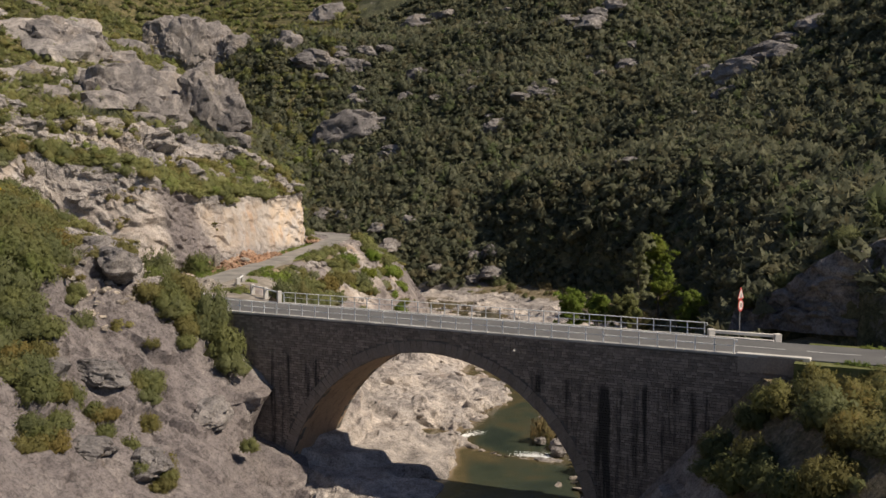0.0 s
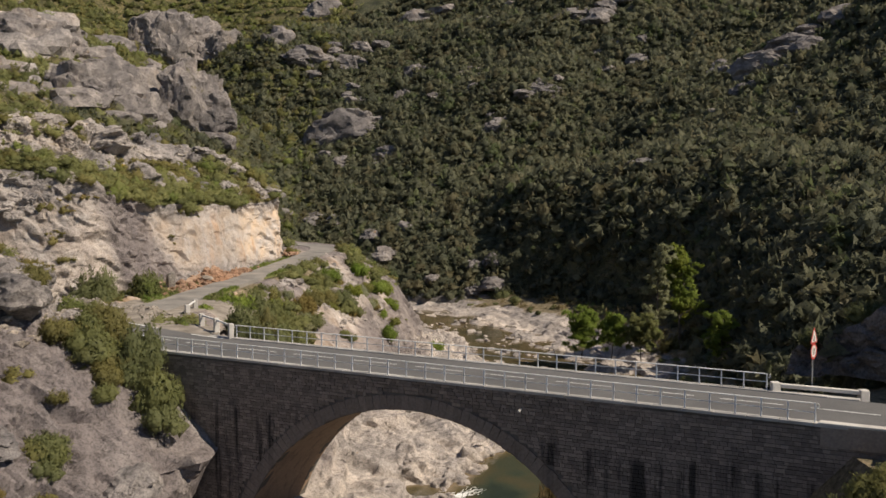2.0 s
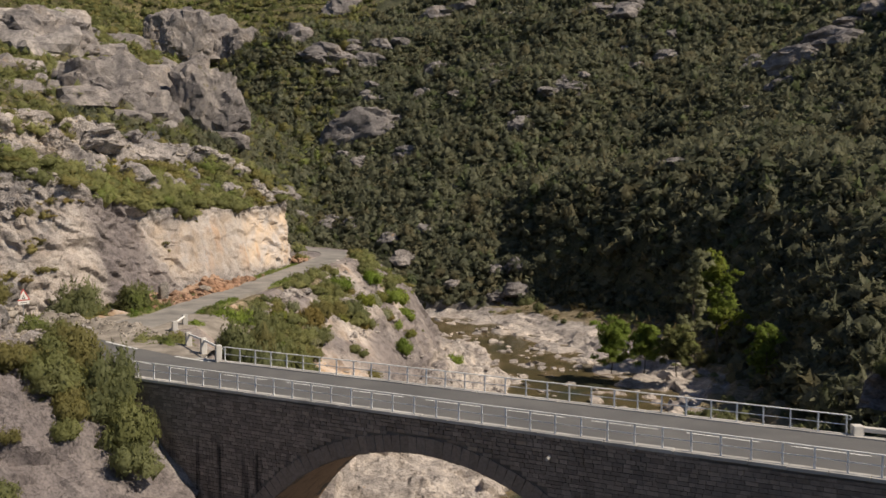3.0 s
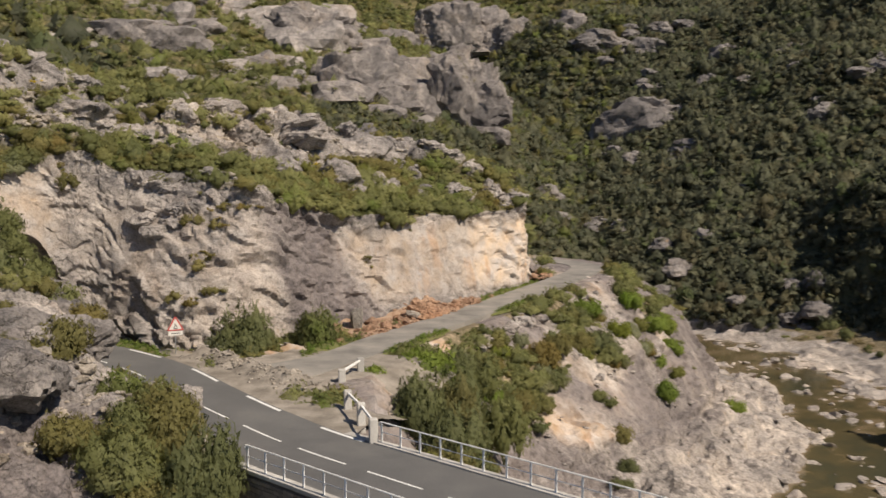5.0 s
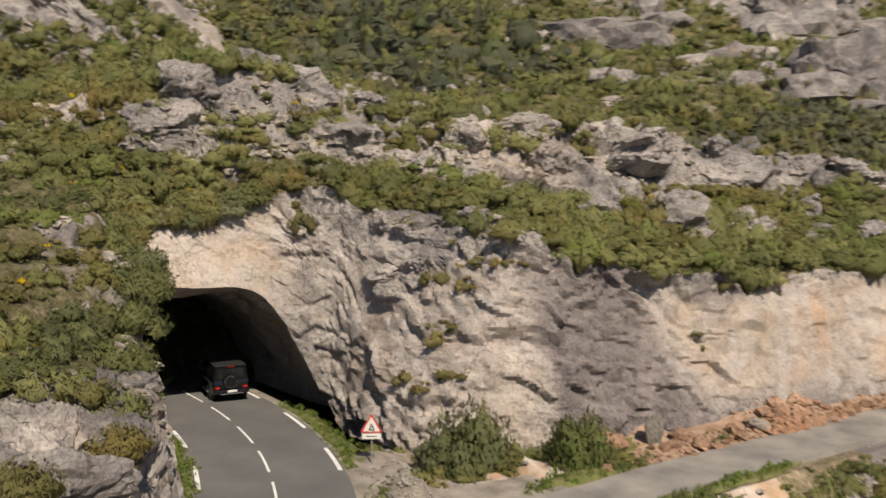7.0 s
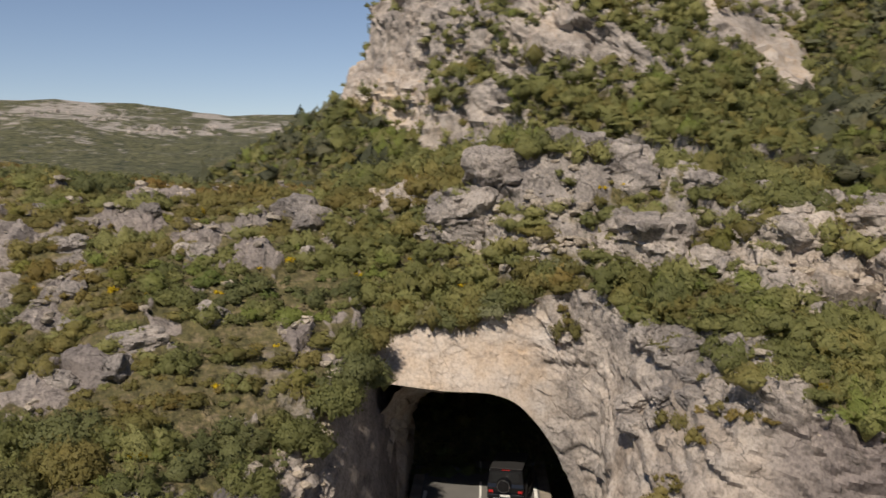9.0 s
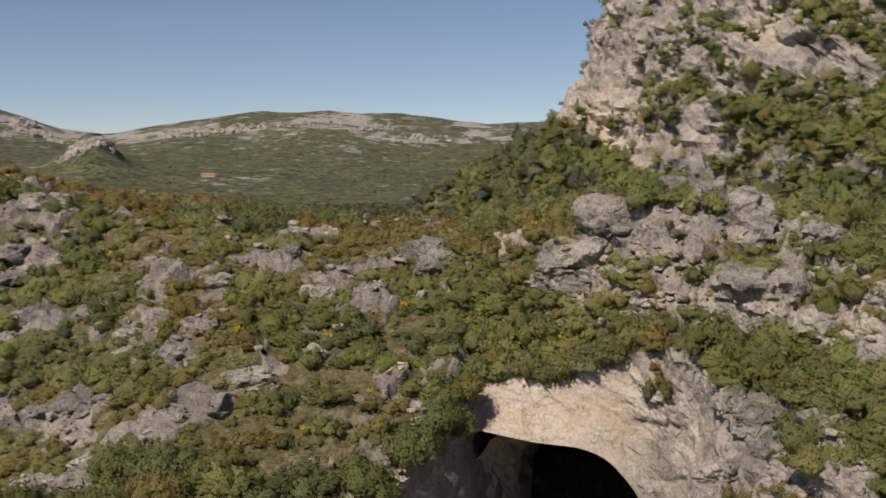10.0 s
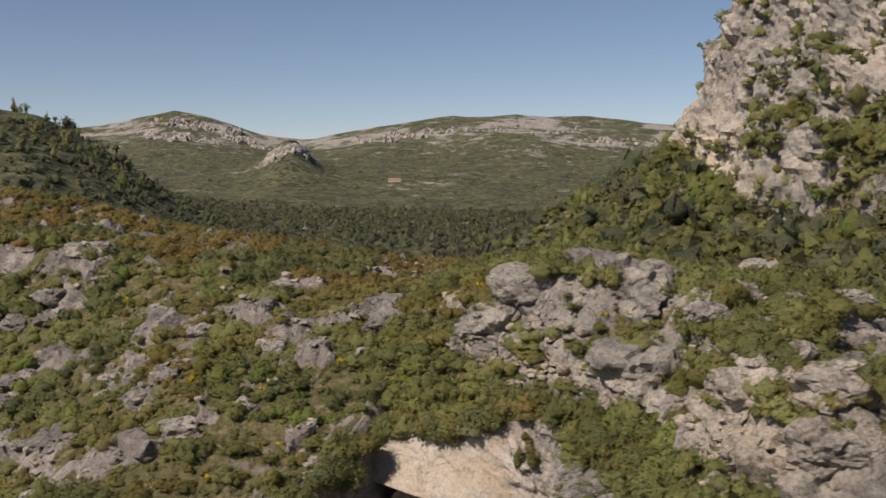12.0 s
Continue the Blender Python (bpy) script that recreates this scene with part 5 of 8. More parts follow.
# squared stones of the face, laid in courses
stone_meshes = []
for s in range(6):
    bm = box(1, 1, 1, (0, 0, 0), 0.0)
    for vtx in bm.verts:
        vtx.co += Vector((rng.uniform(-0.03, 0.03), rng.uniform(-0.10, 0.10), rng.uniform(-0.05, 0.05)))
    bmesh.ops.bevel(bm, geom=[e for e in bm.edges if all(w.co.y < 0 for w in e.verts)], offset=0.06, segments=1, affect="EDGES")
    me = bpy.data.meshes.new("stone")
    bm.to_mesh(me)
    bm.free()
    me.materials.append(M_STONE)
    stone_meshes.append(me)
ring = 0.8
bv, bf, count = [], [], 0
for side in (0, 1):
    z = -11.5
    while z < 2.9:
        h = rng.uniform(0.15, 0.23)
        u = -2.8 + rng.uniform(0, 0.4)
        while u < LENGTH - 0.1:
            w = min(rng.uniform(0.2, 0.52), LENGTH - u)
            uc, zc = u + w / 2, z + h / 2
            dist = math.hypot(uc - ARCH_U, zc - ARCH_Z)
            clear = (zc < ARCH_Z and abs(uc - ARCH_U) > ARCH_R + ring) or (zc >= ARCH_Z and dist > ARCH_R + ring + 0.12)
            if clear and zc + h / 2 < deck(uc) - 0.06:
                vv = 0.05 if side == 0 else WIDTH - 0.05
                m = Matrix.Translation(on_bridge(uc, vv + rng.uniform(-0.012, 0.012), zc)) @ ROT @ Matrix.Diagonal((w - 0.018, 0.2, h - 0.018, 1))
                if side == 0 and count < 290 and 10 < uc < 28 and zc > 1.7:
                    piece("stone", stone_meshes[rng.integers(6)], bridge, m)
                    count += 1
                else:
                    n0 = len(bv) * 8
                    cs = []
                    for sx, sy, sz in ((-1, -1, -1), (1, -1, -1), (1, 1, -1), (-1, 1, -1), (-1, -1, 1), (1, -1, 1), (1, 1, 1), (-1, 1, 1)):
                        q = m @ Vector((0.5 * sx, 0.5 * sy + rng.uniform(-0.06, 0.06), 0.5 * sz))
                        cs.append(tuple(q))
                    bv.append(cs)
                    bf += [(n0, n0 + 1, n0 + 5, n0 + 4), (n0 + 1, n0 + 2, n0 + 6, n0 + 5), (n0 + 2, n0 + 3, n0 + 7, n0 + 6), (n0 + 3, n0, n0 + 4, n0 + 7), (n0 + 4, n0 + 5, n0 + 6, n0 + 7), (n0 + 3, n0 + 2, n0 + 1, n0)]
            u += w
        z += h
ob = new("stonework", mesh_from("stonework", np.array(bv).reshape(-1, 3), bf, M_STONE))
ob.parent = bridge
tagged(ob, kind="stuff")
# arch stones round the opening
ring_meshes = []
for me in stone_meshes:
    me = me.copy()
    me.materials.clear()
    me.materials.append(M_RING)
    ring_meshes.append(me)
for side in (0, 1):
    k = 0
    for a in np.linspace(0.05, math.pi - 0.05, 84):
        rr = ARCH_R + ring / 2 + 0.02
        p = on_bridge(ARCH_U + rr * math.cos(a), 0.06 if side == 0 else WIDTH - 0.06, ARCH_Z + rr * math.sin(a))
        m = Matrix.Translation(p) @ ROT @ Matrix.Rotation(-(a - math.pi / 2), 4, "Y") @ Matrix.Diagonal((math.pi * rr / 85 - 0.004, 0.22, ring + rng.uniform(-0.05, 0.05), 1))
        piece("arch_stone", ring_meshes[rng.integers(6)], bridge, m)

# coping slabs along both edges
for side in (0, 1):
    u = -1.2
    while u < 38.2:
        w = 1.45
        vv = 0.14 if side == 0 else WIDTH - 0.14
        bm = box(w - 0.015, 0.44, 0.16, (0, 0, 0), 0.02)
        ob = part("coping", bm, M_COPING, bridge)
        ob.matrix_basis = Matrix.Translation(on_bridge(u + w / 2, vv + rng.uniform(-0.01, 0.01), deck(u) - 0.02 + rng.uniform(-0.008, 0.008))) @ ROT
        u += w
# solid parapet at the right-hand end
bm = bmesh.new()
box(3.9, 0.42, 1.0, on_bridge(40.2, 0.14, 2.35), 0.02, bm, ROT)
part("parapet", bm, M_STONE, bridge)
bm = bmesh.new()
box(4.05, 0.5, 0.12, on_bridge(40.2, 0.14, 2.88), 0.03, bm, ROT)
box(0.42, 0.55, 0.65, on_bridge(42.1, 0.14, 2.62), 0.04, bm, ROT)
part("parapet_cap", bm, M_CONCRETE, bridge, "whitewashed parapet cap")


spout = rod(on_bridge(24.0, 0.2, 2.0), on_bridge(24.0, -0.35, 1.93), 0.07, None, 10)
part("drain_spout", spout, M_COPING, bridge, "short pale drain spout in the bridge face")


def railing(v, u0, u1, base, step, name_label):
    rail = thing("railing", Matrix(), name_label, "railing", "bridge railings")
    n = int(round((u1 - u0) / step))
    post_mesh = None
    us = np.linspace(u0, u1, n + 1)
    for u in us:
        bm = box(0.065, 0.065, 0.88, (0, 0, 0.44), 0.01) if post_mesh is None else None
        if bm is not None:
            post = part("post", bm, M_RAIL, rail)
            post_mesh = post.data
        else:
            post = new("post", post_mesh)
            post.parent = rail
        post.matrix_basis = Matrix.Translation(on_bridge(u, v, base(u))) @ ROT
    for h, r in ((0.86, 0.030), (0.45, 0.020)):
        part("top_rail" if h > 0.6 else "mid_rail", rod(on_bridge(u0, v, base(u0) + h), on_bridge(u1, v, base(u1) + h), r), M_RAIL, rail)
    # curled ends
    for u, s in ((us[0], -1), (us[-1], 1)):
        bm = bmesh.new()
        prev = None
        for a in np.linspace(math.pi / 2, -math.pi / 2, 8):
            q = on_bridge(u + s * (0.08 + 0.09 * math.cos(a)), v, base(u) + 0.77 + 0.09 * math.sin(a))
            if prev is not None:
                rod(prev, q, 0.022, None, 6, bm)
            prev = q
        part("curl", bm, M_RAIL, rail)
    return rail


railing(0.12, 0.0, 38.0, lambda u: deck(u) + 0.03, 1.15, "thin white-painted steel railing with two rails along the bridge edge")
railing(WIDTH - 0.12, 1.0, 35.0, lambda u: deck(u) + 0.03, 1.15, "thin white-painted steel railing with two rails along the upstream edge")


def guard(points, h, label):
    """Stone posts with a thin white rail between each and the next."""
    wall = thing("guard_rail", Matrix(), label, "guard rail", "guard rails at the fork")
    for a, b in zip(points[:-1], points[1:]):
        a, b = Vector(a) + Vector((0, 0, h - 0.14)), Vector(b) + Vector((0, 0, h - 0.14))
        rot = (b - a).to_track_quat("X", "Z").to_matrix().to_4x4()
        part("rail", box((b - a).length, 0.10, 0.12, (a + b) / 2, 0.02, None, rot), M_RAIL, wall, "white-painted rail")
    for k, q in enumerate(points):
        part("stone_post", box(0.36, 0.36, h + 0.6, Vector(q) + Vector((0, 0, h / 2 - 0.3)), 0.05, None, Matrix.Rotation(0.5, 4, "Z")), M_COPING, wall)
    return wall


def kerb_wall(a, b, h, w, label):
    wall = thing("low_wall", Matrix(), label, "wall")
    a, b = Vector(a), Vector(b)
    rot = (b - a).to_track_quat("X", "Z").to_matrix().to_4x4()
    part("beam", box((b - a).length, w, 0.2, (a + b) / 2 + Vector((0, 0, h - 0.1)), 0.03, None, rot), M_CONCRETE, wall)
    for q in (a, b):
        part("block", box(w * 1.5, w * 1.5, h + 0.35, q + Vector((0, 0, (h - 0.25) / 2)), 0.04), M_CONCRETE, wall)
    return wall


guard([(-13.4, 79.9, 3.1), (-14.9, 82.2, 3.15), (-16.4, 84.2, 3.2)], 0.95, "weathered stone posts with a white rail at the bridge end")
guard([(-18.5, 88.3, 3.35), (-18.6, 91.0, 3.45)], 0.9, "two stone posts with a white rail beside the side road")
kerb_wall(on_bridge(35.4, 6.1, 2.85), on_bridge(39.5, 6.6, 2.75), 0.42, 0.3, "low whitewashed stone kerb wall at the road edge")


# ---- the car ----
def car(m):
    c = thing("car", m, "black boxy off-road car with a rear spare wheel", "car")
    bm = bmesh.new()
    # body side outline, swept across the width
    outline = [(-2.28, 0.52), (-2.30, 1.02), (-2.24, 1.20), (-2.18, 1.88), (-2.10, 1.95), (0.55, 1.95), (0.66, 1.90), (0.98, 1.24), (2.16, 1.16), (2.28, 1.06), (2.30, 0.55), (1.92, 0.42), (-1.95, 0.42)]
    rings = []
    for y, k in ((-0.90, 0.94), (-0.92, 1.0), (0.92, 1.0), (0.90, 0.94)):
        ring_v = []
        for x, z in outline:
            inset = 0.10 if z > 1.3 else 0.0
            ring_v.append(bm.verts.new((x * (1 if k == 1 else 0.99), math.copysign(abs(y) - inset * (z - 1.2) / 0.7, y), 0.42 + (z - 0.42) * (1 if k == 1 else 0.995))))
        rings.append(ring_v)
    n = len(outline)
    for a, b in zip(rings[:-1], rings[1:]):
        for i in range(n):
            bm.faces.new((a[i], a[(i + 1) % n], b[(i + 1) % n], b[i]))
    bm.faces.new(rings[0][::-1]), bm.faces.new(rings[-1])
    bmesh.ops.recalc_face_normals(bm, faces=bm.faces)
    bmesh.ops.bevel(bm, geom=[e for e in bm.edges if e.calc_face_angle(0) > 0.5], offset=0.03, segments=2, affect="EDGES")
    body = part("body", bm, M_CARPAINT, c)
    for s in (-1, 1):
        for x0, x1 in ((-2.05, -1.1), (-1.02, -0.12), (-0.04, 0.62)):
            bm = bmesh.new()
            lean = 0.38 if x1 > 0.5 else 0.0
            vs = [bm.verts.new((x, s * (0.925 - 0.10 * (z - 1.2) / 0.7), z)) for x, z in ((x0, 1.28), (x1 + lean * 0.45, 1.28), (x1 - lean * 0.25, 1.80), (x0, 1.80))]
            bm.faces.new(vs if s < 0 else vs[::-1])
            got = bmesh.ops.extrude_face_region(bm, geom=list(bm.faces))
            for w in got["geom"]:
                if isinstance(w, bmesh.types.BMVert):
                    w.co.y -= s * 0.02
            part("side_window", bm, M_GLASS, c)
        part("side_step", box(2.0, 0.12, 0.06, (-0.05, s * 0.98, 0.40), 0.02), M_CHROME, c)
        part("rub_strip", box(3.9, 0.03, 0.07, (-0.1, s * 0.925, 0.98), 0.01), M_TRIM, c)
        bm = box(0.10, 0.22, 0.16, (0.72, s * 1.03, 1.30), 0.03)
        part("mirror", bm, M_CARPAINT, c)
        part("tail_light", box(0.05, 0.22, 0.12, (-2.32, s * 0.74, 0.82), 0.015), M_REDLAMP, c)
        part("headlight", rod((2.26, s * 0.66, 0.98), (2.33, s * 0.66, 0.98), 0.12, None, 16), M_CHROME, c)
        for x in (-1.43, 1.43):
            bm = bmesh.new()
            for k in range(13):
                a, b = math.pi * k / 12, math.pi * (k + 1) / 12
                if k < 12:
                    rod((x + 0.47 * math.cos(a), s * 0.95, 0.44 + 0.47 * math.sin(a)), (x + 0.47 * math.cos(b), s * 0.95, 0.44 + 0.47 * math.sin(b)), 0.05, None, 6, bm)
            part("wheel_arch", bm, M_TRIM, c)
            wheel = thing("wheel", Matrix.Translation((x, s * 0.84, 0.40)), "", "")
            wheel.parent = c
            bm = bmesh.new()
            bmesh.ops.create_cone(bm, cap_ends=True, segments=28, radius1=0.40, radius2=0.40, depth=0.27, matrix=Matrix.Rotation(math.pi / 2, 4, "X"))
            bmesh.ops.bevel(bm, geom=list(bm.edges), offset=0.035, segments=2, affect="EDGES")
            part("tyre", bm, M_RUBBER, wheel)
            bm = bmesh.new()
            for q in range(5):
                a = 2 * math.pi * q / 5
                rod((0, s * 0.145, 0), (0.24 * math.cos(a), s * 0.14, 0.24 * math.sin(a)), 0.035, 0.028, 6, bm)
            bmesh.ops.create_cone(bm, cap_ends=True, segments=20, radius1=0.26, radius2=0.26, depth=0.02, matrix=Matrix.Translation((0, s * 0.13, 0)) @ Matrix.Rotation(math.pi / 2, 4, "X"))
            part("rim", bm, M_TRIM, wheel)
    bm = bmesh.new()
    vs = [bm.verts.new(q) for q in ((-2.225, -0.72, 1.30), (-2.225, 0.72, 1.30), (-2.19, 0.66, 1.80), (-2.19, -0.66, 1.80))]
    bm.faces.new(vs)
    got = bmesh.ops.extrude_face_region(bm, geom=list(bm.faces))
    for w in got["geom"]:
        if isinstance(w, bmesh.types.BMVert):
            w.co.x -= 0.03
    part("rear_window", bm, M_GLASS, c)
    bm = bmesh.new()
    vs = [bm.verts.new(q) for q in ((0.99, -0.74, 1.28), (0.99, 0.74, 1.28), (0.72, 0.68, 1.82), (0.72, -0.68, 1.82))]
    bm.faces.new(vs)
    part("windscreen", bm, M_GLASS, c)
    bm = bmesh.new()
    bmesh.ops.create_cone(bm, cap_ends=True, segments=32, radius1=0.38, radius2=0.36, depth=0.24, matrix=Matrix.Translation((-2.40, 0.08, 1.15)) @ Matrix.Rotation(-math.pi / 2, 4, "Y"))
    bmesh.ops.bevel(bm, geom=[e for e in bm.edges if e.calc_face_angle(0) > 0.8], offset=0.05, segments=3, affect="EDGES")
    spare = part("spare_wheel_cover", bm, M_CARPAINT, c, "round black spare wheel cover")
    bm = bmesh.new()
    bmesh.ops.create_cone(bm, cap_ends=True, segments=28, radius1=0.30, radius2=0.30, depth=0.012, matrix=Matrix.Translation((-2.525, 0.08, 1.15)) @ Matrix.Rotation(-math.pi / 2, 4, "Y"))
    part("cover_disc", bm, M_CARPAINT, spare)
    bm = bmesh.new()
    for k in range(24):
        a, b = 2 * math.pi * k / 24, 2 * math.pi * (k + 1) / 24
        rod((-2.528, 0.08 + 0.315 * math.cos(a), 1.15 + 0.315 * math.sin(a)), (-2.528, 0.08 + 0.315 * math.cos(b), 1.15 + 0.315 * math.sin(b)), 0.014, None, 6, bm)
    part("cover_ring", bm, M_CHROME, spare, "thin silver ring round the cover")
    part("bumper", box(0.22, 1.86, 0.22, (-2.36, 0, 0.62), 0.05), M_CARPAINT, c)
    part("bumper", box(0.22, 1.86, 0.24, (2.34, 0, 0.62), 0.05), M_CARPAINT, c)
    part("bumper_trim", box(0.05, 1.2, 0.05, (-2.46, 0, 0.52), 0.01), M_CHROME, c)
    part("number_plate", box(0.02, 0.5, 0.11, (-2.485, 0, 0.66), 0.003), M_PLATE, c, "white number plate")
    part("high_brake_light", box(0.03, 0.4, 0.03, (-2.19, 0, 1.90), 0.005), M_REDLAMP, c)
    part("roof_gutter", box(2.7, 1.66, 0.03, (-0.78, 0, 1.955), 0.01), M_TRIM, c)
    return c


CAR_AT = Vector((-45.2, 92.45, 4.40))
car(Matrix.Translation(CAR_AT) @ Vector((-0.96, 0.27, 0.03)).to_track_quat("X", "Z").to_matrix().to_4x4())


# ---- road signs ----
def disc(bm, pts, y, depth=0.012):
    vs = [bm.verts.new((x, y, z)) for x, z in pts]
    f0 = bm.faces.new(vs)
    got = bmesh.ops.extrude_face_region(bm, geom=[f0])
    for w in got["geom"]:
        if isinstance(w, bmesh.types.BMVert):
            w.co.y += depth
    bmesh.ops.recalc_face_normals(bm, faces=bm.faces)
    return bm


def tri(r, zc, round_n=5, rc=0.06):
    pts = []
    for k in range(3):
        a = math.pi / 2 + 2 * math.pi * k / 3
        cx, cz = (r - 2 * rc) * math.cos(a), zc + (r - 2 * rc) * math.sin(a)
        for j in range(round_n):
            b = a - math.pi / 3 + 2 * math.pi / 3 * j / (round_n - 1)
            pts.append((cx + rc * math.cos(b), cz + rc * math.sin(b)))
    return pts


def warning_sign(m, label, plate, ring_sign, low):
    s = thing("road_sign", m, label, "road sign", "road signs")
    top = low + 0.35
    part("pole", rod((0, 0.05, 0), (0, 0.05, top + 0.55), 0.035, None, 10), M_GALV, s)
    t = part("triangle", disc(bmesh.new(), tri(0.58, top + 0.28), 0.0), M_SIGNRED, s, "red-bordered warning triangle")
    part("triangle_face", disc(bmesh.new(), tri(0.43, top + 0.275, 5, 0.03), -0.004, 0.003), M_SIGNWHITE, t)
    bm = bmesh.new()
    for x, z, w, h, a in ((-0.06, 0.20, 0.05, 0.22, 0.5), (0.06, 0.24, 0.05, 0.2, -0.4), (0.02, 0.12, 0.2, 0.05, 0.2), (-0.02, 0.36, 0.06, 0.06, 0)):
        box(w, 0.003, h, (x, -0.0085, top + z), 0, bm, Matrix.Rotation(a, 4, "Y"))
    part("pictogram", bm, M_SIGNBLACK, t)
    if plate:
        p = part("plate", box(0.82, 0.012, 0.24, (0, 0, top - 0.16), 0.004), M_SIGNWHITE, s, "white plate with dark bars")
        part("bar", box(0.5, 0.003, 0.04, (0, -0.009, top - 0.16)), M_SIGNBLACK, p)
    if ring_sign:
        zc = top - 0.42
        circ = lambda r: [(r * math.cos(a), zc + r * math.sin(a)) for a in np.linspace(0, 2 * math.pi, 29)[:-1]]
        p = part("round_sign", disc(bmesh.new(), circ(0.42), 0.0), M_SIGNRED, s, "red-bordered round sign")
        part("round_face", disc(bmesh.new(), circ(0.31), -0.004, 0.003), M_SIGNWHITE, p)
        bm = box(0.07, 0.003, 0.32, (-0.09, -0.0085, zc))
        box(0.07, 0.003, 0.32, (0.10, -0.0085, zc), 0, bm)
        part("symbol", bm, M_SIGNBLACK, p)
    return s


warning_sign(Matrix.Translation((-30.15, 91.3, 3.95)) @ Matrix.Rotation(radians(48), 4, "Z"), "triangular warning sign with a white plate on a steel pole", True, False, 0.98)
warning_sign(Matrix.Translation((19.6, 64.3, 2.75)) @ Matrix.Rotation(radians(50), 4, "Z"), "triangular warning sign above a round sign on a steel pole", False, True, 2.2)


# ---- boulders ----
def boulder_mesh(seed, material, squash):
    bm = bmesh.new()
    bmesh.ops.create_icosphere(bm, subdivisions=3, radius=1.0)
    p = np.array([w.co[:] for w in bm.verts])
    r, e = facets(p * 1.1 + seed * 13.7, 0.95, seed)
    r2, _ = facets(p + seed * 5.1, 0.4, seed + 9)
    p = p * (1 + 0.34 * r + 0.10 * r2 + 0.12 * fbm(p + seed, 1.3, 3, seed))[:, None] * np.array(squash)
    for w, q in zip(bm.verts, p):
        w.co = q
    me = bpy.data.meshes.new("boulder")
    bm.to_mesh(me)
    bm.free()
    me.shade_smooth()
    me.set_sharp_from_angle(angle=0.55)
    me.materials.append(material)
    return me


def rubble_mesh(seed, material, squash):
    """An angular broken block."""
    r = np.random.default_rng(seed)
    p = r.standard_normal((16, 3))
    p /= np.linalg.norm(p, axis=1, keepdims=True)
    bm = bmesh.new()
    for q in p * r.uniform(0.75, 1.1, (16, 1)) * np.array(squash):
        bm.verts.new(q)
    bmesh.ops.convex_hull(bm, input=list(bm.verts))
    bmesh.ops.triangulate(bm, faces=list(bm.faces))
    me = bpy.data.meshes.new("boulder")
    bm.to_mesh(me)
    bm.free()
    me.materials.append(material)
    return me


rs = np.random.default_rng(77)
PALE = [boulder_mesh(k, M_PALE, (1.0, rs.uniform(0.7, 1.0), rs.uniform(0.55, 0.85))) for k in range(6)]
RUST = [rubble_mesh(k + 20, M_RUST, (1.0, rs.uniform(0.6, 1.0), rs.uniform(0.5, 0.9))) for k in range(7)]
GREYR = [rubble_mesh(k + 90, M_PALE, (1.0, 0.8, 0.6)) for k in range(4)]
BEDR = [rubble_mesh(k + 40, M_BED, (1.0, rs.uniform(0.6, 1.0), rs.uniform(0.3, 0.55))) for k in range(5)]


def height_on(sheet, x, y):
    q = SHEETS[sheet][0].reshape(-1, 3)
    k = np.argmin((q[:, 0] - x) ** 2 + (q[:, 1] - y) ** 2)
    return float(q[k, 2])


def boulder(me, x, y, z, r, label, group):
    ob = new("boulder", me)
    ob.matrix_basis = Matrix.LocRotScale((x, y, z), Euler((rs.uniform(-0.4, 0.4), rs.uniform(-0.4, 0.4), rs.uniform(0, 6.28))), (r, r, r))
    return tagged(ob, label, "boulder", group)


def rock_mass(kinds, places, name, label):
    """Far rocks in one mass. places: x, y, z, radius, height over radius."""
    vs, fs, n0 = [], [], 0
    for x, y, z, r, tall in places:
        me = kinds[0][int(rs.integers(len(kinds[0])))]
        v = np.empty(len(me.vertices) * 3)
        me.vertices.foreach_get("co", v)
        f = np.empty(len(me.polygons) * 3, np.int32)
        me.polygons.foreach_get("vertices", f)
        v, a = v.reshape(-1, 3), rs.uniform(0, 6.28)
        vs.append(np.column_stack([x + r * (v[:, 0] * math.cos(a) - v[:, 1] * math.sin(a)), y + r * (v[:, 0] * math.sin(a) + v[:, 1] * math.cos(a)), z + r * tall * v[:, 2]]))
        fs.append(f.reshape(-1, 3) + n0)
        n0 += len(v)
    return tagged(new(name, mesh_from(name, np.concatenate(vs), np.concatenate(fs), kinds[0][0].materials[0])), label, "rock", "", "stuff")


# fallen red stones at the foot of the cliff, and the tall pale one
ob = boulder(GREYR[1], -23.7, 102.5, 4.6, 0.8, "tall pale limestone boulder at the cliff foot", "")
ob.rotation_euler = (0.15, -0.2, 0.6)
ob.scale = (0.75, 0.6, 1.55)
boulder(RUST[2], -24.9, 100.9, 4.15, 0.9, "large rust-red boulder at the cliff foot", "fallen red stones")
boulder(RUST[5], -23.2, 103.8, 4.25, 0.7, "rust-red boulder leaning at the cliff foot", "fallen red stones")
boulder(PALE[3], -21.9, 108.6, 4.2, 0.5, "white limestone boulder on the red rubble", "")
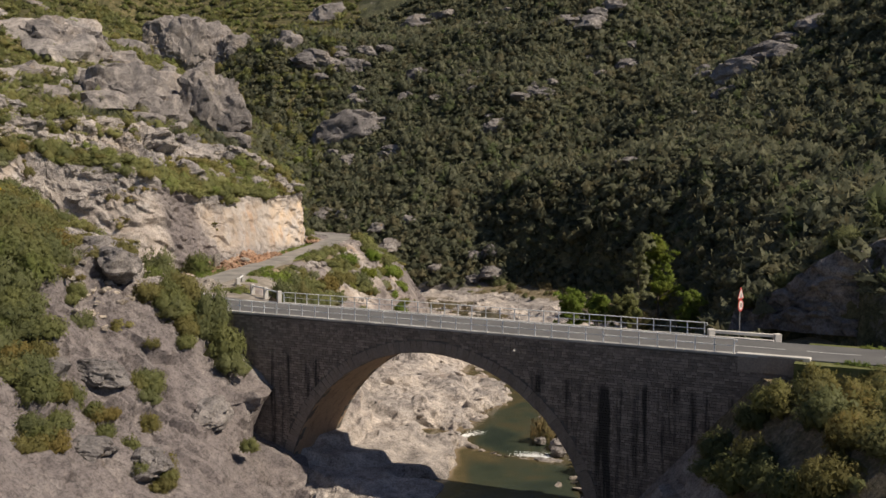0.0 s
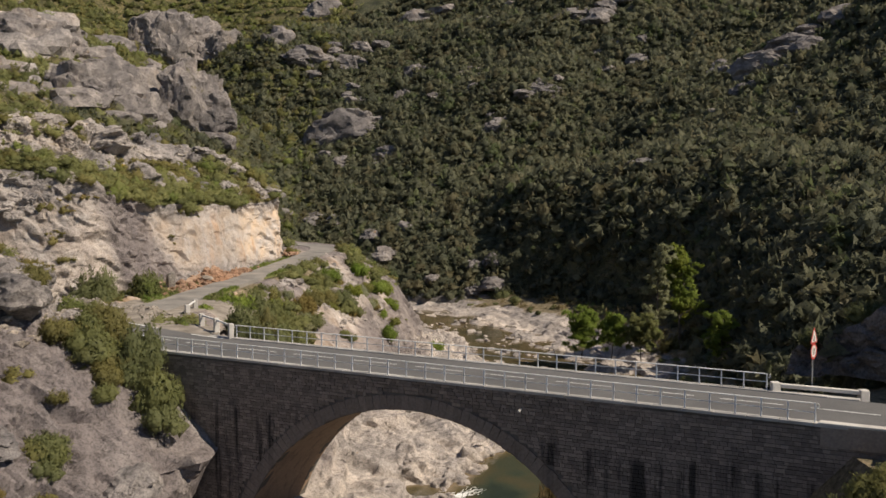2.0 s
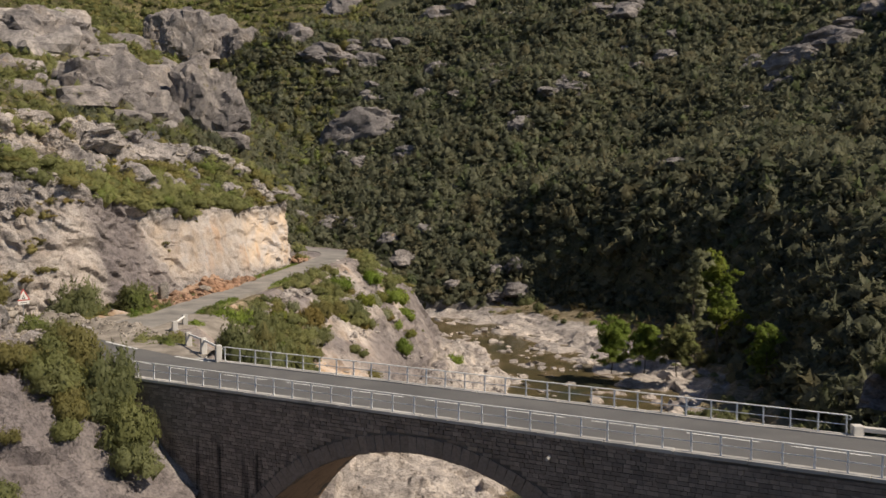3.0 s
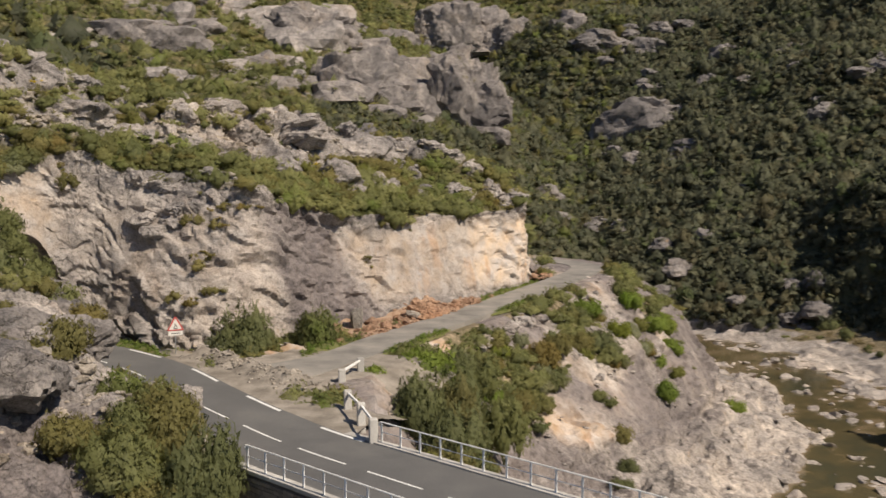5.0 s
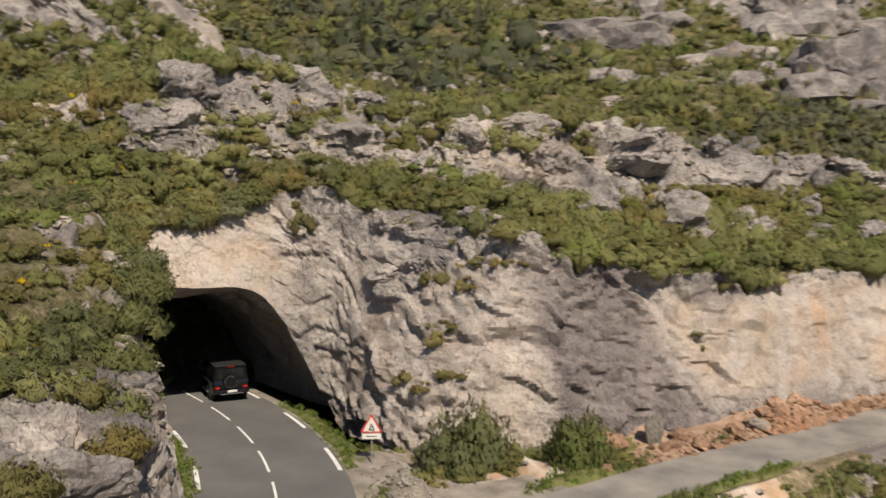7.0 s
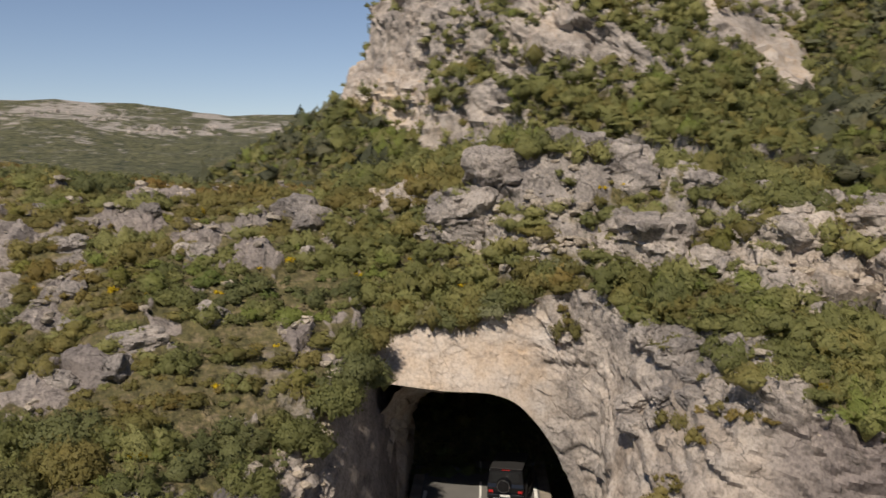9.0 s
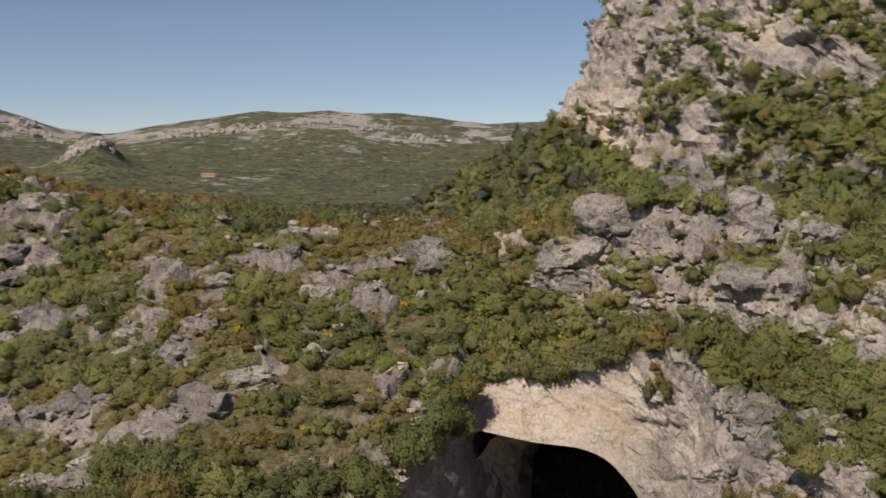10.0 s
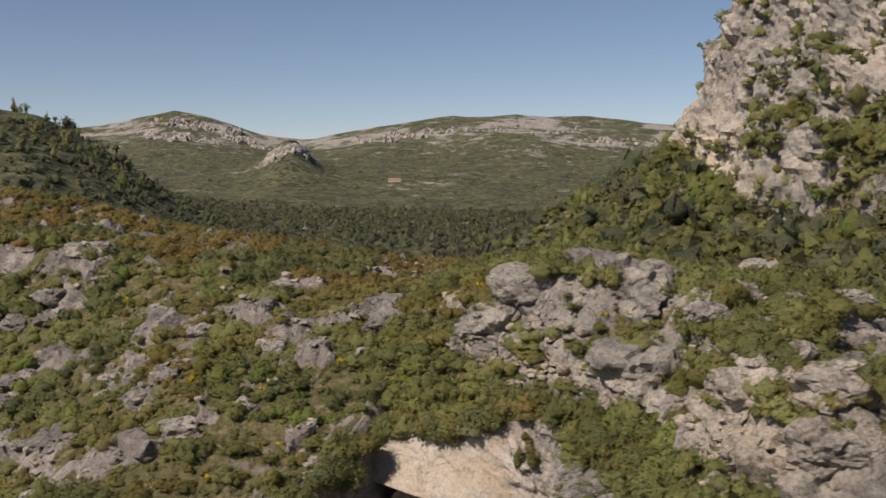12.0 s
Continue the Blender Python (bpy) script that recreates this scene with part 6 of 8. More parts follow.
# the heap of red rubble between cliff and road
hy_, ht = np.linspace(99.5, 121, 120), np.linspace(0, 1, 22)
foot_x = np.interp(hy_, [97.6, 103.7, 110.5, 119, 127], [-28.6, -25.9, -22.9, -20.6, -18.3])
road_x = np.interp(hy_, side_c[:230, 1], side_c[:230, 0]) - 1.5
road_z = np.interp(hy_, side_c[:230, 1], side_c[:230, 2])
crest_h = 0.85 * np.exp(-((hy_ - 111.2) / 3.4) ** 2) + 0.75 * np.exp(-((hy_ - 103.4) / 1.5) ** 2) + 0.35 * np.exp(-((hy_ - 117.5) / 2.0) ** 2)
HX = np.maximum(foot_x, road_x - 3.2)[:, None] * (1 - ht) + road_x[:, None] * ht
HP = np.stack([HX, np.repeat(hy_[:, None], 22, 1), np.zeros_like(HX)], 2).reshape(-1, 3)
HP[:, 2] = (road_z[:, None] - 0.10 + crest_h[:, None] * (1 - ht) ** 0.8).ravel() + 0.16 * fbm(HP, 1.1, 4, 71) * np.repeat(np.minimum(1, crest_h * 2), 22)
tagged(new("scree", mesh_from("scree", HP, grid_faces(120, 22)[:, ::-1], M_SCREE, True)), "heap of rust-red rubble and earth at the cliff foot", "scree", "", "structure")


def on_heap(x, y):
    return float(HP[np.argmin((HP[:, 0] - x) ** 2 + (HP[:, 1] - y) ** 2), 2])


gravel = []
for k in range(520):
    y = rs.choice([111.2, 110.0, 103.2, 117.5], p=[0.42, 0.33, 0.17, 0.08]) + rs.normal(0, 2.0 if k % 4 else 0.9)
    r_x = np.interp(y, hy_, road_x)
    x = r_x - abs(rs.normal(0, 1.0)) + 0.1
    if k % 5:
        gravel.append((x, y, on_heap(x, y) + 0.03, rs.uniform(0.07, 0.2), 1.0))
        continue
    r = rs.uniform(0.25, 0.55)
    boulder(RUST[k % 7], x, y, on_heap(x, y) + 0.3 * r, r, "rust-red broken limestone block fallen beside the side road", "fallen red stones")
rock_mass([RUST], gravel, "rubble", "small rust-red stones of the rubble heap")
for y0, spread_y, n, lo, hi, up in ((101.6, 0.5, 4, 0.4, 0.7, 0.1),):
    for k in range(n):
        y = y0 + rs.normal(0, spread_y)
        off = rs.uniform(-0.9, 0.9)
        x = np.interp(y, [97, 104, 111, 119, 128], [-25.9, -24.0, -21.3, -19.2, -17.2]) + off
        z = np.interp(y, [97, 119, 128], [3.55, 3.85, 4.2]) + up * max(0.0, 0.6 - off)
        boulder(RUST[k % 7], x, y, z, rs.uniform(lo, hi), "rust-red broken limestone block fallen beside the side road", "fallen red stones")
for k in range(16):
    boulder(RUST[k % 4], -17.8 + rs.uniform(-1, 0.8), 133 + rs.uniform(-2.5, 2.5), 4.75, rs.uniform(0.2, 0.5), "rust-red broken limestone block fallen at the bend", "fallen red stones")
# river boulders
for k in range(120):
    y = rs.uniform(96, 172)
    x = np.interp(y, [74, 92, 112, 129, 150, 172], [3.0, 4.5, 7.0, 12, 9, 2]) + rs.normal(0, 4.6)
    boulder(BEDR[k % 5], x, y, max(height_on(2, x, y), -9.4) + 0.05, rs.uniform(0.25, 1.1) ** 1.3, "pale water-worn boulder in the river bed", "river boulders")

gravel = []
for k in range(320):
    u = rs.uniform(0, 1)
    x, y = -28.6 + 9.4 * u + rs.normal(0, 0.55), 91.2 - 4.65 * u + rs.normal(0, 0.55)
    gravel.append((x, y, float(az[np.argmin((ap[:, 0] - x) ** 2 + (ap[:, 1] - y) ** 2)]) + 0.02, rs.uniform(0.05, 0.17), 1.0))
rock_mass([GREYR], gravel, "rubble", "small broken stones in the gravel heap at the fork")


def loose_stones(sheet, count, keep, lo, hi, material_set, label):
    """Small stones lying where the ground is bare."""
    q, v = SHEETS[sheet]
    level = np.abs(grid_normals(q)[..., 2]).ravel()
    q, v = q.reshape(-1, 3), v.ravel()
    q = q[(v < 0.55) & (level > 0.66) & keep(q[:, 0], q[:, 1], q[:, 2])]
    q = q[fbm(q, 0.3, 3, 95) > 0.0]
    q = q[rs.choice(len(q), count)]
    rock_mass([material_set], [(x + rs.uniform(-0.3, 0.3), y + rs.uniform(-0.3, 0.3), z, lo + (hi - lo) * rs.uniform(0, 1) ** 2.5, 0.8) for x, y, z in q], "loose_stones", label)


loose_stones(1, 2200, lambda x, y, z: (y > 48) & (z > 3), 0.10, 0.55, GREYR, "loose grey limestone stones among the scrub")
loose_stones(0, 1100, lambda x, y, z: (z > 11.5) & (x > -60) & ~((x > -41.8) & (y < 95.4)), 0.10, 0.6, GREYR, "loose grey limestone stones above the cliff")
loose_stones(2, 700, lambda x, y, z: (y > 78) & (y < 145) & (z > -8.8) & (x < 16), 0.10, 0.5, BEDR, "loose pale stones on the bank and the river bed")
for k in range(12):
    boulder(BEDR[k % 5], 10.2 + rs.normal(0, 0.8), rs.uniform(68, 92), -9.35, rs.uniform(0.4, 1.0), "pale water-worn boulder in the river bed", "river boulders")

# ---- rock outcrops that stand out of the slopes ----
def outcrop_mesh(seed, material, squash, cuts):
    bm = bmesh.new()
    bmesh.ops.create_icosphere(bm, subdivisions=cuts, radius=1.0)
    p = np.array([w.co[:] for w in bm.verts])
    q = p + seed * 17.3 + 0.25 * np.stack([fbm(p + seed, 1.5, 2, 5), fbm(p + seed, 1.5, 2, 6), fbm(p + seed, 1.5, 2, 7)], 1)
    r1, _ = facets(q, 0.9, seed, (1, 1, 0.9))
    r2, _ = blocks(q, 0.5, seed + 3, (1, 1, 0.85))
    r3, _ = blocks(q, 0.2, seed + 5, (1, 1, 0.7), 0.9, 0.2)
    p = p * np.maximum(0.94 + 0.36 * r1 + 0.20 * r2 + 0.08 * r3 + 0.10 * fbm(q, 1.2, 3, 9), 0.66 + 0.06 * r3)[:, None] * np.array(squash)
    for w, c in zip(bm.verts, p):
        w.co = c
    me = bpy.data.meshes.new("rock_outcrop")
    bm.to_mesh(me)
    bm.free()
    me.shade_smooth()
    me.set_sharp_from_angle(angle=0.4)
    me.materials.append(material)
    return me


def outcrop_set(seed, material, n):
    shapes = [(seed + k, material, (1.0, rs.uniform(0.65, 0.95), rs.uniform(0.5, 0.8))) for k in range(n)]
    return [[outcrop_mesh(*s, cuts) for s in shapes] for cuts in (4, 5, 3)]


OUT_GREY = outcrop_set(60, M_SLAB, 6)
OUT_PALE = outcrop_set(70, M_ROCK, 6)
OUT_MASSIF = outcrop_set(84, M_MASSIF, 4)


def outcrop(kinds, x, y, z, r, label, group, turn=None, tall=1.0):
    ob = new("rock_outcrop", kinds[1 if 1.9 < r and math.hypot(x + 20, y - 90) < 130 else 0][int(rs.integers(len(kinds[0])))])
    ob.matrix_basis = Matrix.LocRotScale((x, y, z), Euler((rs.uniform(-0.2, 0.2), rs.uniform(-0.2, 0.2), rs.uniform(0, 6.28) if turn is None else turn)), (r, r * rs.uniform(0.8, 1.1), r * tall * rs.uniform(0.85, 1.1)))
    return tagged(ob, label, "rock", group)


def cluster(kinds, sheet, x, y, spread_r, n, lo, hi, label, group, tall=1.0, sink=0.0):
    for _ in range(n):
        a, d = rs.uniform(0, 6.28), spread_r * math.sqrt(rs.uniform(0, 1))
        px, py, r = x + d * math.cos(a), y + d * math.sin(a), rs.uniform(lo, hi)
        outcrop(kinds, px, py, height_on(sheet, px, py) + (0.08 - sink) * r, r, label, group, None, tall)


# above the tunnel and along the upper band
cluster(OUT_PALE, 0, -47.5, 90.5, 2.2, 5, 1.6, 2.8, "grey limestone crag above the tunnel mouth", "rocks above the tunnel", 1.0, 0.35)
cluster(OUT_PALE, 0, -41.6, 97.4, 1.2, 3, 1.4, 2.2, "blocky grey limestone boulder above the tunnel mouth", "rocks above the tunnel", 1.0, 0.35)
cluster(OUT_PALE, 0, -43.4, 103, 1.8, 4, 0.7, 1.3, "small grey limestone rocks among the scrub", "rocks above the tunnel", 1.0, 0.35)
for x, y, n, r in ((-34.4, 97.4, 4, 0.95), (-32.0, 98.6, 4, 0.8), (-36.4, 109.5, 4, 1.5), (-34.0, 113.8, 3, 1.4), (-31, 119.8, 4, 1.3), (-27.4, 124.4, 4, 1.3), (-24, 127.4, 3, 1.1), (-39.6, 106, 3, 1.5)):
    cluster(OUT_PALE, 0, x, y, 1.6, max(2, n - 2), 0.6 * r, 1.3 * r, "grey limestone rocks along the upper cliff band", "rocks on the cliff band", 1.0, 0.3)
# the southern slope
for x, y, n, r in ((-55, 53, 2, 1.9), (-50.4, 53.6, 3, 1.6), (-39, 76.6, 2, 1.1), (-45.2, 75.4, 2, 1.0), (-38.2, 66, 3, 1.2), (-36.6, 73, 2, 0.9), (-35.4, 61.5, 3, 1.5), (-50.4, 80.5, 3, 1.5), (-48, 70, 2, 0.9),
                   (-46, 63, 2, 1.0), (-43, 58, 3, 1.1), (-51.5, 65.5, 4, 1.0), (-47, 81.8, 2, 1.1), (-41.5, 70.5, 2, 0.9), (-44, 66.5, 2, 0.8), (-52, 72, 3, 0.9), (-33.4, 69, 2, 1.1)):
    cluster(OUT_PALE if n == 2 else OUT_GREY, 1, x, y, 1.8, n, 0.6 * r, 1.25 * r, "grey weathered limestone outcrop in the scrub", "outcrops on the southern slope", 1.0, 0.15)
outcrop(OUT_PALE, -25.6, 78.9, 4.6, 1.2, "large grey boulder beside the road cutting", "", 0.4, 1.2)
outcrop(OUT_GREY, -23.5, 71.3, 7.0, 1.7, "stacked grey rock with orange lichen on the slope", "", 0.8, 1.25)
outcrop(OUT_PALE, -20.5, 76.7, 4.7, 1.15, "round grey boulder above the bridge end", "", 1.4, 1.3)
outcrop(OUT_GREY, -7.6, 58.5, -8.6, 3.0, "smooth grey rock dome by the river", "", 0.3, 0.9)
for x, y, r in ((-25.5, 76.5, 1.5), (-28, 78.6, 1.3), (-30.4, 80.2, 1.2), (-26.2, 73.8, 1.4), (-22.4, 62.6, 1.6), (-24.6, 60.4, 1.5), (-21.5, 57, 1.7), (-18.4, 59.5, 1.6), (-16.2, 67.5, 1.5)):
    outcrop(OUT_GREY, x, y, height_on(1, x, y) - 0.3 * r, 1.25 * r, "grey weathered limestone block on the slope", "outcrops on the southern slope")
# pale rocks along the outer edge of the side road and on the bank below it
for k in range(34):
    y = rs.uniform(92, 140)
    x = np.interp(y, [90, 95, 104, 111, 119, 128, 137], [-17.6, -18.2, -17.4, -16.2, -14.6, -12.8, -11.2]) + rs.uniform(0.1, 1.0) + (rs.uniform(0, 6) if k % 3 == 0 else 0)
    outcrop(OUT_PALE, x, y, height_on(2, x, y), rs.uniform(0.35, 0.9), "pale limestone rock on the road bank", "rocks on the road bank")
for k in range(7):
    outcrop(OUT_PALE, -20.4 + rs.uniform(-1.6, 1.2), 128.5 + rs.uniform(-2, 2.2), rs.uniform(11.4, 12.8), rs.uniform(0.9, 1.5), "grey rock at the cliff's corner", "rocks at the cliff corner")
for x, y, z, r in ((-29.8, 78.6, 8.2, 1.0), (-31.6, 80.2, 9.0, 0.8), (-27.4, 76.9, 7.8, 1.0), (-33.0, 78.4, 10.4, 0.9), (-24.2, 77.8, 5.0, 0.9), (-28.6, 80.0, 6.0, 0.7)):
    outcrop(OUT_PALE, x, y, z, r, "grey boulder above the road cutting", "rocks above the cutting")
for x, y, z, r, tall in ((-22.9, 77.6, 4.6, 1.35, 1.15), (-26.2, 75.8, 6.6, 1.4, 1.0), (-23.6, 75.6, 5.6, 1.2, 0.9), (-25.4, 74.0, 7.4, 1.3, 1.0), (-26.4, 77.2, 7.4, 1.1, 1.0), (-24.6, 77.2, 5.4, 1.0, 1.0), (-24.0, 73.4, 6.2, 1.1, 0.9)):
    outcrop(OUT_PALE, x, y, min(z, height_on(1, x, y) + 0.35 * r), r, "pale grey boulder stacked above the bridge end", "boulders above the bridge end", None, tall)
cluster(OUT_PALE, 0, -42.0, 99.0, 0.8, 2, 2.4, 3.2, "large grey limestone buttress beside the tunnel", "rocks above the tunnel", 1.0, 0.45)
cluster(OUT_PALE, 0, -46.6, 96.8, 1.2, 2, 2.2, 3.0, "large grey limestone buttress above the tunnel", "rocks above the tunnel", 1.0, 0.4)
for x, y, r in ((-34.6, 97.6, 1.5), (-36.2, 97.0, 1.1), (-35.8, 103.2, 1.3), (-33.0, 99.6, 1.2), (-37.6, 104.4, 1.4), (-39.0, 101.0, 1.0)):
    cluster(OUT_PALE, 0, x, y, 0.7, 2, 0.7 * r, 1.15 * r, "grey limestone blocks on the ledge", "rocks on the cliff band", 1.0, 0.3)
for x, y, r in ((-47.4, 105.4, 1.9), (-46.6, 109.0, 2.0), (-49.0, 103.4, 1.5), (-44.4, 102.0, 1.3), (-36.8, 107.6, 1.8), (-35.0, 108.6, 1.6), (-38.4, 110.0, 1.8), (-52.0, 100.0, 1.7), (-50.6, 107.0, 1.6)):
    cluster(OUT_PALE, 0, x, y, 1.1, 2, 0.75 * r, 1.2 * r, "pale grey limestone slabs above the cliff", "rocks on the cliff band", 0.95, 0.35)
for x, y, z, r in ((-25.6, 120, 12.4, 2.2), (-23.4, 124, 12.6, 2.1), (-21.4, 127, 12.4, 1.8), (-27.6, 116, 13.0, 2.2), (-29.6, 112, 14.0, 2.2), (-31.6, 108.2, 15.0, 2.2), (-30.6, 118.4, 16.4, 2.4), (-33.4, 113.6, 17.4, 2.4), (-27.6, 122.6, 15.2, 2.1)):
    outcrop(OUT_PALE, x, y, height_on(0, x, y) - 0.42 * r, 1.25 * r, "large grey limestone slab on the cliff's upper ledge", "slabs on the cliff ledge", None, 0.95)
# river side
for x, y, r in ((11.2, 63.4, 1.3), (12.6, 61.6, 1.5), (9.8, 65.2, 0.9), (13.8, 63.6, 1.2), (10.8, 60.4, 1.0)):
    outcrop(OUT_PALE, x, y, -8.9, r, "pale grey boulder at the foot of the bridge pier", "pier rocks")
for x, y, r in ((8.3, 82.0, 0.7), (9.6, 80.6, 0.8), (10.6, 82.2, 1.1), (11.4, 80.8, 1.2), (10.2, 84.4, 0.9), (11.6, 84.0, 1.2), (12.4, 82.2, 1.3), (9.4, 78.6, 0.7)):
    outcrop(OUT_PALE, x, y, -9.0, r, "pale grey boulder at the water's edge under the arch", "pier rocks")
# far hillside
def scatter(sheet, x, y, spread_r, n, lo, hi, sink):
    """Places for rocks round a spot: x, y, z, radius, height over radius."""
    out_p = []
    for _ in range(n):
        a, d, r = rs.uniform(0, 6.28), spread_r * math.sqrt(rs.uniform(0, 1)), rs.uniform(lo, hi)
        px, py = x + d * math.cos(a), y + d * math.sin(a)
        out_p.append((px, py, height_on(sheet, px, py) + (0.08 - sink) * r, r, 0.95))
    return out_p


far_rocks = []
for x, y, n, r, s in ((-22, 258, 3, 3.5, 8), (22, 248, 3, 3.0, 6), (55.6, 213.6, 1, 2.2, 0.5), (35.5, 189, 2, 3.0, 3), (-29, 226, 5, 3.2, 9),
                      (-10, 205, 7, 2.6, 11), (4, 195, 6, 2.6, 8), (76, 224, 4, 4.5, 8), (66, 218, 4, 3.0, 7), (-23, 279, 4, 3.5, 5), (10.5, 242, 3, 3.0, 5), (63, 239, 3, 3.5, 5), (16, 297, 4, 4.5, 6), (-31, 300, 7, 3.5, 16), (-3, 330, 6, 6.0, 14), (45, 261, 4, 4.0, 7), (43, 279, 3, 5.0, 6), (5, 262, 4, 2.6, 9)):
    far_rocks += scatter(3, x, y, s, n, 0.65 * r, 1.15 * r, 0.25)
rock_mass([OUT_GREY[2]], far_rocks, "rock_outcrops", "small grey limestone outcrops on the wooded hillside")
far_rocks = []
# the massif's bands
for x, y, n, r, s in ((-80, 204, 4, 5.0, 12), (-84, 226, 6, 8.0, 12), (-100, 240, 5, 8.0, 12), (-58, 214, 3, 4.0, 5), (-72, 232, 3, 4.5, 6), (-62, 250, 3, 6.0, 5), (-88, 182, 5, 3.6, 9), (-96, 214, 5, 4.5, 10), (-113, 190, 5, 3.5, 10), (-112, 160, 5, 3.0, 9), (-128, 172, 5, 3.5, 10),
                      (-100, 145, 6, 2.6, 9), (-84, 160, 5, 2.6, 9), (-120, 140, 5, 3.0, 8), (-78, 120, 5, 2.0, 9), (-92, 110, 6, 2.2, 10), (-118, 232, 5, 5.0, 12), (-92, 262, 4, 6.0, 10), (-64, 300, 3, 6.0, 7), (-108, 102, 5, 2.2, 10), (-130, 96, 5, 2.2, 8)):
    far_rocks += scatter(3, x, y, s, max(2, n - 1), 0.7 * r, 1.35 * r, 0.48)
rock_mass([OUT_PALE[2]], far_rocks, "rock_outcrops", "grey limestone outcrops on the scrubby massif")

# the large rock bodies that stand out of the slopes: x, y, z, half width, half depth, half height, turn
MASSIF_ROCKS = [(-68, 210, 33.0, 11.0, 8.8, 7.8, 0.39), (-82, 201, 30.2, 11.9, 9.5, 5.7, 0.49), (-53, 224, 34.3, 7.6, 6.1, 6.0, 0.29), (-106, 209, 44.0, 12.7, 10.1, 3.7, 0.57), (-78, 328, 60.9, 10.4, 8.3, 7.2, 0.27), (-91, 324, 63.4, 5.5, 4.4, 4.8, 0.32), (-90, 231, 47.3, 10.1, 8.1, 4.6, 0.37), (-81, 316, 62.5, 6.8, 5.5, 7.6, 0.25), (-66, 320, 56.4, 6.5, 5.2, 5.7, 0.20), (-68, 224, 34.3, 10.1, 8.1, 6.8, 0.30)]
HILL_ROCKS = [(-21, 261, 29.7, 9.9, 8.0, 5.7, 0.08), (-9, 246, 20.8, 6.8, 5.4, 3.7, 0.04), (-28, 260, 26.7, 6.0, 4.8, 3.9, 0.11), (-10, 274, 36.0, 3.8, 3.0, 5.1, 0.04), (-37, 293, 49.2, 7.2, 5.8, 3.4, 0.13), (-26, 293, 47.1, 6.1, 4.9, 3.1, 0.09), (-6, 283, 43.9, 4.6, 3.7, 3.3, 0.02), (10, 271, 42.2, 7.2, 5.8, 2.4, -0.04), (22, 247, 35.1, 5.4, 4.4, 2.0, -0.09), (15, 240, 27.0, 6.9, 5.5, 4.2, -0.06), (33, 180, 5.6, 3.6, 2.0, 2.4, -0.19)]
GULLY_ROCKS = [(76, 221, 43.1, 8.7, 6.9, 2.7, -0.33), (47, 264, 47.7, 8.4, 6.7, 2.3, -0.18), (-39, 371, 75.3, 10.9, 8.7, 5.7, 0.10), (37, 278, 58.5, 7.5, 6.0, 2.9, -0.13), (-25, 226, 5.2, 5.5, 4.4, 1.8, 0.11), (-12, 214, -3.9, 7.4, 5.9, 2.7, 0.05), (4, 204, -3.7, 7.1, 5.7, 3.1, -0.02), (29, 182, -1.3, 5.3, 4.3, 2.8, -0.16), (68, 220, 38.9, 8.0, 6.4, 2.9, -0.30)]
for rocks, kinds, label, group in ((MASSIF_ROCKS, OUT_MASSIF, "large sloping limestone slab on the scrubby massif", "massif slabs"), (HILL_ROCKS, OUT_GREY, "jointed grey limestone buttress on the wooded hillside", "hillside buttresses"),
                                   (GULLY_ROCKS, OUT_GREY, "grey limestone rock face among the hillside scrub", "hillside faces")):
    for k, (x, y, z, w, d, h, turn) in enumerate(rocks):
        for dx, dz, f_ in ((0.0, 0.0, 1.0), (0.55 * (-1) ** k, -0.35, 0.72)):
            ob = new("rock_outcrop", kinds[1][(k + int(10 * dz)) % len(kinds[1])])
            px, py, pz = x + dx * w * math.cos(turn) + 0.4 * w * math.sin(-turn) * f_, y + dx * w * math.sin(turn) + 0.4 * d * f_, z + dz * h - 0.75 * h
            ob.matrix_basis = Matrix.LocRotScale((px, py, pz), Euler((rs.uniform(-0.12, 0.12), rs.uniform(-0.2, 0.2), turn + rs.uniform(-0.3, 0.3))), (1.05 * w * f_, d * f_, 2.0 * h * f_))
            tagged(ob, label, "rock", group)

slabs = []
for k in range(34):
    x, y = rs.uniform(-112, -46), rs.uniform(188, 345)
    r = rs.uniform(3.5, 8.0)
    slabs.append((x, y, height_on(3, x, y) - 0.15 * r, r, rs.uniform(0.55, 0.9)))
rock_mass([OUT_MASSIF[2]], slabs, "rock_outcrops", "weathered limestone slabs in steps up the massif")

# white water over the sill
for k in range(44):
    x = 0.4 + 8.6 * (k + rs.uniform(-0.4, 0.4)) / 43
    ob = boulder(BEDR[k % 5], x, float(np.interp(x, SILL_X, SILL_Y)) + rs.normal(0, 0.18), -9.46 + rs.uniform(-0.03, 0.07), rs.uniform(0.25, 0.62), "low wet rock in the sill across the river", "river sill")
    ob.matrix_basis = ob.matrix_basis @ Matrix.Diagonal((1.0, 1.0, 0.45, 1.0))


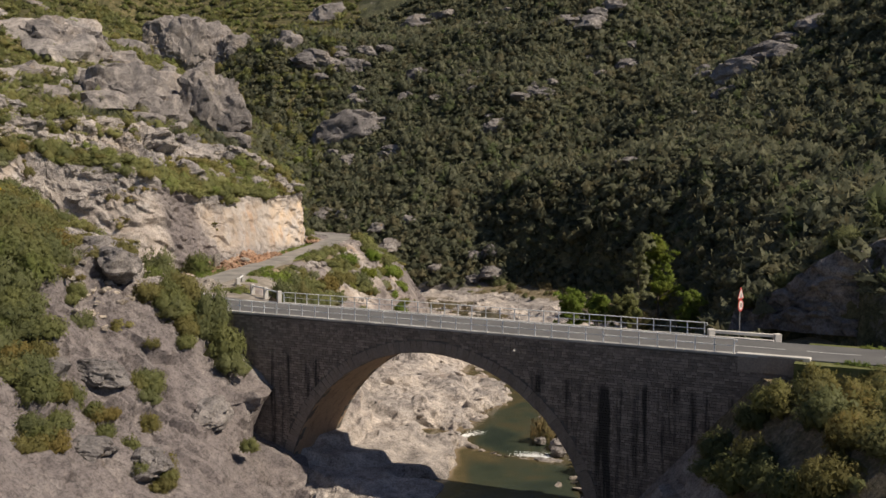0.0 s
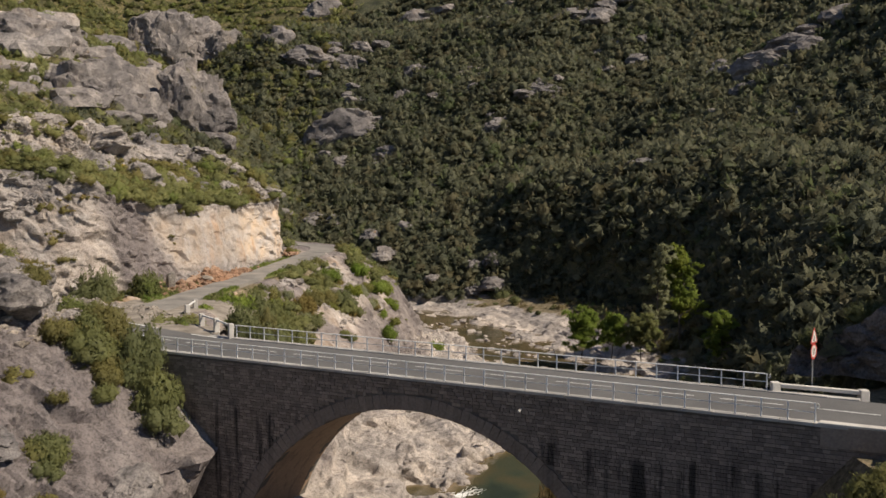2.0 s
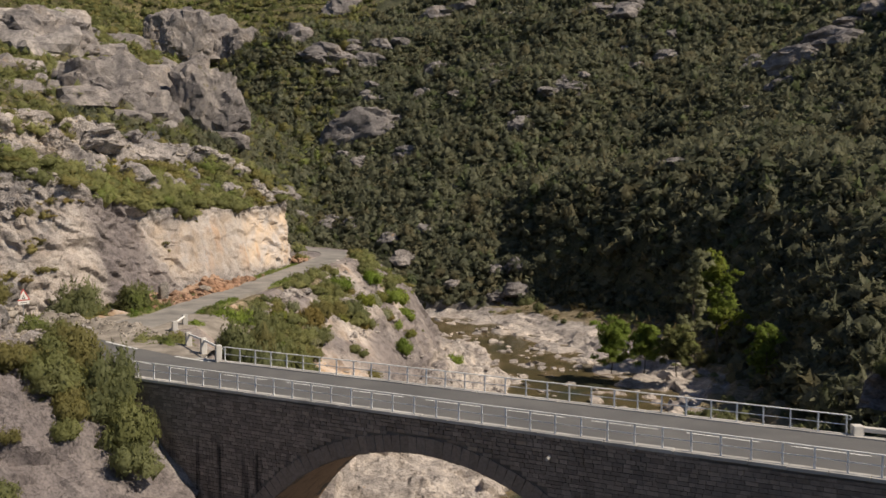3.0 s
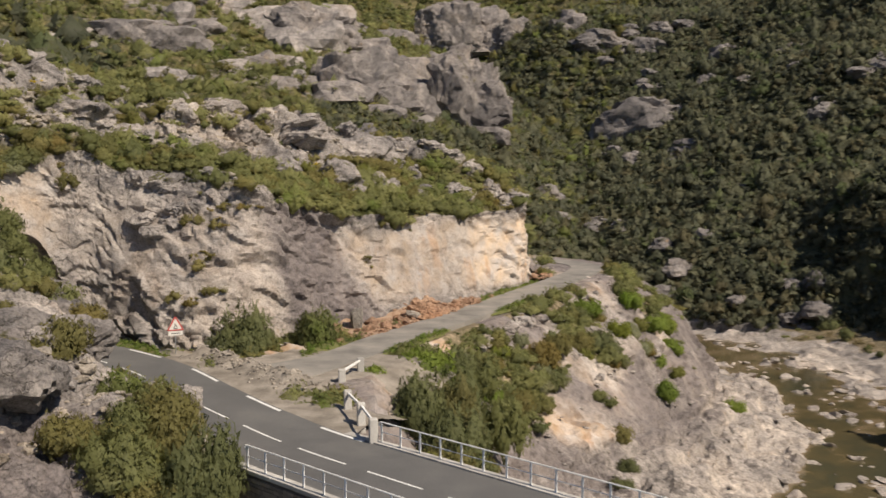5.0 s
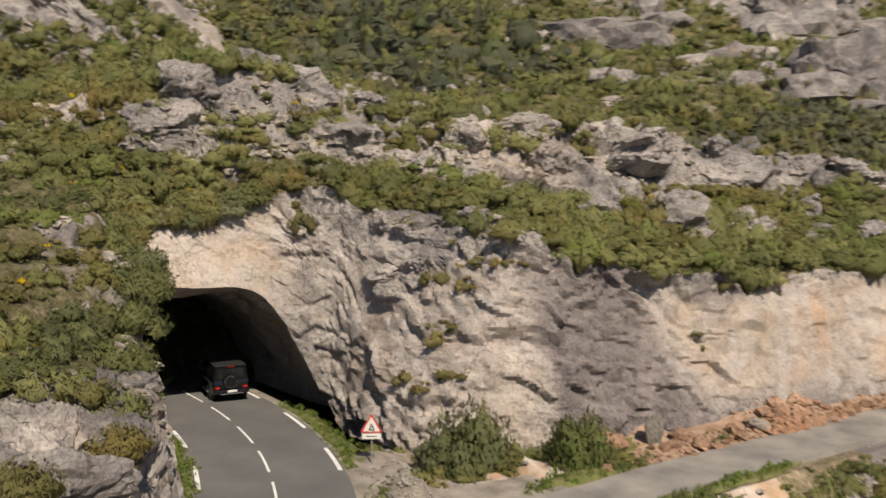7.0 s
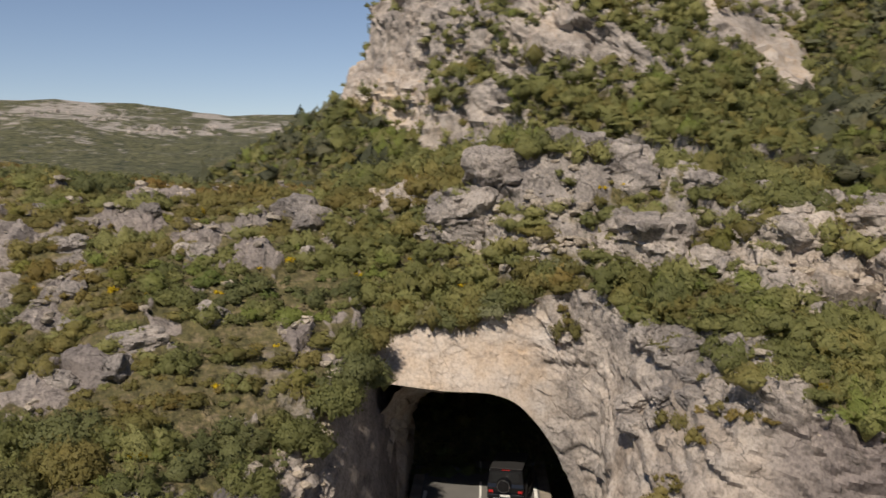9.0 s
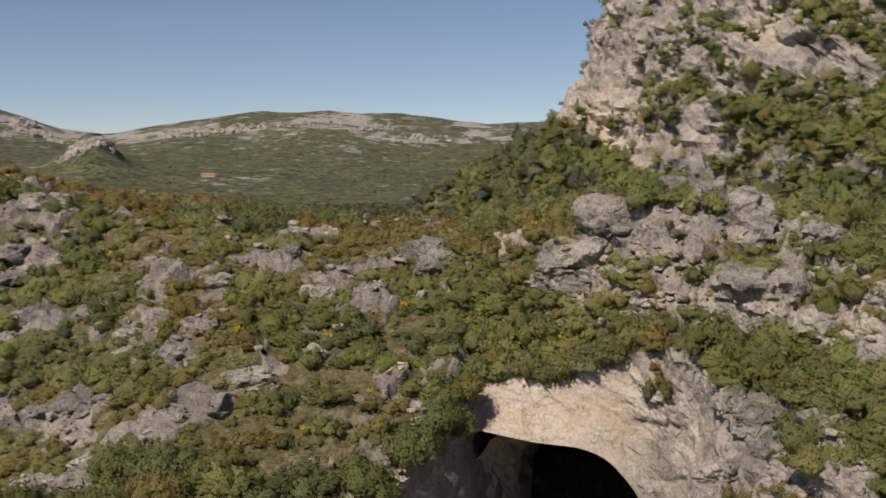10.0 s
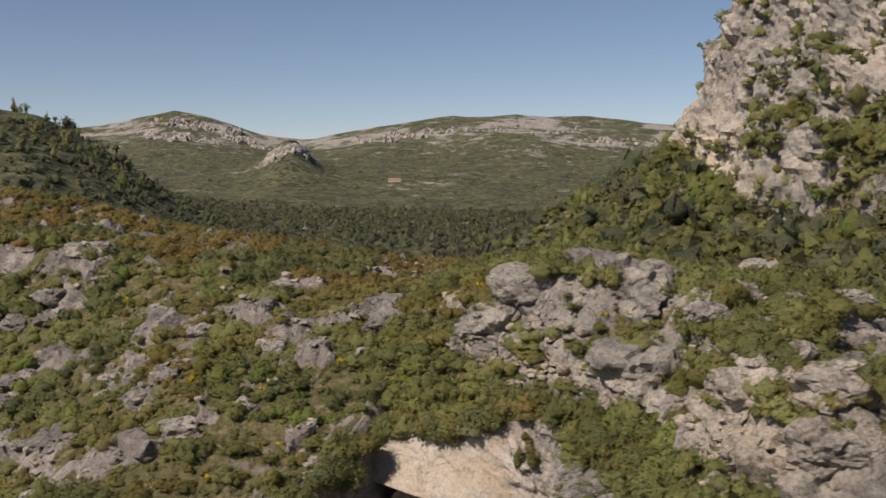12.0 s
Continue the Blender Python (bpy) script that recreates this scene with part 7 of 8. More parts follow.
def foam(x, y, run, width, count, heading):
    """White water: a fan of many low streaks that thin out away from the rocks."""
    bm = bmesh.new()
    way = Vector((math.cos(heading), math.sin(heading), 0))
    side = Vector((-way.y, way.x, 0))
    for _ in range(count):
        a = rs.uniform(0, 1) ** 1.8
        c = way * (run * a) + side * (width * rs.normal(0, 0.45) * (0.55 + 0.6 * a))
        k = rs.uniform(0.5, 1.0) * (1 - 0.65 * a)
        m = Matrix.Translation(c) @ Matrix.Rotation(heading + rs.normal(0, 0.35), 4, "Z") @ Matrix.Diagonal((0.26 * k, 0.055 * k, 0.035 * k, 1))
        bmesh.ops.create_icosphere(bm, subdivisions=1, radius=1.0, matrix=m)
    ob = part("foam", bm, M_FOAM, None)
    ob.matrix_basis = Matrix.Translation((x, y, -9.35))
    tagged(ob, "white foam where the river spills over a sill", "water", "", "structure")


foam(1.5, 84.6, 3.0, 0.9, 260, 0.75)
foam(7.2, 78.6, 1.5, 1.9, 330, 1.5)
foam(8.4, 78.2, 1.2, 0.8, 120, 2.2)


# ---- plants ----
def leaf_cloud(rng, lumps, per, leaf, spread=(1.0, 1.0, 0.8), core=0.72, long=1.5):
    """Leaves round a handful of lumps, with a dim twiggy core in each; about one metre in radius, standing on the ground."""
    vs, fs, ns = [], [], []
    n0 = 0
    iv = np.array([(1, 0, 0), (0, 1, 0), (-1, 0, 0), (0, -1, 0), (0, 0, 1), (0, 0, -1)], float)
    fi = np.array([(0, 1, 4), (1, 2, 4), (2, 3, 4), (3, 0, 4), (1, 0, 5), (2, 1, 5), (3, 2, 5), (0, 3, 5)])
    hub = np.array((0, 0, 0.15))
    for k in range(lumps):
        a, rr = rng.uniform(0, 6.283), math.sqrt(rng.uniform(0, 1)) * 0.62
        c = np.array([rr * math.cos(a), rr * math.sin(a), rng.uniform(0.25, 0.95) * (1 - 0.5 * rr)]) * spread
        r = rng.uniform(0.30, 0.48)
        cv = c + iv * r * core * (1 + 0.25 * rng.standard_normal((len(iv), 1))).clip(0.6, 1.4)
        vs.append(cv), fs.append(fi + n0), ns.append(iv + 0.5 * (c - hub) + (0, 0, 0.2))
        n0 += len(iv)
        d = rng.standard_normal((per, 3))
        d[:, 2] = np.abs(d[:, 2]) * 0.9 - 0.25
        d /= np.linalg.norm(d, axis=1, keepdims=True)
        pos = c + d * r * rng.uniform(0.75, 1.18, (per, 1))
        t1 = rng.standard_normal((per, 3))
        t1 -= 0.35 * (t1 * d).sum(1, keepdims=True) * d
        t1 /= np.linalg.norm(t1, axis=1, keepdims=True)
        t2 = np.cross(t1, d + 0.5 * rng.standard_normal((per, 3)))
        t2 /= np.linalg.norm(t2, axis=1, keepdims=True) + 1e-9
        s = leaf * rng.uniform(0.6, 1.3, (per, 1))
        tri = np.stack([pos - t2 * s * 0.5, pos + t2 * s * 0.5, pos + t1 * s * long], 1)
        fn = np.cross(tri[:, 1] - tri[:, 0], tri[:, 2] - tri[:, 0])
        fn /= np.linalg.norm(fn, axis=1, keepdims=True) + 1e-9
        out_n = d + 0.6 * (pos - hub) + (0, 0, 0.25)
        flip = (fn * out_n).sum(1) < 0
        tri[flip] = tri[flip][:, [1, 0, 2]]
        fn[flip] *= -1
        tri_v = tri.reshape(-1, 3)
        ns.append(np.repeat(out_n / np.linalg.norm(out_n, axis=1, keepdims=True) + 0.34 * fn, 3, 0))
        vs.append(tri_v), fs.append(np.arange(per * 3).reshape(-1, 3) + n0)
        n0 += per * 3
    v = np.concatenate(vs)
    v[:, 2] -= max(0.0, np.percentile(v[:, 2], 4))
    n = np.concatenate(ns)
    return v, np.concatenate(fs), n / (np.linalg.norm(n, axis=1, keepdims=True) + 1e-9)


def leafy(name, v, f, n, material, tone=None):
    """Leaves shaded as the rounded mass that they make up."""
    me = mesh_from(name, v, f, material, True, {"tone": np.full(len(v), 0.4) if tone is None else tone})
    me.attributes.new("custom_normal", "FLOAT_VECTOR", "POINT").data.foreach_set("vector", np.asarray(n, np.float32).ravel())
    me.update()
    return me


prng = np.random.default_rng(2024)
TPL_NEAR = [leaf_cloud(prng, 18, 95, 0.10, (1.05, 1.05, 0.85), 0.8) for _ in range(6)]
TPL_MID = [leaf_cloud(prng, 5, 22, 0.165, (1.15, 1.15, 0.75), 0.95, 1.35) for _ in range(12)]
TPL_FAR = [leaf_cloud(prng, 2, 7, 0.40, (1.0, 1.0, 0.9), 1.05) for _ in range(10)]
TPL_WOOD = [leaf_cloud(prng, 1, 9, 0.42, (1.0, 1.0, 0.9), 1.05, 1.3) for _ in range(12)]
TPL_TINY = [leaf_cloud(prng, 3, 16, 0.2, (1, 1, 0.5), 0.3, 2.2) for _ in range(4)]


def strew(name, templates, places, material, label, category="scrub"):
    """One joined mass of plants. places: x, y, z, radius, height."""
    places = np.asarray(places)
    pick = prng.integers(len(templates), size=len(places))
    vs, fs, ns, ts, n0 = [], [], [], [], 0
    for k, (tv, tf, tn_) in enumerate(templates):
        sel = places[pick == k]
        if not len(sel):
            continue
        a = prng.uniform(0, 6.283, len(sel))
        ca, sa = np.cos(a), np.sin(a)
        x = tv[None, :, 0] * ca[:, None] - tv[None, :, 1] * sa[:, None]
        y = tv[None, :, 0] * sa[:, None] + tv[None, :, 1] * ca[:, None]
        v = np.stack([x * sel[:, 3:4], y * sel[:, 3:4], tv[None, :, 2] * sel[:, 4:5]], 2) + sel[:, None, :3]
        vs.append(v.reshape(-1, 3))
        ts.append(np.repeat(prng.uniform(0, 1, len(sel)), len(tv)))
        nx = tn_[None, :, 0] * ca[:, None] - tn_[None, :, 1] * sa[:, None]
        ny = tn_[None, :, 0] * sa[:, None] + tn_[None, :, 1] * ca[:, None]
        ns.append(np.stack([nx, ny, np.broadcast_to(tn_[None, :, 2], nx.shape)], 2).reshape(-1, 3))
        fs.append((tf[None] + n0 + (np.arange(len(sel)) * len(tv))[:, None, None]).reshape(-1, 3))
        n0 += len(sel) * len(tv)
    if not vs:
        return None
    ob = new(name, leafy(name, np.concatenate(vs), np.concatenate(fs), np.concatenate(ns), material, np.concatenate(ts)))
    return tagged(ob, label, category, "", "stuff")


def sow(sheet, count, keep, power=1.0):
    """Places on a sheet, denser where plants grow. Returns x, y, z."""
    q, v = SHEETS[sheet]
    a, b = q[1:, :-1] - q[:-1, :-1], q[:-1, 1:] - q[:-1, :-1]
    plan = np.abs(a[..., 0] * b[..., 1] - a[..., 1] * b[..., 0])
    mid_p = 0.25 * (q[1:, 1:] + q[:-1, :-1] + q[1:, :-1] + q[:-1, 1:])
    w = plan * np.clip(v[:-1, :-1], 0, 1) ** power * keep(mid_p[..., 0], mid_p[..., 1], mid_p[..., 2])
    w = w.ravel() / w.sum()
    k = prng.choice(w.size, size=count, p=w)
    p = mid_p.reshape(-1, 3)[k]
    step = np.sqrt(plan.ravel()[k])[:, None]
    p = p + np.column_stack([prng.uniform(-0.5, 0.5, (count, 2)) * step, np.zeros(count)])
    return p


def off_road(p, gap=3.6, gap2=2.2):
    d1, _ = near_road(p, main_c)
    d2, _ = near_road(p, side_c)
    inside = (p[:, 0] < -40) & (d1 < 6) & (p[:, 2] < 10)
    clear = ((d1 > gap) | ((p[:, 0] < -41) & (p[:, 2] > 12))) & (d2 > gap2)
    return p[clear & ~inside]


def sized(p, lo, hi, squat=0.85):
    r = lo + (1.25 * hi - lo) * prng.uniform(0, 1, len(p)) ** 2.4
    return np.column_stack([p[:, 0], p[:, 1], p[:, 2] - 0.12 * r, r, r * squat * prng.uniform(0.65, 1.45, len(p))])


def clumpy(p, scale, seed, lo):
    return p[fbm(p, scale, 3, seed) > lo]


def bush_mesh(tpl, material):
    return leafy("foliage", *tpl, material)


# the cliff's ledges and the ground above them
brow = lambda x, y, z: ~((x > -41.8) & (y < 95.4) & (z < 15.4))
p = off_road(sow(0, 4000, lambda x, y, z: (y > 80) & (x > -70) & brow(x, y, z)))
green, olive = fbm(p, 0.12, 3, 61), fbm(p, 0.2, 3, 62)
strew("scrub", TPL_MID, sized(p[olive <= 0.12], 0.35, 1.5, 0.8), M_LEAF, "low evergreen scrub on the cliff ledges")
strew("scrub", TPL_MID, sized(p[olive > 0.12], 0.35, 1.2, 0.8), M_LEAF_OLIVE, "olive-green broom and scrub on the cliff ledges")
# the southern slope
p = off_road(sow(1, 7400, lambda x, y, z: ((y > 48) | (x < -42)) * (y > 20) * (z > -3) * (0.25 + 0.75 * (z > 5))))
olive = fbm(p, 0.16, 3, 63)
heath = (p[:, 0] < -57) & (olive > -0.12)
strew("scrub", TPL_MID, sized(p[heath], 0.35, 1.2, 0.7), M_LEAF_HEATH, "rust-brown heath on the level crest")
p, olive = p[~heath], olive[~heath]
strew("scrub", TPL_MID, sized(p[olive < -0.1], 0.35, 1.35, 0.75), M_LEAF_DARK, "dark evergreen scrub on the southern slope")
strew("scrub", TPL_MID, sized(p[(olive >= -0.1) & (olive < 0.2)], 0.35, 1.3, 0.75), M_LEAF, "green scrub on the southern slope")
strew("scrub", TPL_MID, sized(p[olive >= 0.2], 0.35, 1.1, 0.75), M_LEAF_OLIVE, "olive-brown scrub on the southern slope")
# tufts clinging to the cliff face
q, vv = SHEETS[0]
face = q[20:500, 6:60].reshape(-1, 3)
face = face[(face[:, 2] > 6) & (face[:, 1] > 94)]
p = face[prng.choice(len(face), 420)]
p = p[(fbm(p, 0.25, 3, 66) > 0.22) & (p[:, 1] < 116)]
strew("scrub", TPL_MID, sized(p, 0.2, 0.7), M_LEAF_OLIVE, "small bushes clinging to cracks in the cliff")
# yellow gorse in flower
p = np.concatenate([off_road(sow(0, 90, brow)), off_road(sow(1, 230, lambda x, y, z: (z > 6) & (y > 40)))])
strew("gorse", TPL_MID, sized(p, 0.2, 0.45), M_GORSE, "small gorse bushes in yellow flower", "shrub")
# the road bank and the gorge floor
p = off_road(sow(2, 1500, lambda x, y, z: (y > 78) & (y < 145) & (z > -4.5) & (x < -3)), 4.0, 2.3)
strew("scrub", TPL_MID, sized(p, 0.35, 1.25, 0.8), M_LEAF, "low green scrub on the road bank")
p = off_road(sow(2, 700, lambda x, y, z: (y > 70) & (z > -8.6) & (x < 30)), 4.0, 2.4)
strew("scrub", TPL_MID, sized(p[p[:, 0] < 8], 0.3, 1.0), M_LEAF, "green scrub on the road bank")
strew("scrub", TPL_MID, sized(p[p[:, 0] >= 8], 0.5, 1.6), M_LEAF_DARK, "dark scrub on the shaded river bank")
p = sow(2, 260, lambda x, y, z: (y > 130) & (z > -8.9) & (z < -6))
strew("dry_grass", TPL_TINY, sized(p, 0.5, 1.6, 0.9), M_DRY, "dry reeds and grass on the gravel flats", "grass")
p = sow(4, 8000, lambda x, y, z: (x > -215) & (z < 85))
strew("scrub", TPL_WOOD, sized(p, 0.9, 2.7, 0.7), M_LEAF, "scrub on the ledges of the crag", "scrub")
# wooded hills beyond
p = sow(3, 62000, lambda x, y, z: (x > -70) & (x < np.minimum(110, 14 + 0.5 * y)) & (y > 40) & (y < 360) & (z > -8) & ((x > 20) | (y > 150)))
strew("woodland", TPL_WOOD, sized(p, 1.2, 2.3, 0.8), M_LEAF_FAR, "dense dark evergreen scrub covering the hillside", "woodland")
p = clumpy(sow(3, 2200, lambda x, y, z: (x > -60) & (x < 110) & (y > 60) & (y < 330) & (z > -8) & ((x > 20) | (y > 150))), 0.03, 97, 0.0)
strew("woodland", TPL_MID, sized(p, 1.4, 2.7, 1.1), M_LEAF_FAR, "larger dark evergreen oaks in the hillside's gullies", "woodland")
p = sow(3, 28000, lambda x, y, z: (x > -190) & (x <= -30) & (y > 60) & (y < 520) & (z > 2) & (y > -0.62 * x + 12))
strew("scrub", TPL_WOOD, sized(p, 1.2, 3.0, 0.75), M_LEAF, "scrub on the rocky massif", "scrub")
p = sow(3, 20000, lambda x, y, z: 1.0 * (x < -100) * (x > -900) * (y > -600) * (y < 200) * (z < 60) * np.clip(160 / np.hypot(x, y - 100), 0, 1))
strew("scrub", TPL_WOOD, sized(p, 2.2, 5.0, 0.75), M_LEAF_FAR, "scrub spread over the plain beyond the crest", "scrub")


p = sow(3, 5000, lambda x, y, z: 1.0 * (x < -132) * (x > -235) * (y > 25) * (y < 95) * (z > 3))
strew("scrub", TPL_WOOD, sized(p, 1.2, 3.0, 0.75), M_LEAF, "dense green scrub on the apron below the crag", "scrub")

# the banks behind the first stretch of the way
p = sow(2, 900, lambda x, y, z: (x > 15) & (x < 60) & (y < 52) & (y > -40) & (z > -4))
strew("scrub", TPL_FAR, sized(p, 0.6, 1.7, 0.9), M_LEAF_DARK, "scrub on the bank south of the road")
p = sow(1, 800, lambda x, y, z: (y < 50) & (z > 4) & (x > -60))
strew("scrub", TPL_FAR, sized(p, 0.6, 1.5, 0.9), M_LEAF, "scrub on the slope downstream of the bridge")


def shrub(x, y, z, r, h, kind, label, group=""):
    ob = new("shrub", SHRUBS[kind][prng.integers(len(SHRUBS[kind]))])
    ob.matrix_basis = Matrix.LocRotScale((x, y, z - 0.1 * r), Euler((0, 0, prng.uniform(0, 6.28))), (r, r, h))
    return tagged(ob, label, "shrub", group)


p = np.array([(8.7 + prng.normal(0, 0.3), 83.0 + prng.normal(0, 0.35), -9.2) for _ in range(14)])
strew("reeds", TPL_TINY, np.column_stack([p, prng.uniform(0.5, 0.8, 14), prng.uniform(1.8, 3.0, 14)]), M_DRY, "tall straw-coloured reeds at the water's edge", "reeds")
SHRUBS = {"dark": [bush_mesh(t, M_LEAF_DARK) for t in TPL_NEAR[:4]], "green": [bush_mesh(t, M_LEAF) for t in TPL_NEAR[2:]], "olive": [bush_mesh(t, M_LEAF_OLIVE) for t in TPL_NEAR[1:5]],
          "fresh": [bush_mesh(t, M_LEAF_FRESH) for t in TPL_NEAR[3:]], "grey": [bush_mesh(t, M_LEAF_GREY) for t in TPL_NEAR[:3]]}
# the large bushes that stand out
for x, y, z, r, h, kind, label in (
    (-27.4, 94.6, 3.6, 2.1, 3.5, "dark", "round dark evergreen bush at the cliff foot"),
    (-24.7, 98.6, 3.6, 1.6, 2.7, "green", "olive-green bush at the cliff foot"),
    (-28.6, 93.6, 3.8, 1.0, 1.4, "grey", "grey-green bush behind the warning sign"),
    (-14.6, 88.6, 1.6, 1.6, 3.2, "dark", "dark bush growing below the guard wall"),
    (-13.4, 91.4, 0.6, 1.8, 3.6, "dark", "tall dark bush on the road bank"),
    (-12.6, 88.0, -0.4, 1.9, 3.9, "dark", "tall dark bush on the road bank"),
    (-14.4, 93.6, 0.8, 2.0, 3.8, "dark", "tall dark bush on the road bank"),
    (-12.0, 95.6, -0.8, 1.7, 3.0, "green", "green bush on the road bank"),
    (-15.6, 97.6, 1.9, 1.6, 2.9, "dark", "dark bush at the edge of the side road"),
    (-14.6, 99.8, 1.2, 1.6, 2.8, "green", "green bush at the edge of the side road"),
    (-16.4, 95.6, 2.4, 1.9, 2.6, "fresh", "fresh green bush at the edge of the side road"),
    (-18.0, 91.4, 3.2, 0.8, 0.9, "fresh", "bright green plant by the guard wall"),
    (-10.2, 120, 0.4, 1.6, 2.0, "dark", "dark bush on the road bank"),
    (-7.6, 112, -4.6, 1.0, 1.2, "olive", "olive bush among the river slabs"),
    (-17.6, 73.6, 2.4, 1.7, 3.4, "dark", "dark bush at the bridge end"),
    (-16.2, 72.4, 0.4, 1.6, 2.6, "green", "green bush at the bridge end"),
    (-20.0, 75.0, 4.4, 1.5, 2.0, "olive", "olive bush above the road"),
    (-22.6, 75.6, 5.0, 1.3, 1.7, "green", "olive bush above the road cutting"),
    (-20.6, 64.2, -1.6, 1.3, 1.7, "green", "green bush on the rock slab"),
    (-19.2, 63.0, -3.0, 0.9, 1.2, "green", "small green bush on the rock slab"),
    (-15.4, 71.0, -0.6, 1.3, 1.7, "dark", "dark bush on the rock below the bridge end"),
    (-24.6, 74.6, 7.2, 1.5, 1.8, "olive", "olive bush on the rocky slope"),
    (-21.6, 71.2, 4.6, 1.2, 1.5, "olive", "olive bush on the rocky slope"),
    (-27.4, 68.6, 7.4, 2.0, 2.6, "dark", "dark oak bush on the slope"),
    (-28.6, 65.6, 6.6, 2.0, 2.4, "dark", "dark oak bush on the slope"),
    (-24.6, 65.4, 3.4, 1.2, 1.5, "dark", "dark oak bush on the slope"),
    (-24.4, 59.0, 0.2, 1.3, 2.0, "dark", "dark bush among the slabs"),
    (-22.8, 59.2, -0.6, 1.1, 2.1, "green", "green bush among the slabs"),
    (-17.4, 60.4, -4.8, 0.9, 1.2, "green", "small green bush low on the slabs"),
    (-29.6, 71.5, 9.0, 1.9, 2.2, "green", "green bush on the slope"),
    (-26.4, 78.4, 7.6, 1.2, 1.3, "olive", "olive bush above the road cutting"),
    (-28.6, 79.4, 8.2, 1.3, 1.4, "green", "green bush above the road cutting"),
    (-31.0, 80.6, 9.4, 1.3, 1.4, "green", "green bush above the road cutting"),
    (-33.6, 82.4, 10.4, 1.3, 1.5, "green", "green bush above the tunnel road"),
    (-35.4, 83.6, 11.4, 1.3, 1.5, "green", "green bush beside the tunnel mouth"),
    (-37.4, 84.4, 12.2, 1.3, 1.5, "dark", "dark bush beside the tunnel mouth"),
    (-39.6, 84.0, 13.0, 1.4, 1.5, "green", "green bush beside the tunnel mouth"),
    (-40.2, 85.2, 13.2, 1.1, 1.2, "olive", "olive bush hanging beside the tunnel mouth"),
    (-38.6, 85.0, 12.0, 1.2, 1.3, "dark", "dark bush beside the tunnel mouth"),
    (-30.4, 68.0, 8.8, 2.1, 2.6, "dark", "dark oak bush on the slope"),
    (-29.2, 63.0, 5.4, 2.0, 2.8, "dark", "dark oak bush on the slope"),
    (-26.8, 62.6, 3.2, 1.5, 1.8, "green", "green bush on the slope"),
    (-25.6, 58.2, 0.8, 1.4, 1.8, "dark", "dark bush among the slabs"),
    (-26.4, 55.0, 0.6, 1.6, 1.8, "green", "green bush among the slabs"),
    (-18.6, 70.2, 1.2, 0.9, 1.1, "green", "green bush in a crack of the slab"),
    (-20.4, 67.8, 1.6, 0.7, 0.8, "olive", "olive bush in a crack of the slab"),
    (-13.2, 66.0, -5.2, 0.8, 1.0, "green", "green tuft low on the slabs"),
    (-23.6, 76.6, 5.0, 1.3, 1.5, "olive", "olive bush above the road cutting"),
    (-21.0, 75.6, 4.6, 1.5, 1.9, "green", "green bush above the bridge end"),
    (-19.4, 74.4, 3.4, 1.5, 2.3, "olive", "olive bush above the bridge end"),
):
    shrub(x, y, z, r, h, kind, label)
# bushes round the left end of the bridge and on the slope above the slabs
for cx, cy, spread_r, n, lo, hi, kinds in ((-18.6, 72.6, 1.6, 10, 1.0, 1.7, ("green", "dark", "olive")), (-19.8, 73.4, 1.3, 7, 0.9, 1.5, ("olive", "green")),
                                           (-28.8, 68.5, 2.4, 9, 1.1, 2.0, ("dark", "green", "olive")), (-28.2, 64.0, 2.2, 9, 1.1, 2.0, ("dark", "green")), (-26.2, 60.4, 1.8, 7, 1.0, 1.7, ("dark", "green", "olive")),
                                           (-24.0, 56.6, 1.8, 8, 0.9, 1.6, ("dark", "green")), (-22.6, 54.4, 1.2, 5, 0.7, 1.2, ("green", "olive")), (-19.7, 64.4, 1.0, 6, 0.8, 1.3, ("green", "dark")), (-20.8, 60.2, 1.3, 5, 0.5, 0.9, ("green", "olive")),
                                           (-25.4, 66.4, 1.0, 3, 0.6, 1.0, ("green", "olive")), (-17.6, 58.6, 1.0, 4, 0.5, 0.9, ("green", "olive")), (-31.0, 72.5, 2.2, 6, 1.0, 1.7, ("green", "olive", "dark"))):
    for k in range(n):
        a, d = prng.uniform(0, 6.28), spread_r * math.sqrt(prng.uniform(0, 1))
        x, y, kind = cx + d * math.cos(a), cy + d * math.sin(a), kinds[k % len(kinds)]
        r = prng.uniform(lo, hi)
        shrub(x, y, height_on(1, x, y), r, r * prng.uniform(1.0, 1.4), kind, {"dark": "dark evergreen bush on the rocky slope", "olive": "olive-green bush on the rocky slope", "green": "green bush on the rocky slope"}[kind], "bushes on the rocky slope")
# bushes on the bank below the side road
for k in range(58):
    y = prng.uniform(84, 136)
    x = np.interp(y, [84, 90, 95, 104, 111, 119, 128, 137], [-12.8, -15.6, -17.2, -16.4, -15.2, -13.6, -11.8, -10.2]) + abs(prng.normal(0, 3.6))
    kind = ("green", "olive", "dark", "fresh")[k % 4] if k % 8 else "grey"
    r = prng.uniform(0.7, 1.5)
    shrub(x, y, height_on(2, x, y), r, r * prng.uniform(0.9, 1.4), kind, {"dark": "dark bush on the road bank", "olive": "olive bush on the road bank", "green": "green bush on the road bank", "fresh": "fresh green bush on the road bank", "grey": "grey-green bush on the road bank"}[kind], "bushes on the road bank")
# dark bushes on top of the rock wall
for k in range(16):
    x = 24 + 1.7 * k + prng.normal(0, 0.5)
    y = np.interp(x, [24, 27, 30, 34.6, 41.6, 54], [73.6, 70.2, 67.6, 65.0, 62.6, 60]) + abs(prng.normal(0, 1.0))
    shrub(x, y, height_on(5, x, y), prng.uniform(0.9, 1.6), prng.uniform(1.0, 1.9), "dark", "dark evergreen bush on top of the rock wall", "bushes on the rock wall")
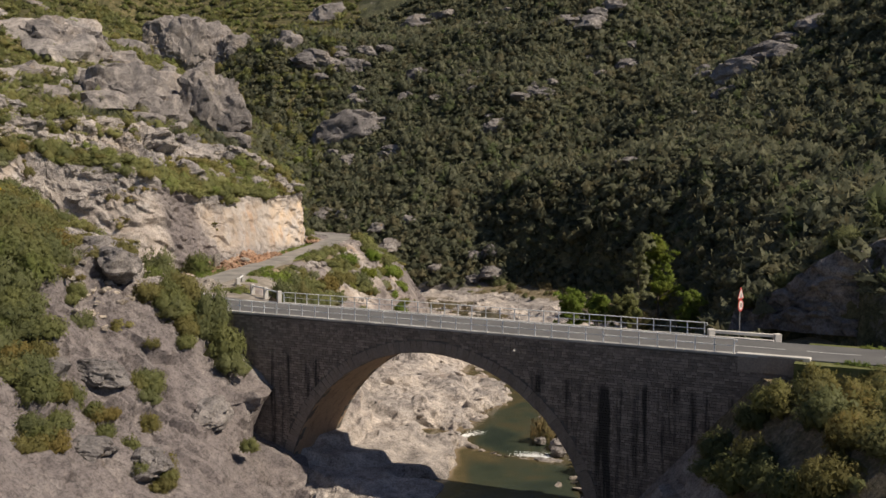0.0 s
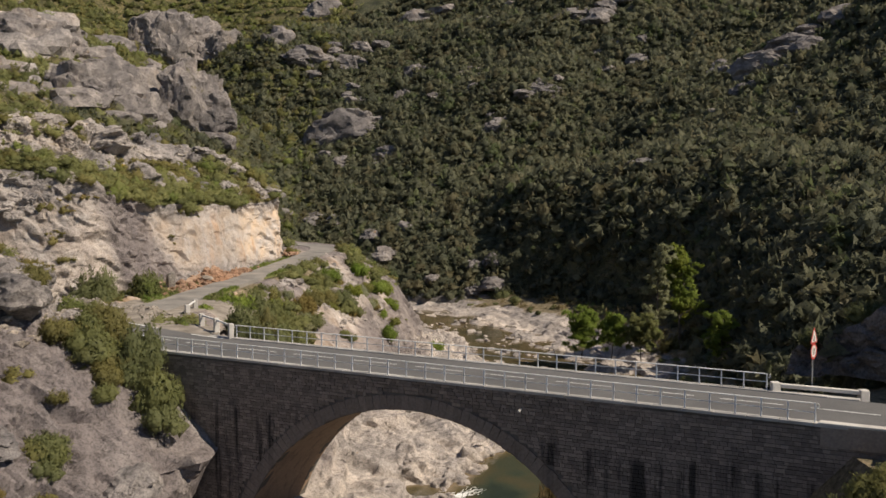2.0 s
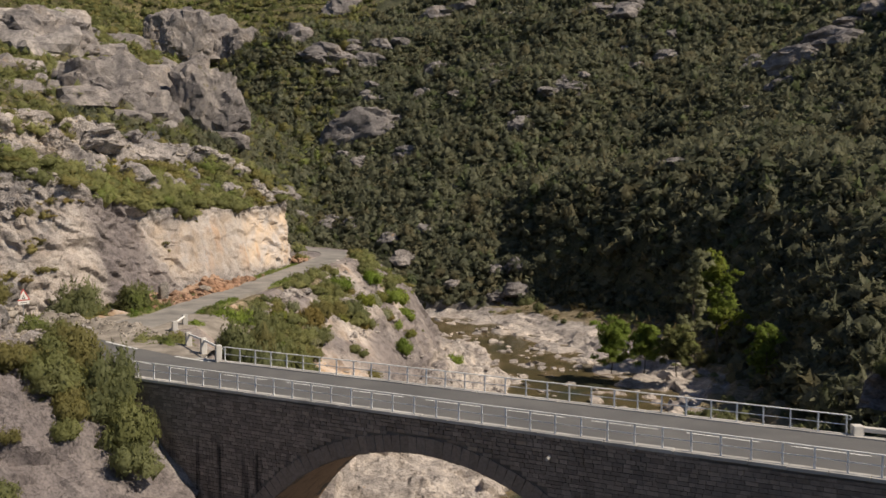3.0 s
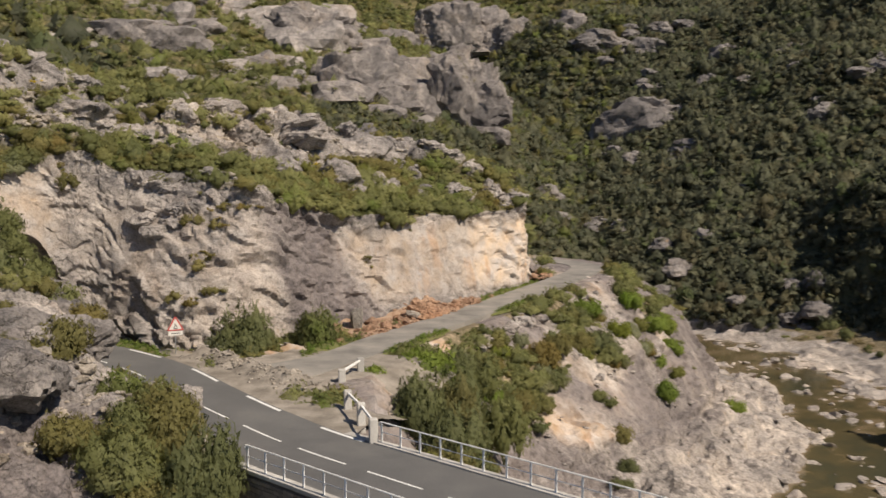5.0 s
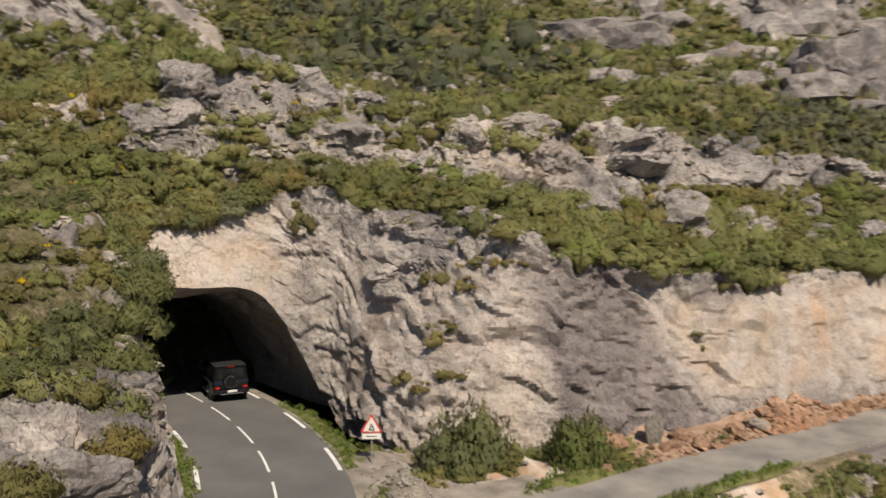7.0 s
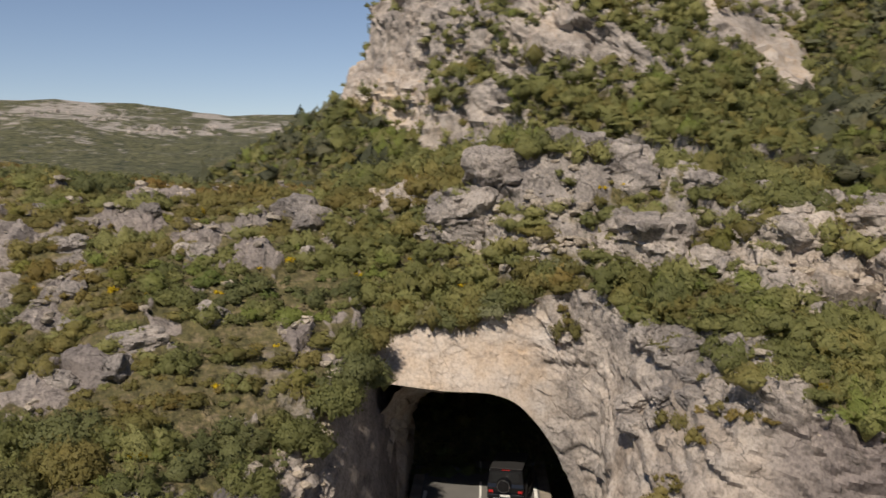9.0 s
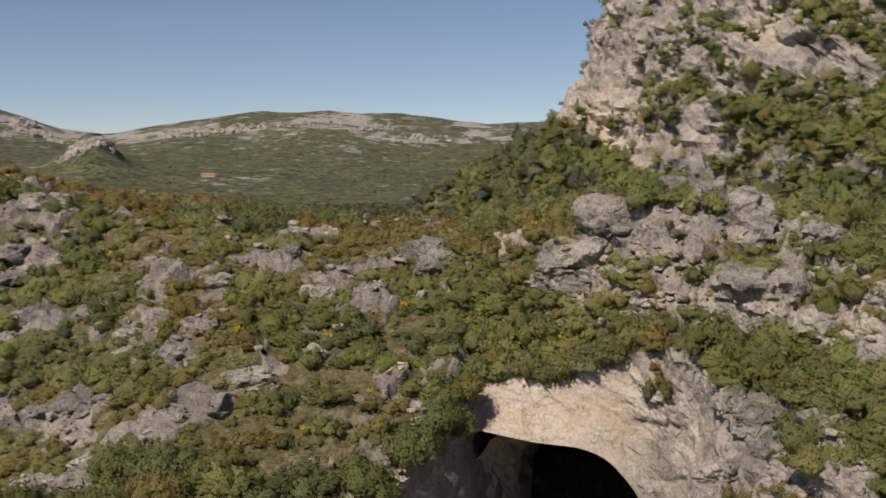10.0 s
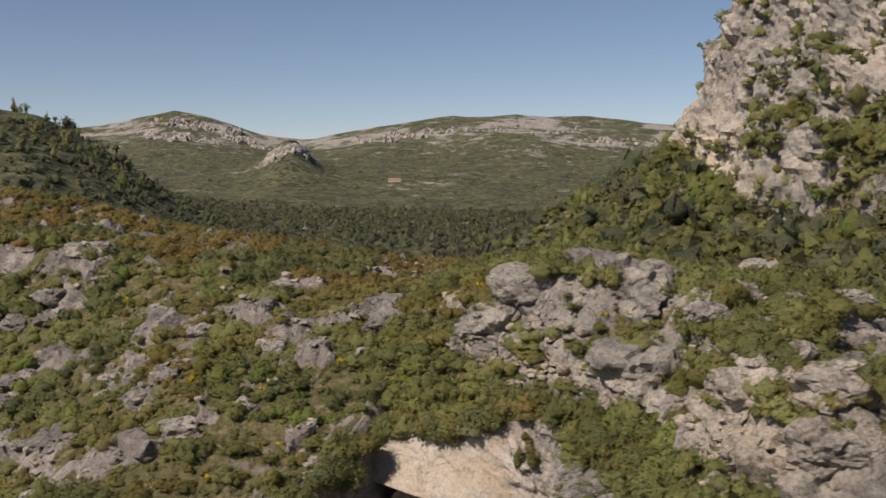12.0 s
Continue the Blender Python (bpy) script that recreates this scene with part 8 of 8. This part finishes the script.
# the dense bushes of the near right bank
for k in range(66):
    u = prng.uniform(0, 1)
    x = 14.2 + 14.5 * u + prng.normal(0, 0.8)
    y = 56.5 - 3.5 * u - prng.uniform(0.5, 12.0)
    kind = ("dark", "olive", "dark", "green")[k % 4]
    shrub(x, y, height_on(2, x, y), prng.uniform(0.9, 1.9), prng.uniform(1.2, 2.2), kind, {"dark": "dark evergreen bush on the bank below the road", "olive": "olive-brown bush on the bank below the road", "green": "green bush on the bank below the road"}[kind], "bushes on the near bank")


# ---- riverside trees ----
def tree(x, y, z, height, crown, material, label, lean=0.0, seed=1, bare=0.45):
    t = thing("tree", Matrix.Translation((x, y, z)), label, "tree", "riverside trees")
    r = np.random.default_rng(seed)
    bm = bmesh.new()
    prev, tips = Vector((0, 0, -0.3)), []
    steps = 6
    for k in range(1, steps + 1):
        q = Vector((lean * height * (k / steps) ** 2 + r.uniform(-0.12, 0.12), r.uniform(-0.12, 0.12), height * 0.92 * k / steps))
        rod(prev, q, 0.16 * height / 10 * (1.12 - k / steps), 0.16 * height / 10 * (1.12 - (k + 1) / (steps + 1)), 8, bm)
        if k >= 2:
            for j in range(3):
                a = r.uniform(0, 6.283)
                e = q + Vector((math.cos(a), math.sin(a), r.uniform(0.35, 0.9))) * crown * r.uniform(0.55, 1.0) * (1.1 - 0.5 * k / steps)
                rod(q, e, 0.05, 0.018, 6, bm)
                tips.append(e)
                tips.append(q.lerp(e, 0.6))
        prev = q
    tips.append(prev)
    part("trunk", bm, M_BARK, t)
    vs, fs, ns, n0 = [], [], [], 0
    for tip in tips:
        for _ in range(3):
            tv, tf, tn_ = leaf_cloud(r, 2, 40, 0.30, (1, 1, 0.9), 0.4)
            ns.append(tn_)
            s = crown * r.uniform(0.26, 0.46)
            vs.append(tv * s + np.array(tip) + r.normal(0, 0.22, 3) * crown - np.array((0, 0, 0.4 * s)))
            fs.append(tf + n0)
            n0 += len(tv)
    ob = new("crown", leafy("crown", np.concatenate(vs), np.concatenate(fs), np.concatenate(ns), material))
    ob.parent = t
    return t


tree(27.2, 137, -7.4, 12.6, 1.9, M_LEAF_GREY, "slender grey-leaved poplar on the river bank", 0.03, 4)
tree(30.6, 139, -7.2, 11.0, 2.5, M_LEAF_FRESH, "yellow-green young poplar on the river bank", -0.02, 6)
tree(30.2, 118, -6.6, 5.6, 1.6, M_LEAF_FRESH, "bright green sapling beyond the railing", 0.0, 8)
tree(17.5, 134, -8.0, 5.0, 2.2, M_LEAF_FRESH, "bright green willow bush on the river bank", 0.05, 9)
tree(21.0, 133, -7.8, 4.4, 2.0, M_LEAF_FRESH, "bright green willow bush beside the water", 0.0, 10)
tree(24.0, 130, -7.6, 4.2, 2.0, M_LEAF, "green willow bush beside the water", 0.0, 12)


# ---- the farmhouse on the far slope, and pines on the skyline ----
def far_ground(x, y):
    return float(land_height(np.array([float(x)]), np.array([float(y)]))[0])


hx, hy = -1210.0, -462.0
hz = far_ground(hx, hy)
farm = thing("farmhouse", Matrix.Translation((hx, hy, hz)) @ Matrix.Rotation(radians(-70), 4, "Z"), "small ochre farmhouse with a tiled roof on the far slope", "house")
part("wall", box(17, 7, 4.4, (0, 0, 1.8)), M_TILE, farm)
bm = bmesh.new()
vs = [bm.verts.new(c) for c in ((-9, -4, 3.9), (9, -4, 3.9), (9, 4, 3.9), (-9, 4, 3.9), (-9, 0, 5.4), (9, 0, 5.4))]
for idx in ((0, 1, 5, 4), (2, 3, 4, 5), (0, 4, 3), (1, 2, 5), (0, 3, 2, 1)):
    bm.faces.new([vs[i] for i in idx])
part("roof", bm, M_ROOF, farm)
for k in (-4.5, 0, 4.5):
    part("window", box(1.2, 0.1, 1.4, (k, -3.53, 2.2)), M_GLASS, farm)

pines = []
for k in range(1500):
    a, r = radians(prng.uniform(-50, 8)), prng.uniform(300, 1600)
    x, y = -r * math.cos(a), 100 + r * math.sin(a)
    if fbm(np.array([[x, y, 0.0]]), 0.008, 2, 14)[0] > -0.05:
        h = prng.uniform(2, 4) if k % 5 else prng.uniform(4, 8)
        pines.append((x, y, far_ground(x, y) - 0.3, h * 0.42, h * 0.8))
for k in range(70):
    a, r = radians(prng.uniform(-50, -39)), prng.uniform(430, 620)
    x, y = -r * math.cos(a), 100 + r * math.sin(a)
    h = prng.uniform(5, 10)
    pines.append((x, y, far_ground(x, y) - 0.3, h * 0.42, h * 0.8))
strew("pines", TPL_FAR, pines, M_LEAF_DARK, "dark pines dotted over the far slopes", "trees")

# pale cliffs along the far ridge
def far_spot(a, lift):
    """The first place out along the bearing a where the land rises to the given angle."""
    r = np.arange(1250.0, 2480.0, 10.0)
    x, y = -r * math.cos(radians(a)), 100 + r * math.sin(radians(a))
    z = land_height(x, y)
    up = np.degrees(np.arctan2(z - 27, r))
    k = int(np.argmax(up > lift)) if (up > lift).any() else int(np.argmax(up))
    return x[k], y[k], z[k]


FAR_CHIPS = [rubble_mesh(k + 140, M_ROCK, (1.0, 0.75, 0.8)) for k in range(8)]
cliffs = []
for a0, l0, a1, l1, n, lo, hi in ((-27.3, 2.3, -23.2, 2.7, 26, 7, 14), (-24.5, 2.6, -21.5, 3.1, 18, 6, 11), (-21, 3.0, -17, 3.1, 18, 5, 9), (-17, 2.8, -14.6, 2.9, 10, 5, 9), (-14.2, 2.2, -9.4, 2.45, 24, 5, 10), (-10, 2.2, -4, 2.4, 8, 6, 10),
                                (-38.6, 3.3, -34, 2.9, 22, 8, 15), (-39.0, 2.6, -34.0, 2.3, 36, 8, 15), (-37.6, 3.5, -34.4, 2.7, 24, 7, 12), (-36.0, 3.1, -32.4, 1.9, 24, 8, 14)):
    for k in range(n):
        u = prng.uniform(0, 1)
        x, y, z = far_spot(a0 + u * (a1 - a0), l0 + u * (l1 - l0) + prng.normal(0, 0.1))
        for _ in range(3):
            r = 0.75 * prng.uniform(lo, hi)
            cliffs.append((x + prng.normal(0, 7), y + prng.normal(0, 7), z - 0.3 * r + prng.normal(0, 2.5), r, prng.uniform(0.9, 2.0)))
rock_mass([FAR_CHIPS], cliffs, "far_cliffs", "broken pale limestone cliffs on the far ridge")
cliffs = []
for k in range(110):
    u = prng.uniform(-1, 1)
    a, r = radians(-31.2 + 1.5 * u), 1450 - 60 * (1 - u * u) + prng.normal(0, 14)
    x, y = -r * math.cos(a), 100 + r * math.sin(a)
    cliffs.append((x, y, far_ground(x, y) - 3, prng.uniform(5, 11), prng.uniform(0.9, 1.8)))
rock_mass([FAR_CHIPS], cliffs, "far_knoll", "pale limestone knoll on the far slope")
cliffs = []
for k in range(70):
    a, r = radians(prng.uniform(-46, -8)), prng.uniform(480, 1150)
    x, y = -r * math.cos(a), 100 + r * math.sin(a)
    cliffs.append((x, y, far_ground(x, y) - 0.4, prng.uniform(1.2, 4.0), 0.5))
rock_mass([FAR_CHIPS], cliffs, "far_rocks", "pale rock beds among the far scrub")

# bushes hanging over the tunnel's brow
for k in range(20):
    y = 82.2 + 0.62 * k + prng.normal(0, 0.2)
    x = np.interp(y, [82, 88, 92.8, 95.4], [-43.4, -42.2, -41.2, -40.4]) + prng.normal(0, 0.25)
    kind = ("dark", "green", "olive", "green", "grey")[k % 5]
    shrub(x, y, height_on(0, x, y) - 0.1, prng.uniform(0.8, 1.4), prng.uniform(0.8, 1.5), kind, "evergreen bush hanging over the tunnel's brow", "bushes over the tunnel")
# grass along the road edges
vp = np.array(VERGE_SPOTS)
vp = vp[prng.choice(len(vp), min(700, len(vp)), replace=False)] + np.column_stack([prng.normal(0, 0.15, (min(700, len(vp)), 2)), np.zeros(min(700, len(vp)))])
strew("grass", TPL_TINY, np.column_stack([vp[:, :2], vp[:, 2] - 0.02, prng.uniform(0.14, 0.36, len(vp)), prng.uniform(0.16, 0.42, len(vp))]), M_GRASS, "tufts of green grass along the road edge", "grass")
